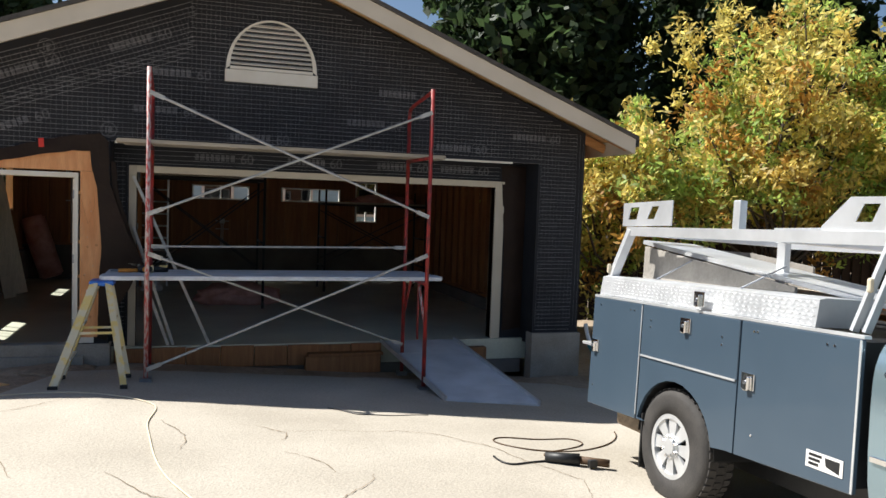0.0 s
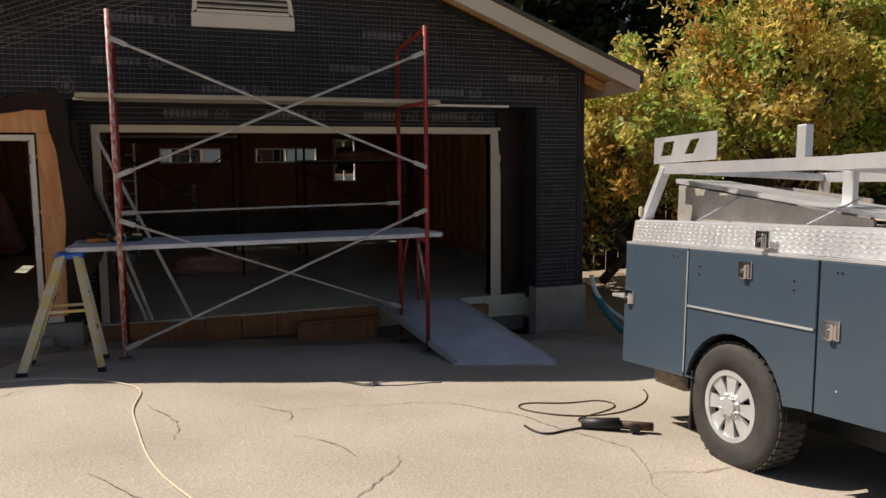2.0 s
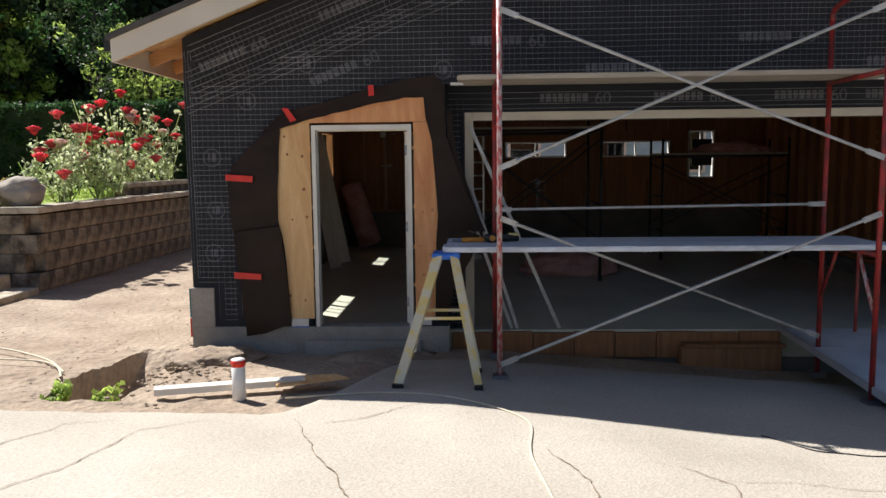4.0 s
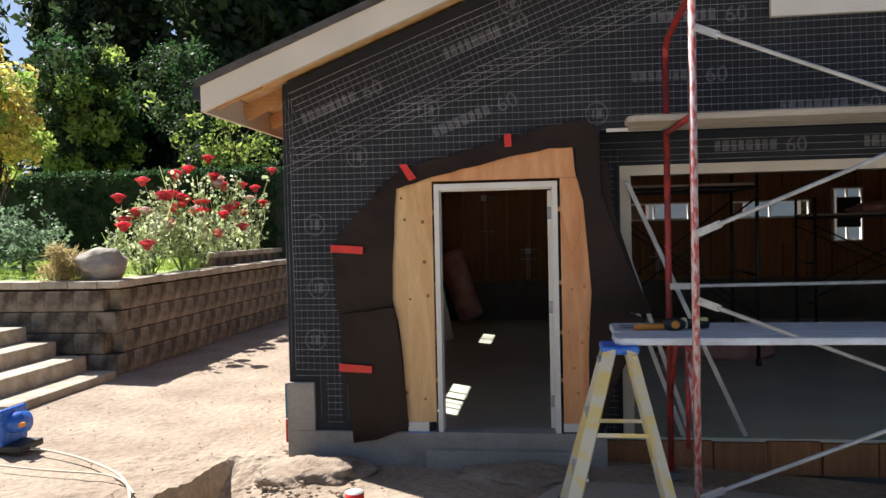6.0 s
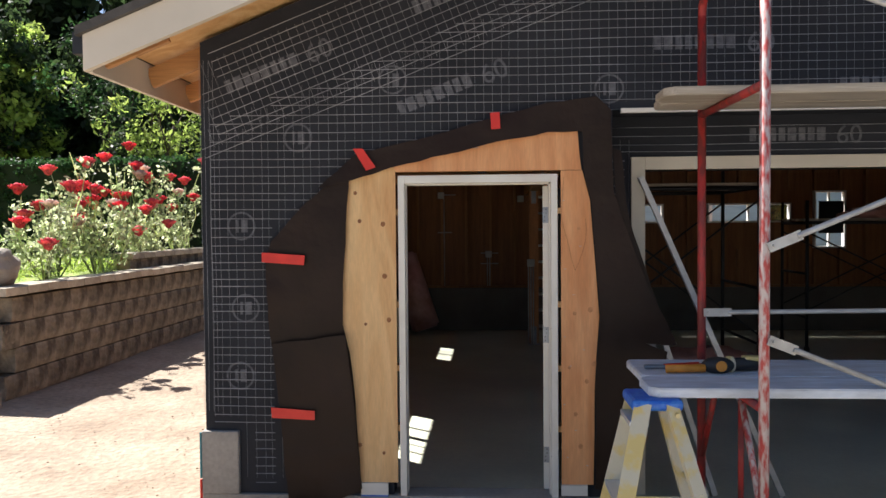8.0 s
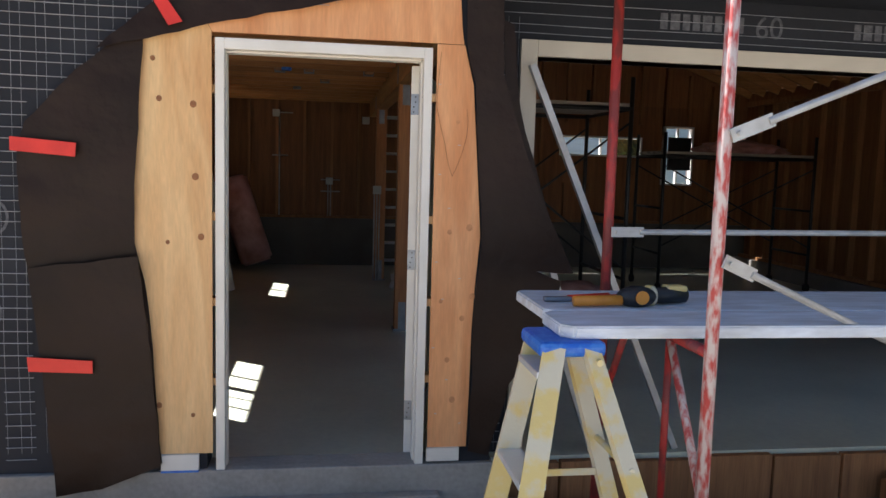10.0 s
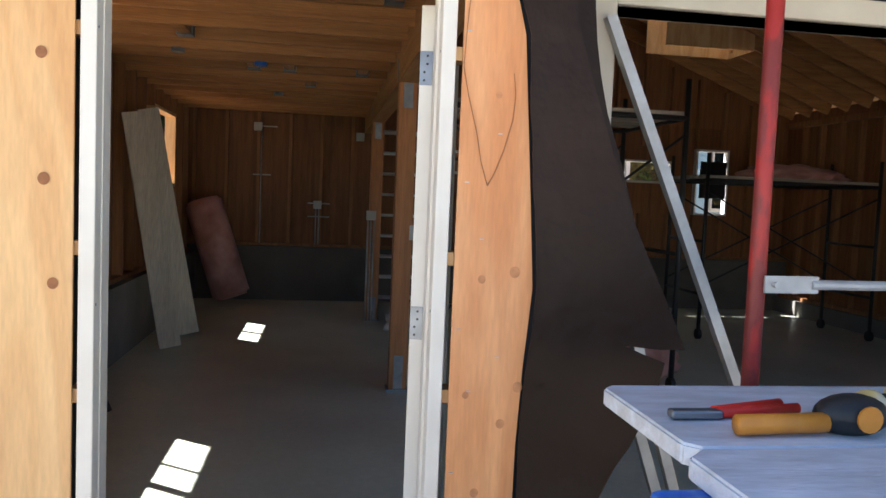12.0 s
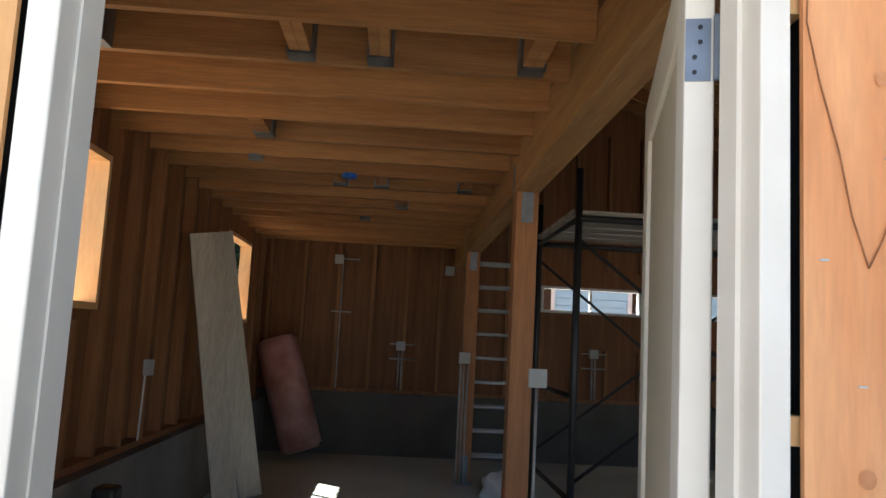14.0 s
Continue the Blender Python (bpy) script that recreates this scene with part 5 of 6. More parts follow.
# garden trees to the left
GZ = 1.26
tree("garden_tree", "sunlit round green tree beyond the hedge", (-15.0, 27.0, GZ), 31, 6.9, 1.75, (LEAF_G, LEAF_H, LEAF_G, LEAF_D), 190, 90, 0.2, 0.45, 0.16, 0.2, "", 0.5)
tree("garden_tree", "yellow-green leafy garden tree beside the lawn", (-11.75, 18.8, GZ), 33, 4.3, 0.95, (LEAF_Y, LEAF_G, LEAF_Y), 90, 70, 0.13, 0.28, 0.06, 0.36, "", 0.5)
tree("garden_tree", "thin green tree with lit drooping branches", (-9.3, 24.4, GZ), 35, 4.6, 1.9, (LEAF_G, LEAF_G, LEAF_D), 62, 46, 0.14, 0.34, 0.07, 0.42, "", 0.45)
tree("garden_tree", "thin green tree with lit drooping branches", (-11.6, 26.5, GZ), 36, 6.6, 1.5, (LEAF_H, LEAF_D, LEAF_H), 60, 50, 0.16, 0.4, 0.08, 0.45, "", 0.45)

# ---- raised garden, retaining wall and steps ----
WX, WY, CH = -6.6, 14.2, 0.28
garden = bmesh.new()
box(garden, -40, WX - 0.3, WY + 0.3, 60, -0.3, GZ - 0.02)
setting("garden_bed", garden, LAWN, "raised lawn and rose bed behind the block wall", "lawn")
wall = thing("retaining_wall", "mossy brown split-face block retaining wall with pale caps", "wall", (WX, WY, 0.0))
block_mesh = []
for v in range(4):
    rng = np.random.default_rng(50 + v)
    bm = bmesh.new()
    bmesh.ops.create_grid(bm, x_segments=7, y_segments=4, size=0.5)
    for q in bm.verts:
        proud = 0.0 if abs(q.co.y) > 0.49 else rng.uniform(0.004, 0.014) if abs(q.co.x) > 0.49 else rng.uniform(0.01, 0.034)
        q.co = Vector((q.co.x * 0.402, -0.14 - proud, q.co.y * (CH - 0.012)))
    r = bmesh.ops.extrude_face_region(bm, geom=bm.faces[:])
    for g in r["geom"]:
        if isinstance(g, bmesh.types.BMVert):
            g.co.y = 0.12
    bmesh.ops.recalc_face_normals(bm, faces=bm.faces)
    me = bpy.data.meshes.new("block")
    bm.to_mesh(me)
    bm.free()
    me.materials.append(STONE)
    block_mesh.append(me)
capme = bpy.data.meshes.new("cap")
cbm = boxes((-0.20, 0.20, -0.20, 0.16, 0, 0.095), bevel=0.012)
cbm.to_mesh(capme)
cbm.free()
capme.materials.append(CAP)


def lay(mesh, name, m):
    ob = new(name, mesh)
    ob.parent = wall
    ob.matrix_parent_inverse = wall.matrix_basis.inverted()
    ob.matrix_basis = m
    return ob


rng = np.random.default_rng(9)
for c in range(4):
    z = 0.02 + CH * (c + 0.5)
    for k in range(19):
        s = 0.405 * (k + (0.5 if c % 2 else 0.0)) + 0.2
        lay(block_mesh[rng.integers(4)], "block", pose(WX - 0.14 - 0.012 * c, WY + s, z, 0, 0, 90))
    for k in range(14):
        s = 0.405 * (k + (0.5 if c % 2 else 0.0)) + 0.2
        lay(block_mesh[rng.integers(4)], "block", pose(WX - s, WY + 0.14 + 0.012 * c, z))
for k in range(19):
    lay(capme, "cap", pose(WX - 0.16, WY + 0.2 + 0.405 * k, 1.165 + 0.004 * (k % 3), 0, 0, 90))
for k in range(14):
    lay(capme, "cap", pose(WX - 0.45 - 0.405 * k, WY + 0.18, 1.165 + 0.004 * (k % 2)))
for k in range(9):
    lay(block_mesh[k % 4], "block", pose(WX - 0.55, WY + 4.0 + 0.405 * k, 1.27, 0, 0, 90))
    lay(capme, "cap", pose(WX - 0.55, WY + 4.0 + 0.405 * k, 1.412, 0, 0, 90))
setting("wall_backing", boxes((WX - 0.36, WX - 0.28, WY + 0.3, WY + 7.8, -0.2, 1.2), (WX - 5.8, WX - 0.3, WY + 0.28, WY + 0.36, -0.2, 1.2)), STONE, "earth behind the block wall", "wall")
steps = thing("garden_steps", "weathered timber and earth garden steps", "steps", (-7.4, 13.7, 0.0))
for k in range(4):
    x = -6.5 - 0.41 * k
    part("step", boxes((x - 0.46 if k < 3 else x - 2.0, x, 12.0, 14.0, -0.3, 0.13 + 0.19 * k), bevel=0.015), CAP, steps)

# roses, hedge, boulder and tufts
hedge = thing("hedge", "tall dark clipped hedge along the garden", "hedge", (-18, 22.5, GZ))
part("core", boxes((-34, -7.2, 22.0, 23.2, GZ, 3.28)), LEAF_D, hedge)
rng = np.random.default_rng(77)
hc = np.stack([rng.uniform(-34, -7.0, 2600), np.where(rng.random(2600) < 0.7, 21.95, rng.uniform(21.95, 23.2, 2600)), rng.uniform(GZ, 3.36, 2600)], 1)
hc[:, 2] = np.where(hc[:, 1] > 21.96, 3.32, hc[:, 2])
ob = new("leaves", leaves_mesh("leaves", rng, hc, np.full(2600, 0.13), 22, 0.075, LEAF_H, 0.6))
ob.parent = hedge
ob.matrix_parent_inverse = hedge.matrix_basis.inverted()


def rose(at, seed, h, blooms):
    rng = np.random.default_rng(seed)
    root = thing("rose_bush", "tall rose bush with red and pink blooms", "rose bush", at, "roses on the garden wall")
    canes, centres, tips = bmesh.new(), [], []
    for i in range(8):
        a = rng.uniform(0, 6.28)
        tip = Vector((math.cos(a) * rng.uniform(0.15, 0.6), math.sin(a) * rng.uniform(0.15, 0.6), h * rng.uniform(0.42, 1.0)))
        limb(canes, (0, 0, -0.05), tip, 0.012, 0.005, rng, 4)
        tips.append(tip)
        for k in range(6):
            centres.append(tip * rng.uniform(0.22, 1.0) + Vector(rng.normal(size=3) * 0.06))
    me = bpy.data.meshes.new("cane_stems")
    canes.to_mesh(me)
    canes.free()
    me.materials.append(LEAF_R)
    hang("stem", me, root)
    hang("leaves", leaves_mesh("leaves", rng, [tuple(c) for c in centres], rng.uniform(0.06, 0.17, len(centres)), 8, 0.085, LEAF_R, 0.6), root)
    for i in range(blooms):
        tip = tips[(i * 3) % len(tips)] * rng.uniform(0.9, 1.02) + Vector(rng.normal(size=3) * 0.06) + Vector((0, 0, 0.08))
        bm = bmesh.new()
        for ring_n, rad, tilt in ((3, 0.025, 0.2), (5, 0.05, 0.6), (6, 0.075, 1.0)):
            for k in range(ring_n):
                a = 6.28 * k / ring_n + ring_n
                m = Matrix.Translation(tip) @ Matrix.Rotation(a, 4, "Z") @ Matrix.Translation((rad * 0.8, 0, 0)) @ Matrix.Rotation(tilt, 4, "Y")
                bmesh.ops.create_uvsphere(bm, u_segments=6, v_segments=4, radius=1, matrix=m @ Matrix.Diagonal((0.016, 0.072, 0.088, 1)))
        part_ob = part("bloom", bm, PETAL if i % 4 != 3 else PALEPETAL, root, "red rose bloom" if i % 4 != 3 else "pale rose bloom", True)
        part_ob.matrix_parent_inverse = Matrix()
    return root


for i, (x, y, h, b) in enumerate(((-7.45, 15.9, 1.2, 4), (-7.6, 16.5, 1.75, 9), (-7.45, 17.2, 1.7, 8), (-7.75, 17.9, 2.1, 9), (-7.5, 18.7, 1.9, 8), (-7.7, 19.6, 2.0, 7), (-7.5, 20.4, 2.2, 8), (-7.7, 21.2, 2.2, 7), (-8.5, 18.4, 1.8, 5), (-8.4, 20.2, 2.0, 5), (-8.4, 16.8, 1.3, 3), (-7.6, 19.1, 1.3, 5), (-7.5, 17.6, 1.2, 5))):
    rose((x + 0.3, y, GZ - 0.02), 100 + i, h * 0.92, max(2, round(b * 0.55)))
boulder = bmesh.new()
bmesh.ops.create_icosphere(boulder, subdivisions=4, radius=1)
for v in boulder.verts:
    v.co *= 1 + 0.22 * noise.noise(v.co * 1.6) + 0.06 * noise.noise(v.co * 5)
    v.co = Vector((-7.02 + v.co.x * 0.36, 14.62 + v.co.y * 0.26, 1.45 + v.co.z * 0.24))
tagged(part("boulder", boulder, ROCK, None, "", True), "pale rounded boulder on the wall corner", "boulder")
rng = np.random.default_rng(5)
tuft = thing("dry_grass", "dry straw-coloured grass tuft beside the boulder", "grass", (-7.4, 14.6, GZ))
tc_ = np.stack([rng.normal(-7.45, 0.15, 60), rng.normal(14.55, 0.12, 60), rng.uniform(1.2, 1.68, 60)], 1)
ob = new("blades", leaves_mesh("blades", rng, tc_, np.full(60, 0.12), 22, 0.20, STRAW, 0.08, 0, 0.4))
ob.parent, ob.matrix_parent_inverse = tuft, tuft.matrix_basis.inverted()
bush = thing("round_shrub", "small dark round shrub on a short stem", "shrub", (-9.2, 16.0, GZ))
part("stem", tubes(((-9.2, 16.0, 1.2), (-9.2, 16.0, 1.7), 0.03)), BARK, bush)
bc = rng.normal(size=(90, 3)) * np.array([0.34, 0.34, 0.22]) + np.array([-9.2, 16.0, 1.85])
ob = new("crown", leaves_mesh("crown", rng, bc, np.full(90, 0.14), 26, 0.075, LEAF_S, 0.6))
ob.parent, ob.matrix_parent_inverse = bush, bush.matrix_basis.inverted()
# lawn blades along the near edge of the garden
gc = np.stack([rng.uniform(-16, -7.2, 5000), rng.uniform(14.8, 21.8, 5000), np.full(5000, GZ + 0.03)], 1)
lawn = new("lawn_grass", leaves_mesh("lawn_grass", rng, gc, np.full(5000, 0.06), 5, 0.10, GRASS, 0.15))
tagged(lawn, "short sunlit lawn grass", "grass", "", "stuff")
# dark board fence to the right of the house
fence = thing("board_fence", "dark board fence beside the house", "fence", (10, 16.6, -0.3))
for k in range(72):
    x = 5.75 + k * 0.152
    part("board", boxes((x, x + 0.152, 16.2 - 0.04 * (k % 2), 16.225 - 0.04 * (k % 2), -0.45, 1.32 + 0.01 * (k % 3))), FLAP, fence)


# ---- torn felt, tape, knots and print on the gable wall ----
from mathutils.geometry import tessellate_polygon


def sheet(name, outline, y, label, bulge=0.03, seed=1, mat=FLAP, thick=0.004, step=0.06):
    """A loose sheet with a ragged outline in the x-z plane, rippled towards the viewer."""
    bm = bmesh.new()
    corner = [bm.verts.new((x, 0, z)) for x, z in outline]
    for tri in tessellate_polygon([[Vector((x, z, 0)) for x, z in outline]]):
        bm.faces.new([corner[k] for k in tri])
    for _ in range(5):
        long = [e for e in bm.edges if e.calc_length() > step * 2]
        if not long:
            break
        bmesh.ops.subdivide_edges(bm, edges=long, cuts=1)
        bmesh.ops.triangulate(bm, faces=bm.faces[:])
    edge = {v for e in bm.edges if e.is_boundary for v in e.verts}
    for v in bm.verts:
        p = Vector((v.co.x, seed * 3.1, v.co.z))
        v.co.y = y - bulge * (0.5 + 0.5 * noise.noise(p * 2.3)) - 0.010 * noise.noise(p * 7) - 0.012 * abs(noise.noise(Vector((p.x * 5, seed, p.z * 1.1))))
        if v in edge:
            v.co.x += 0.008 * noise.noise(p * 11)
            v.co.z += 0.008 * noise.noise(p * 13)
    r = bmesh.ops.extrude_face_region(bm, geom=bm.faces[:])
    for g in r["geom"]:
        if isinstance(g, bmesh.types.BMVert):
            g.co.y += thick
    ob = part(name, bm, mat, None, "", True)
    ob.data.set_sharp_from_angle(angle=radians(40))
    return tagged(ob, label, "felt paper")


FY = YF - 0.016
sheet("felt_flap", [(-2.33, 2.19), (-2.56, 1.98), (-2.72, 1.80), (-2.76, 1.70), (-2.74, 1.22), (-2.66, 0.72), (-2.61, 0.12), (-2.40, 0.17), (-2.165, 0.25), (-2.19, 0.62), (-2.215, 0.95), (-2.235, 1.10), (-2.275, 1.28), (-2.265, 1.62), (-2.24, 1.95), (-2.225, 2.19)], FY, "black felt paper flap hanging beside the plywood", 0.035, 1)
sheet("felt_flap", [(-2.72, 1.16), (-2.25, 1.22), (-2.20, 0.72), (-2.165, 0.24), (-2.42, 0.14), (-2.62, 0.11), (-2.67, 0.72)], FY - 0.03, "lower black felt paper layer", 0.03, 4)
sheet("felt_flap", [(-2.42, 2.13), (-2.18, 2.34), (-1.76, 2.43), (-1.34, 2.55), (-0.98, 2.64), (-0.70, 2.67), (-0.615, 2.58), (-0.63, 2.36), (-0.80, 2.46), (-1.0, 2.455), (-1.3, 2.40), (-1.62, 2.33), (-1.94, 2.26), (-2.2, 2.18)], FY, "curled black felt paper along the plywood head", 0.06, 2)
sheet("felt_flap", [(-0.785, 2.47), (-0.62, 2.58), (-0.60, 2.1), (-0.545, 1.93), (-0.40, 1.52), (-0.29, 1.31), (-0.216, 1.151), (-0.293, 1.152), (-0.405, 1.160), (-0.278, 1.112), (-0.292, 1.02), (-0.37, 0.86), (-0.52, 0.6), (-0.62, 0.24), (-0.716, 0.27), (-0.710, 0.58), (-0.708, 0.86), (-0.697, 1.09), (-0.680, 1.32), (-0.695, 1.55), (-0.717, 1.83), (-0.733, 2.04), (-0.780, 2.24)], FY - 0.004, "black felt paper flap loose at the garage corner", 0.03, 3)
sheet("felt_flap", [(-0.60, 2.36), (-0.545, 2.34), (-0.50, 1.95), (-0.36, 1.5), (-0.25, 1.20), (-0.29, 1.19), (-0.44, 1.52), (-0.57, 1.94)], FY + 0.06, "thin black felt strip behind the flap", 0.02, 6)
sheet("felt_patch", [(4.50, 2.56), (4.88, 2.56), (4.88, 0.24), (4.60, 0.2), (4.58, 1.4)], RY - 0.02, "smooth black felt paper on the recessed wall", 0.02, 7)
for pts in ([(-2.77, 1.735), (-2.50, 1.715), (-2.505, 1.655), (-2.77, 1.675)], [(-2.725, 0.765), (-2.45, 0.745), (-2.45, 0.688), (-2.72, 0.70)], [(-2.19, 2.37), (-2.13, 2.37), (-2.05, 2.255), (-2.11, 2.235)], [(-1.345, 2.575), (-1.29, 2.58), (-1.285, 2.48), (-1.34, 2.475)]):
    tagged(part("tape_strip", prism(pts, "y", FY - 0.062, FY - 0.058), TAPE), "red tape strip on the felt paper", "tape", "red tape strips")
KY = PY - 0.001
kn = [(-2.165, 1.925), (-2.018, 1.905), (-2.133, 1.28), (-1.986, 1.306), (-2.178, 0.517), (-2.026, 0.467), (-2.01, 1.58), (-2.19, 2.1)]
kr = [(-0.835, 1.345), (-0.739, 1.368), (-0.868, 1.009), (-0.762, 0.925), (-0.715, 1.033), (-0.809, 1.868), (-0.80, 0.52), (-0.83, 0.72)]
for i, (x, z) in enumerate(kn + kr):
    r = 0.0125 + 0.003 * math.sin(i * 2.3)
    bm = bmesh.new()
    bmesh.ops.create_circle(bm, cap_ends=True, segments=14, radius=1, matrix=Matrix.Translation((x, KY - 0.0015, z)) @ Matrix.Rotation(radians(90), 4, "X") @ Matrix.Diagonal((r, r * 1.1, 1, 1)))
    setting("knot", bm, KNOT if i < len(kn) else KNOT2, "dark knot in the plywood" if i < len(kn) else "soft brown knot in the plywood", "knot")
grain = bmesh.new()
vee = [(-0.897, 2.19), (-0.908, 2.05), (-0.913, 1.94), (-0.896, 1.86), (-0.869, 1.762), (-0.853, 1.68), (-0.831, 1.612), (-0.812, 1.65), (-0.788, 1.715), (-0.766, 1.80), (-0.761, 1.87), (-0.768, 1.93)]
for (xa, za), (xb, zb) in zip(vee, vee[1:]):
    beam(grain, (xa, KY - 0.002, za), (xb, KY - 0.002, zb), 0.002, 0.0016)
setting("grain_line", grain, KNOT, "dark grain line in the plywood", "grain")
setting("patch_white", boxes((-2.17, -2.0, YF - 0.03, YF - 0.004, 0.205, 0.28)), WHITE, "white membrane scrap at the door foot", "membrane")
setting("patch_white_right", boxes((-0.92, -0.76, YF - 0.03, YF - 0.004, 0.215, 0.28)), WHITE, "white membrane scrap at the door foot", "membrane")
setting("patch_blue", boxes((-2.17, -2.0, YF - 0.032, YF - 0.004, 0.195, 0.204)), BLUEP, "blue membrane edge", "membrane")


def inside_front(x, z):
    """Where lath covers the front plane."""
    if x < XL + 0.01 or x > XR - 0.01 or z > rake_z(x) + 0.1:
        return False
    if z < (0.62 if x < -2.94 else 0.22):
        return False
    if z < 2.57 and -0.6 < x < 4.9:
        return False
    if -2.62 < x < -0.66 and z < 2.2 + 0.19 * (x + 2.3) and (x > -2.3 or z < 1.9):
        return False
    return True


def diag_line(x):
    return 2.28 + SLOPE * (x - XL)


def inside_diag(x, z):
    return x < 0.35 and z > diag_line(x) and inside_front(x, z)


def inside_flat(x, z):
    return inside_front(x, z) and not (x < 0.2 and z > diag_line(x) + 0.25)


def inside_recess(x, z):
    return (-0.6 < x < -0.42 and 0.1 < z < 2.57) or (-0.6 < x < 4.5 and 2.335 < z < 2.57)


def wires(name, y, test, angle, x0, x1, z0, z1, pitch, label, r=0.0013, seed=4):
    """Welded wire lath as thin square wires, a little wavy, kept where the test holds."""
    rng = np.random.default_rng(seed)
    ca, sa = math.cos(angle), math.sin(angle)
    cx, cz = (x0 + x1) / 2, (z0 + z1) / 2
    half = math.hypot(x1 - x0, z1 - z0) / 2
    vs, fs = [], []
    def seg(a, b, r):
        d = Vector((b[0] - a[0], 0, b[2] - a[2])).normalized()
        s = Vector((-d.z, 0, d.x)) * r
        o = Vector((0, r, 0))
        n = len(vs)
        for p in (a, b):
            p = Vector(p)
            vs.extend([p + s, p - o, p - s, p + o])
        for k in range(4):
            fs.append((n + k, n + (k + 1) % 4, n + 4 + (k + 1) % 4, n + 4 + k))
    count = int(2 * half / pitch)
    for way in (0, 1):
        for i in range(count):
            w = -half + i * pitch + rng.normal() * 0.004
            prev, t = None, -half
            while t < half:
                wob = w + 0.006 * noise.noise(Vector((t * 1.3, w * 3, seed + way)))
                u, v = (t, wob) if way == 0 else (wob, t)
                p = (cx + u * ca - v * sa, y - 0.006 - 0.012 * (0.5 + noise.noise(Vector((u * 2, v * 2, seed)))) - 0.002 * way, cz + u * sa + v * ca)
                ok = test(p[0], p[2])
                if ok and prev is not None:
                    seg(prev, p, r * (1.5 if way == 0 else 0.6))
                prev = p if ok else None
                t += 0.13
    me = bpy.data.meshes.new(name)
    me.from_pydata([tuple(v) for v in vs], [], fs)
    me.materials.append(WIRE)
    return tagged(new(name, me), label, "wire lath", "", "stuff")


wires("wire_lath", YF, inside_flat, 0.0, XL, XR, 0.2, 4.9, 0.054, "galvanised wire lath stapled over black paper")
wires("wire_lath_raked", YF - 0.008, inside_diag, math.atan(SLOPE), XL, 0.4, 2.2, 4.6, 0.054, "raked galvanised wire lath under the gable", 0.0013, 6)
wires("wire_lath_recess", RY, inside_recess, 0.0, -0.7, 4.6, 0.1, 2.6, 0.054, "galvanised wire lath round the garage opening", 0.0013, 8)
wires("wire_lath_corner", YF - 0.012, lambda x, z: XL - 0.01 < x < XL + 0.10 and 0.62 < z < 3.0, 0.0, XL - 0.01, XL + 0.1, 0.6, 3.0, 0.027, "doubled wire lath at the house corner", 0.0014, 9)


def print_row(x, z, angle, y, letters=8, h=0.085, number=True):
    """A printed row on the paper: grey bars for a maker's mark, and the weight 60."""
    m = Matrix.Translation((x, y - 0.0025, z)) @ Matrix.Rotation(-angle, 4, "Y")
    bm = bmesh.new()
    u = 0.0
    for k in range(letters):
        w = 0.042 + 0.012 * (k % 3 == 1)
        box(bm, u, u + w, 0, 0.001, 0, h, m)
        u += w + 0.016
    setting("paper_print", bm, INK, "grey printed bars on the black paper", "print")
    if number:
        cu = bpy.data.curves.new("paper_number", "FONT")
        cu.body, cu.size, cu.extrude = "60", 0.17, 0.0004
        tmp = bpy.data.objects.new("tmp", cu)
        me = bpy.data.meshes.new_from_object(tmp)
        bpy.data.objects.remove(tmp)
        me.materials.clear()
        me.materials.append(INK)
        me.name = "paper_number"
        ob = new("paper_number", me)
        ob.matrix_basis = m @ Matrix.Translation((u + 0.05, 0, -0.02)) @ Matrix.Rotation(radians(90), 4, "X")
        tagged(ob, "grey number 60 printed on the black paper", "print", "", "structure")


RK = math.atan(SLOPE)
for x, z in ((-2.99, 2.73), (-1.80, 3.20), (-0.60, 3.62), (-1.9, 2.58)):
    print_row(x, z, RK, YF)
for x, z in ((-0.35, 2.95), (0.75, 2.68), (2.2, 2.95), (3.4, 2.70), (2.6, 3.35), (-0.2, 3.4), (4.5, 2.9)):
    print_row(x, z, 0.0, YF)
for x in (0.35, 1.5, 2.7, 3.6):
    print_row(x, 2.43, 0.0, RY)
for x, z in ((-1.95, 2.80), (-2.92, 1.90), (-2.9, 1.38), (-2.94, 0.95), (-2.55, 2.45), (-1.28, 3.62), (-0.62, 2.72)):
    bm = bmesh.new()
    for k in range(20):
        a, b = 6.283 * k / 20, 6.283 * (k + 1) / 20
        beam(bm, (x + 0.085 * math.cos(a), YF - 0.0035, z + 0.085 * math.sin(a)), (x + 0.085 * math.cos(b), YF - 0.0035, z + 0.085 * math.sin(b)), 0.0015, 0.012, up=(0.01, 0, 1))
    box(bm, x - 0.035, x - 0.018, YF - 0.0045, YF - 0.002, z - 0.04, z + 0.04)
    box(bm, x + 0.0, x + 0.04, YF - 0.0045, YF - 0.002, z - 0.04, z + 0.04)
    setting("paper_stamp", bm, INK, "round grey stamp on the black paper", "print")

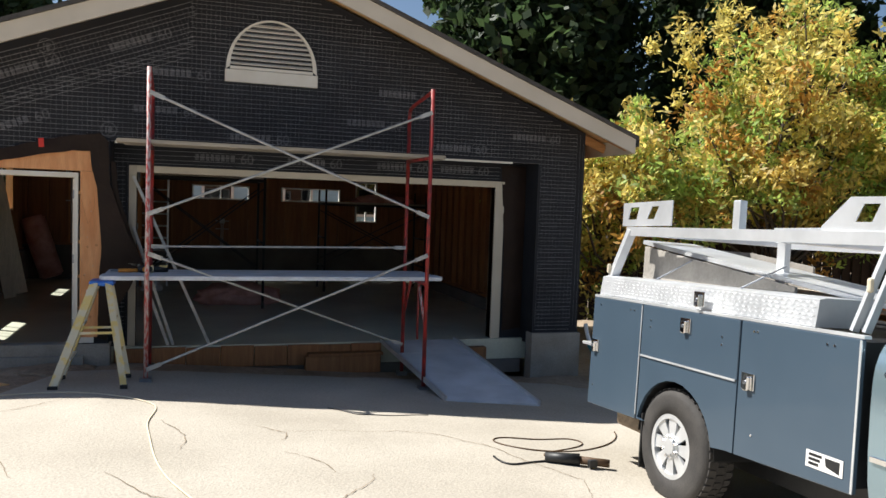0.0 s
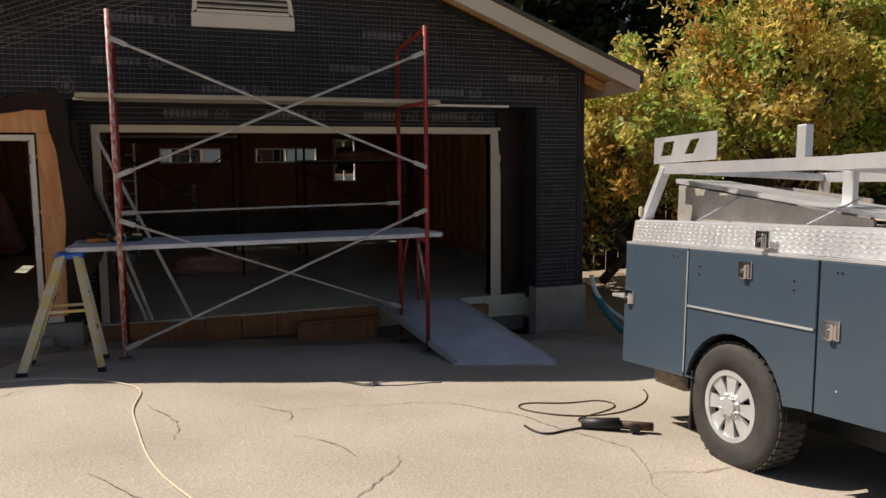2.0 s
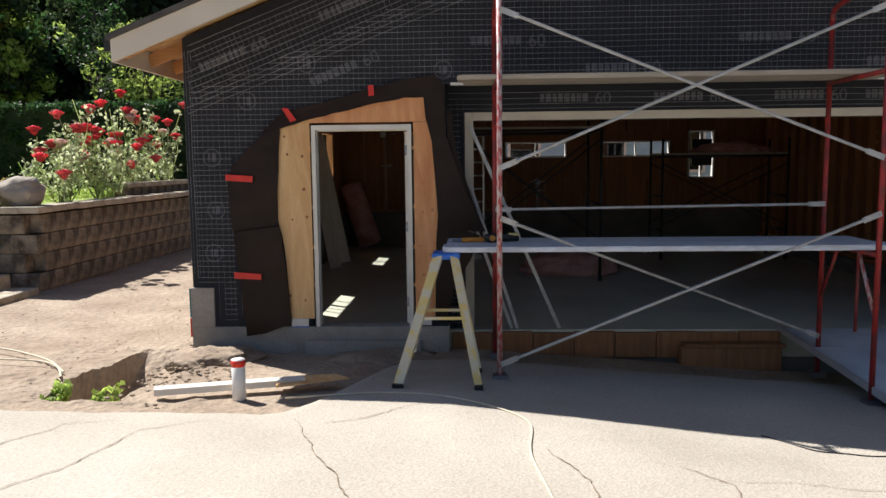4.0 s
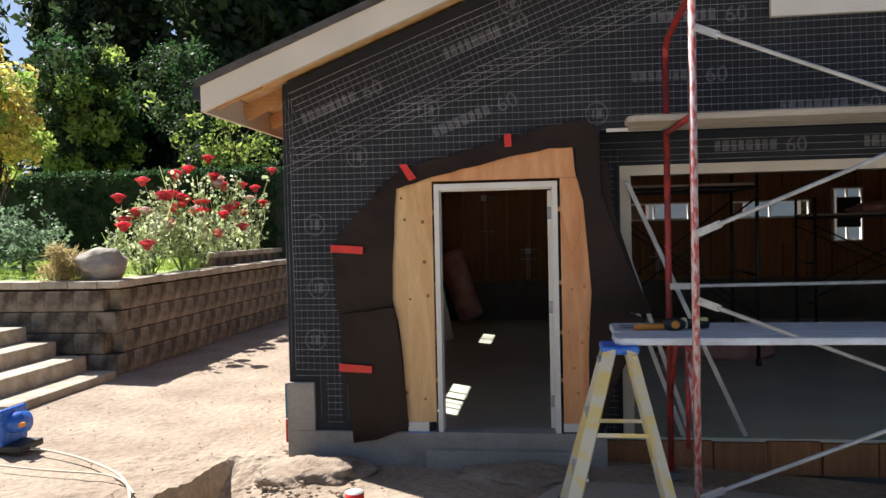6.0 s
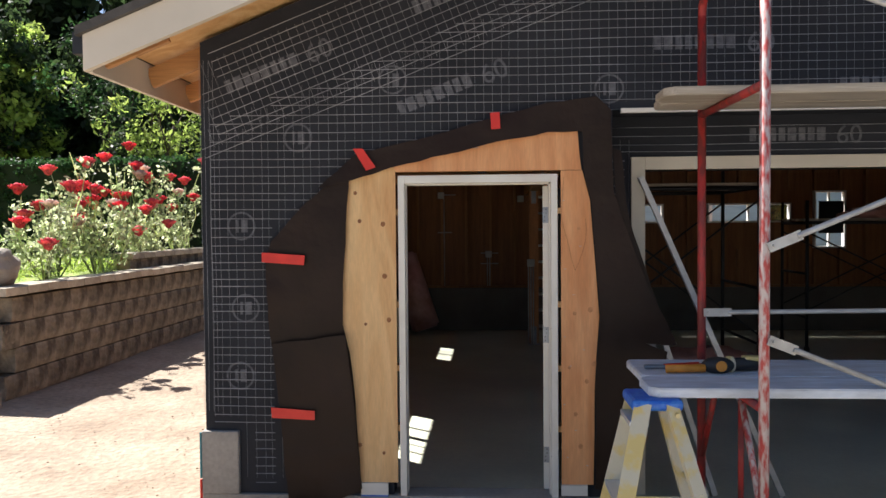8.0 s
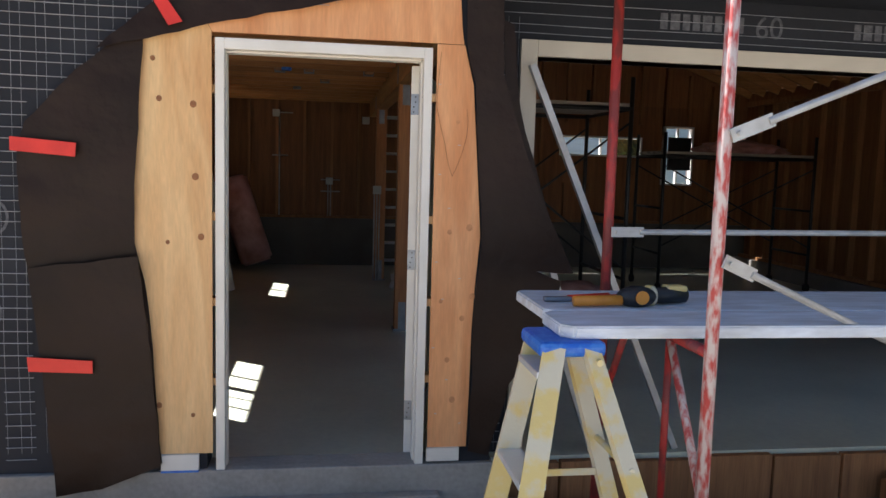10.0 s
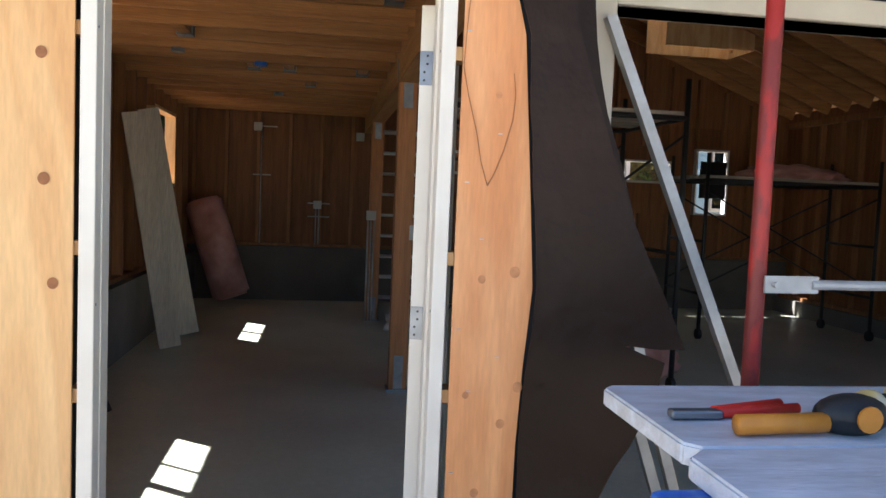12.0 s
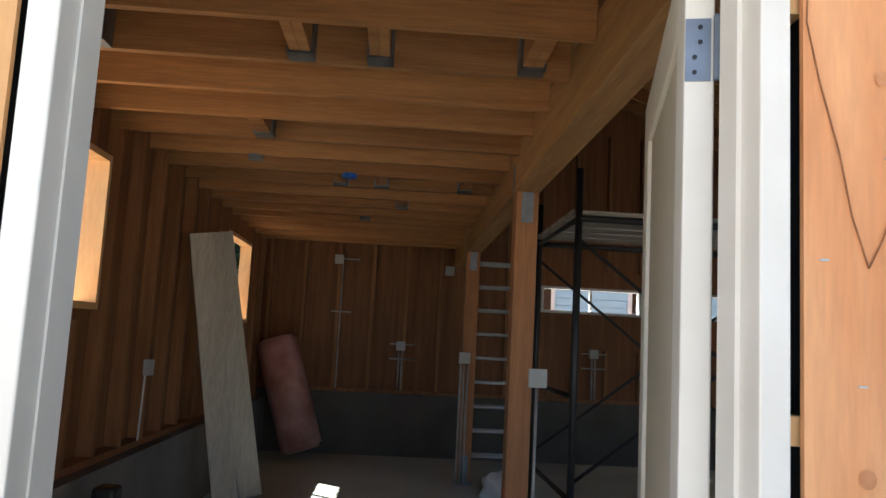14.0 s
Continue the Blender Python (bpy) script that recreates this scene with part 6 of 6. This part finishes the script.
# ---- posts and things inside ----
for y in (14.65, 17.95):
    post = thing("post", "orange fir post with steel brackets under the beam", "post", (BX, y, FLOOR), "posts under the beam")
    part("shaft", boxes((BX - 0.068, BX + 0.068, y - 0.068, y + 0.068, FLOOR + 0.02, 2.409), bevel=0.004), POSTW, post)
    for z0, z1 in ((2.22, 2.52), (FLOOR + 0.02, FLOOR + 0.28)):
        part("bracket", boxes((BX - 0.035, BX + 0.035, y - 0.0795 if z1 > 2 else y - 0.074, y - 0.0685, z0, min(z1, 2.405)), bevel=0.001), STEEL, post, "steel strap")
        if z1 > 2:
            part("bracket", boxes((BX - 0.0795, BX - 0.0755, y - 0.035, y + 0.035, 2.42, 2.58)), STEEL, post, "steel strap")
    part("foot_plate", boxes((BX - 0.085, BX + 0.085, y - 0.085, y + 0.085, FLOOR, FLOOR + 0.02)), STEEL, post)


def outlet(at, drops, z0):
    """A metal box with conduits running down."""
    root = thing("junction_box", "pale metal junction box with thin conduits", "junction box", at, "junction boxes with conduits")
    x, y, z = at
    part("box", boxes((x - 0.055, x + 0.055, y - 0.03, y + 0.03, z - 0.055, z + 0.055), bevel=0.004), GREYBOX, root)
    for d in drops:
        part("conduit", tubes(((x + d, y, z0), (x + d, y, z - 0.055), 0.010), seg=8), GALV, root, "", True)
    return root


outlet((BX - 0.05, 17.83, 1.33), (-0.035, 0.0, 0.035), FLOOR)
outlet((BX + 0.10, 14.60, 1.30), (0.0,), FLOOR)
outlet((-0.834, YB - 0.14, 2.35), (), 0)
outlet((-1.386, YB - 0.14, 1.40), (-0.02, 0.02), 0.86)
outlet((-2.20, YB - 0.14, 2.42), (0.05,), 0.86)
outlet((1.0, YB - 0.14, 1.42), (-0.02, 0.02), 0.86)
for x0, x1, z in ((-1.52, -1.22, 1.42), (-1.52, -1.22, 1.24), (-2.26, -2.02, 1.78), (-2.2, -1.95, 2.43), (0.85, 1.15, 1.42), (0.85, 1.15, 1.24)):
    setting("wall_conduit", tubes(((x0, YB - 0.13, z), (x1, YB - 0.13, z), 0.009), seg=8), GALV, "thin bright conduit on the back wall", "conduit")
for y, z in ((15.2, 1.22), (13.0, 1.22)):
    setting("cable_box", boxes((XL + 0.115, XL + 0.16, y - 0.04, y + 0.04, z - 0.05, z + 0.05)), GREYBOX, "metal box on a stud", "junction box")
    setting("cable", tubes(((XL + 0.125, y - 0.05, 0.76), (XL + 0.125, y - 0.02, z - 0.05), 0.006), seg=6), PVC, "white cable on a stud", "cable")
for x, y in ((-1.83, 15.3), (-2.4, 14.9), (-1.8, 17.2)):
    setting("ceiling_box", tubes(((x, y, 2.57), (x, y, 2.60), 0.05), seg=12), BLUEP if x == -1.83 else STEEL, "round ceiling box under a joist", "junction box")

for i, (y, w, l) in enumerate(((16.15, 0.19, 2.20), (16.85, 0.19, 2.30))):
    bm = bmesh.new()
    foot, head = Vector((-2.65 + 0.05 * i, y, FLOOR + 0.012)), Vector((-2.94 - 0.03 * i, y - 0.27, l))
    beam(bm, foot, head, w, 0.04, up=(0.35, -1, 0.1))
    tagged(part("leaning_board", bm, PALE), "pale board leaning on the stud wall", "board", "boards leaning on the wall")

roll = thing("insulation_roll", "pink wrapped insulation roll leaning in the corner", "insulation", (-2.5, 19.1, FLOOR))
bm = bmesh.new()
p, q = Vector((-2.42, 18.95, FLOOR + 0.10)), Vector((-2.83, 19.1, FLOOR + 1.32))
d = (q - p).normalized()
tube(bm, p, q, 0.235, 0.235, seg=28)
bmesh.ops.bevel(bm, geom=[e for e in bm.edges if len(e.link_faces) == 2 and any(len(f.verts) > 8 for f in e.link_faces)], offset=0.04, segments=3, affect="EDGES")
part("wrap", bm, PINK, roll, "", True)
bm = bmesh.new()
tube(bm, q - d * 0.03, q + d * 0.012, 0.19, 0.17, seg=24)
part("end", bm, BLACKM, roll)

ext = thing("extension_ladder", "aluminium extension ladder standing between the posts", "ladder", (-0.43, 18.15, FLOOR))
for x in (-0.72, -0.14):
    part("rail", boxes((x - 0.018, x + 0.018, 18.12, 18.19, FLOOR, 2.35), bevel=0.003), ALU, ext)
for k in range(9):
    z = FLOOR + 0.24 + k * 0.25
    part("rung", tubes(((-0.70, 18.155, z), (-0.16, 18.155, z), 0.016), seg=8), ALU, ext, "", True)
ext2 = copy_thing(ext, pose(-0.43, 18.27, FLOOR, -2.5, 0, 0))
tagged(ext2, "second aluminium ladder leaning behind the first")

def rolling_scaffold(x0, x1, y0, y1, zp, label):
    """A dark frame on casters with cross braces and a slatted platform at zp."""
    root = thing("rolling_scaffold", label, "scaffold", ((x0 + x1) / 2, (y0 + y1) / 2, FLOOR), "rolling scaffolds in the garage")
    for x in (x0, x1):
        for y in (y0, y1):
            part("leg", tubes(((x, y, FLOOR + 0.12), (x, y, zp + 0.28), 0.022)), BLACKM, root, "", True)
            part("caster", tubes(((x - 0.02, y, FLOOR + 0.06), (x + 0.02, y, FLOOR + 0.06), 0.06), seg=14), BLACKM, root)
        for z in (0.6, 1.2, zp - 0.025):
            part("rung", tubes(((x, y0, z), (x, y1, z), 0.016)), BLACKM, root, "", True)
    for y in (y0, y1):
        part("rail", tubes(((x0, y, zp - 0.025), (x1, y, zp - 0.025), 0.022)), BLACKM, root, "", True)
        part("brace", tubes(((x0, y, zp - 0.15), (x1, y, 0.7), 0.011)), BLACKM, root, "", True)
        part("brace", tubes(((x0, y, 0.7), (x1, y, zp - 0.15), 0.011)), BLACKM, root, "", True)
    n = 5
    step = (y1 - y0 - 0.06) / n
    for k in range(n):
        y = y0 + 0.05 + k * step
        part("slat", boxes((x0 - 0.03, x1 + 0.03, y, y + step - 0.06, zp, zp + 0.035), bevel=0.003), PLANK, root)
    return root


rolling_scaffold(-0.38, 1.5, 14.6, 15.9, 2.295, "dark rolling scaffold with a slatted platform in the garage")
rolling_scaffold(2.95, 5.1, 17.0, 17.9, 1.92, "lower dark rolling scaffold carrying pink insulation")


def lump(name, at, size, flat, mat, label, category, seed, rough=0.3):
    """A soft crumpled heap resting on its base."""
    bm = bmesh.new()
    bmesh.ops.create_icosphere(bm, subdivisions=4, radius=1)
    for v in bm.verts:
        q = v.co + Vector((seed * 3.7, 0, 0))
        v.co *= 1 + rough * noise.noise(q * 2.2) + 0.12 * noise.noise(q * 6) + 0.05 * noise.noise(q * 14)
        v.co = Vector((at[0] + v.co.x * size[0], at[1] + v.co.y * size[1], at[2] + (max(v.co.z, -flat) + flat) * size[2]))
    return tagged(part(name, bm, mat, None, "", True), label, category)


lump("insulation_batt", (4.25, 17.42, 1.956), (0.62, 0.3, 0.13), 0.35, PINK, "crumpled pink insulation on the lower platform", "insulation", 1)
lump("insulation_bag", (1.15, 15.28, FLOOR), (0.74, 0.28, 0.25), 0.5, PINK, "pink wrapped insulation bundle lying on the slab", "insulation", 2, 0.16)
lump("plastic_bag", (-0.40, 17.35, FLOOR), (0.17, 0.16, 0.16), 0.3, PVC, "crumpled white plastic bag beside the ladders", "plastic bag", 3, 0.45)
tri = thing("tripod_stand", "black folded stand on the garage floor by the stud wall", "stand", (-2.6, 14.0, FLOOR))
part("pole", tubes(((-2.79, 13.95, 0.62), (-2.62, 14.0, FLOOR + 0.02), 0.02)), BLACKM, tri, "", True)
part("pole", tubes(((-2.80, 13.88, 0.55), (-2.72, 13.75, FLOOR + 0.02), 0.018)), BLACKM, tri, "", True)
part("head", boxes((-2.83, -2.72, 13.85, 13.98, 0.55, 0.72), bevel=0.02), BLACKM, tri)

# leaning studs in the garage opening
for i, (a, b, w, m) in enumerate((((-0.365, 11.345, 2.20), (0.555, 11.36, FLOOR + 0.01), 0.038, GALV), ((-0.36, 11.345, 1.58), (0.12, 11.36, FLOOR + 0.01), 0.035, GALV), ((-0.36, 11.33, 1.30), (0.06, 11.345, FLOOR + 0.01), 0.03, GALV))):
    tagged(part("leaning_stud", beams((a, b, 0.035, w), up=(0, 1, 0)), m), "pale metal stud leaning in the garage opening", "metal stud", "studs leaning in the opening")

# ---- ramp and loose things on the ground ----
ramp = thing("ramp", "grey metal sheet ramp up to the garage slab", "ramp", (3.5, 9.9, -0.1))
a0, a1, b0, b1 = Vector((2.99, 9.03, -0.165)), Vector((4.02, 8.83, -0.215)), Vector((2.80, 11.30, 0.075)), Vector((3.85, 11.30, 0.075))
bm = bmesh.new()
lo = [bm.verts.new(v) for v in (a0, a1, b1, b0)]
hi = [bm.verts.new(v + Vector((0, 0, 0.025))) for v in (a0, a1, b1, b0)]
bm.faces.new(lo[::-1])
bm.faces.new(hi)
for i in range(4):
    bm.faces.new((lo[i], lo[(i + 1) % 4], hi[(i + 1) % 4], hi[i]))
part("sheet", bm, RAMPM, ramp)
for p, q in ((a0, b0), (a1, b1)):
    part("side_rail", beams((p + Vector((0, 0, 0.03)), q + Vector((0, 0, 0.03)), 0.03, 0.06)), ALU, ramp)
for t in (0.25, 0.5, 0.75):
    part("seam", beams((a0.lerp(b0, t) + Vector((0.03, 0, 0.026)), a1.lerp(b1, t) + Vector((-0.03, 0, 0.026)), 0.02, 0.003)), ALU, ramp)
forms = thing("form_boards", "brown timber form boards along the slab edge", "timber", (1.5, 11.2, -0.1))
for k in range(8):
    x = -0.56 + k * 0.42
    dy = 0.012 * (k % 3)
    part("board", boxes((x, x + 0.412, RY - 0.135 - dy, RY - 0.085 - dy, -0.19, 0.07 + 0.008 * (k % 2)), bevel=0.004), STUD, forms)
blk = thing("timber_block", "rough timber blocks stacked before the slab edge", "timber", (2.2, 11.0, -0.2))
for x0, x1, y0, y1, z0, z1 in ((1.75, 2.75, 11.08, 11.20, -0.28, -0.05), (1.78, 2.78, 11.06, 11.21, -0.049, -0.01), (3.9, 4.3, 11.18, 11.30, -0.3, 0.0)):
    part("block", boxes((x0, x1, y0, y1, z0, z1), bevel=0.01), STUD, blk)


def on_drive(pts, lift):
    return [(x, y, max(drive_z(x, y), ground_z(x, y)) + lift) for x, y in pts]


def cord(name, pts, r, mat, label):
    ob = pipe(name, on_drive(pts, r), r, mat)
    return tagged(ob, label, "cord")


cord("extension_lead", [(-1.75, 8.95), (-1.35, 9.08), (-0.96, 9.14), (-0.56, 9.05), (-0.19, 8.80), (0.05, 8.50), (0.04, 8.20), (-0.02, 7.8), (0.02, 7.45), (0.06, 7.0), (0.10, 6.65), (0.19, 6.2), (0.36, 5.8), (0.5, 5.3), (0.4, 4.4)], 0.007, CORDY, "pale extension cord snaking over the drive")
cord("air_hose", [(4.25, 7.62), (4.15, 7.35), (3.75, 6.98), (3.3, 6.85), (2.95, 7.0), (2.78, 7.25), (2.95, 7.42), (3.3, 7.25), (3.62, 7.38), (3.72, 7.15), (3.4, 6.95), (3.05, 6.85), (3.1, 6.68), (3.2, 6.55)], 0.006, CORD, "brown cord lying in loops on the drive")
cord("air_hose", [(3.06, 6.62), (2.85, 6.58), (2.70, 6.47), (2.62, 6.58), (2.64, 6.76)], 0.008, BLACKM, "short black hose end on the drive")
cord("thin_lead", [(1.6, 8.50), (1.74, 8.36), (1.82, 8.18), (2.0, 8.22), (2.17, 8.16), (2.35, 8.24), (2.55, 8.25)], 0.004, BLACKM, "black cord along the edge of the shade")
gun = thing("rotary_hammer", "long dark power tool lying on the drive", "power tool", (3.25, 6.5, drive_z(3.25, 6.5)))
gz = drive_z(3.25, 6.5) + 0.05
part("barrel", tubes(((3.03, 6.63, gz - 0.01), (3.27, 6.50, gz), 0.045), seg=14), BLACKM, gun, "", True)
part("grip", tubes(((3.27, 6.50, gz - 0.005), (3.47, 6.38, gz - 0.01), 0.032), seg=12), CORD, gun, "", True)
part("trigger", boxes((3.30, 3.37, 6.39, 6.43, gz - 0.04, gz + 0.02), bevel=0.006), BLACKM, gun)
pz = ground_z(-2.15, 9.1)
stub = thing("pipe_stub", "white plastic pipe stub with a red tape band", "pipe", (-2.15, 9.12, pz))
part("pipe", tubes(((-2.15, 9.12, pz - 0.1), (-2.15, 9.12, pz + 0.30), 0.052), seg=20), PVC, stub, "", True)
part("band", tubes(((-2.15, 9.12, pz + 0.245), (-2.15, 9.12, pz + 0.295), 0.054), seg=20), TAPE, stub, "red tape band", True)
for a, b, w, m, lab in (((-2.80, 9.08), (-1.72, 9.47), 0.11, WHITE, "white board lying by the drive edge"),):
    p, q = ((x, y, ground_z(x, y) + 0.055) for x, y in (a, b))
    tagged(part("scrap_board", beams((p, q, w, 0.05)), m), lab, "board")
zz = ground_z(-1.6, 9.4) + 0.05
tagged(part("plywood_scrap", prism([(-1.9, 9.25), (-1.35, 9.5), (-1.5, 9.62), (-1.95, 9.52)], "z", zz, zz + 0.012), PLY2), "yellow plywood scrap on the ground", "plywood")
tagged(pipe("drain_pipe", [(5.75, 10.9, 0.1), (5.8, 10.7, -0.1), (5.6, 10.2, -0.2), (5.4, 9.2, -0.25), (5.3, 8.4, -0.28)], 0.05, TEAL), "teal drain pipe beside the pier", "pipe")
tagged(pipe("downpipe", [(5.72, 10.95, 0.35), (5.72, 10.9, 0.1), (5.78, 10.75, -0.08), (5.9, 10.4, -0.18)], 0.03, PVC), "white pipe at the house corner", "pipe")
saw = thing("blue_saw", "blue power tool on the dirt by the steps", "power tool", (-5.6, 10.9, ground_z(-5.6, 10.9)))
sz = ground_z(-5.6, 10.9)
part("base", boxes((-5.85, -5.45, 10.75, 11.05, sz, sz + 0.06), bevel=0.01), BLACKM, saw)
part("motor", tubes(((-5.85, 10.9, sz + 0.20), (-5.5, 10.9, sz + 0.24), 0.09), seg=16), BLUEP, saw, "blue motor case", True)
part("guard", boxes((-5.66, -5.62, 10.74, 11.08, sz + 0.05, sz + 0.36), bevel=0.015), BLUEP, saw)
part("knob", tubes(((-5.45, 10.8, sz + 0.24), (-5.45, 10.75, sz + 0.24), 0.02), seg=10), ORANGE, saw)


def crack(seed, line):
    """A meandering crack as a narrow dark ribbon on the drive, through the turns of a line."""
    rng = np.random.default_rng(seed)
    bm = bmesh.new()
    rows, total = [], sum(math.dist(a, b) for a, b in zip(line, line[1:]))
    run = 0.0
    for a, b in zip(line, line[1:]):
        n = max(3, int(math.dist(a, b) / 0.045))
        side = Vector((b[1] - a[1], a[0] - b[0])).normalized()
        for i in range(n):
            f = i / n
            x, y = a[0] + (b[0] - a[0]) * f, a[1] + (b[1] - a[1]) * f
            off = 0.05 * noise.noise(Vector((run * 3.1, seed, 0))) + 0.016 * noise.noise(Vector((run * 14, seed, 4)))
            x, y = x + side.x * off, y + side.y * off
            w = 0.0024 * math.sin(math.pi * min(1.0, (run + 0.05) / (total + 0.1))) * rng.uniform(0.3, 1.7) + 0.001
            rows.append([bm.verts.new((x + d * w * side.x, y + d * w * side.y, drive_z(x, y) + 0.006)) for d in (-1, 1)])
            run += math.dist(a, b) / n
    for p, q in zip(rows, rows[1:]):
        bm.faces.new((p[0], p[1], q[1], q[0]))
    return setting("drive_crack", bm, CRACK, "dark crack in the drive", "crack")


for i, line in enumerate((
        ((0.93, 7.54), (1.64, 7.57), (2.36, 7.51), (2.69, 7.14), (3.0, 6.3), (3.10, 6.1), (2.92, 5.65), (2.73, 5.24)),
        ((2.92, 5.62), (3.26, 5.56), (3.6, 5.6)), ((1.55, 6.3), (1.40, 5.99), (1.14, 5.67), (1.05, 5.3)),
        ((-1.55, 8.4), (-1.50, 8.26), (-1.25, 7.67), (-1.04, 7.2), (-0.93, 6.95), (-0.7, 6.3)),
        ((-4.2, 7.3), (-3.2, 7.77), (-3.07, 8.24), (-2.7, 8.35)), ((-2.95, 6.7), (-2.74, 7.09), (-2.6, 7.5), (-2.48, 8.12), (-2.1, 8.4)),
        ((-0.72, 8.79), (-1.10, 8.40), (-1.35, 8.25)), ((0.85, 7.75), (1.08, 7.49), (1.0, 7.2)), ((0.1, 7.9), (0.3, 7.4), (0.25, 6.9)),
        ((1.0, 6.9), (1.25, 6.6), (1.3, 6.3)), ((-0.2, 6.4), (0.1, 5.9), (0.6, 5.7)))):
    crack(200 + i, line)
# earth heaps and stones by the house corner
rng = np.random.default_rng(12)
for i, (x, y, r, h) in enumerate(((-2.85, 10.62, 0.45, 0.13), (-1.2, 10.75, 0.5, 0.06), (5.2, 10.4, 0.8, 0.08))):
    bm = bmesh.new()
    bmesh.ops.create_icosphere(bm, subdivisions=4, radius=1)
    for v in bm.verts:
        k = 1 + 0.25 * noise.noise(v.co * 2 + Vector((i, 0, 0))) + 0.14 * noise.noise(v.co * 7) + 0.08 * noise.noise(v.co * 17)
        v.co = Vector((x + v.co.x * r * k, y + v.co.y * r * 0.7 * k, ground_z(x, y) - 0.02 + v.co.z * h * k))
    tagged(part("earth_mound", bm, DIRT, None, "", True), "loose heap of dry earth by the foundation", "earth mound")
stones = bmesh.new()
for i in range(700):
    x, y = rng.uniform(-9, -2.4), rng.uniform(6.5, 14.2)
    if i > 450:
        x, y = rng.normal(-3.0, 0.3), rng.normal(10.1, 0.5)
    if y < drive_end(x) + 0.05 or (y > 10.9 and x > -3.25) or (-3.85 < x < -3.2 and 9.1 < y < 11.1):
        continue
    r = rng.uniform(0.006, 0.026) if i > 450 else rng.uniform(0.004, 0.014)
    bmesh.ops.create_icosphere(stones, subdivisions=1, radius=r, matrix=Matrix.Translation((x, y, ground_z(x, y) + r * 0.3)) @ Matrix.Diagonal((1, rng.uniform(0.6, 1), 0.6, 1)))
tagged(part("pebbles", stones, DIRT), "loose pebbles and clods on the dirt", "pebbles", "", "stuff")

# weeds in the trench and a pale hose on the dirt
rng = np.random.default_rng(31)
for x, y, n, lab in ((-3.62, 9.22, 16, "small yellow-green weed at the trench end"), (-3.22, 9.15, 22, "leafy green weed growing in the trench")):
    weed = thing("weed", lab, "weed", (x, y, ground_z(x, y) - 0.12), "weeds by the trench")
    c = rng.normal(size=(n, 3)) * np.array([0.055, 0.05, 0.05]) + np.array([x, y, ground_z(x, y) - 0.04])
    stems = bmesh.new()
    for q in c[:6]:
        limb(stems, (x, y, ground_z(x, y) - 0.3), tuple(q), 0.006, 0.003, rng, 3)
    part("stem", stems, LEAF_G, weed)
    ob = new("leaves", leaves_mesh("leaves", rng, c, np.full(n, 0.05), 9, 0.06, LEAF_G, 0.7))
    ob.parent, ob.matrix_parent_inverse = weed, weed.matrix_basis.inverted()
hose = [(-5.6, 10.9), (-5.1, 10.8), (-4.55, 10.46), (-4.2, 10.2), (-3.95, 9.85), (-3.82, 9.6)]
tagged(pipe("garden_hose", [(x, y, ground_z(x, y) + 0.02) for x, y in hose], 0.010, CORDY), "pale garden hose lying on the dirt", "hose")
hose = [(-5.3, 10.3), (-4.75, 10.2), (-4.35, 10.3), (-4.1, 10.05), (-3.9, 9.8)]
tagged(pipe("garden_hose", [(x, y, ground_z(x, y) + 0.02) for x, y in hose], 0.008, CORDY), "pale garden hose lying on the dirt", "hose")

# staples in the right plywood and screws in the jamb
for x, z in ((-0.90, 2.04), (-0.89, 1.62), (-0.84, 1.46), (-0.895, 1.20), (-0.86, 1.02), (-0.80, 1.76), (-0.78, 1.12), (-0.90, 0.78), (-0.83, 0.62), (-0.76, 0.40), (-0.88, 0.45)):
    setting("staple", boxes((x - 0.006, x + 0.006, PY - 0.003, PY - 0.0005, z - 0.0015, z + 0.0015)), GALV, "small steel staple in the plywood", "staple")
for x in (-1.8805, -0.9785):
    for z in (0.45, 1.25, 1.98):
        for dy in (0.015, 0.105):
            setting("screw", tubes(((x - 0.001, JY0 + dy, z), (x + 0.001, JY0 + dy, z), 0.004), seg=8), STEEL, "screw head in the door jamb", "screw")
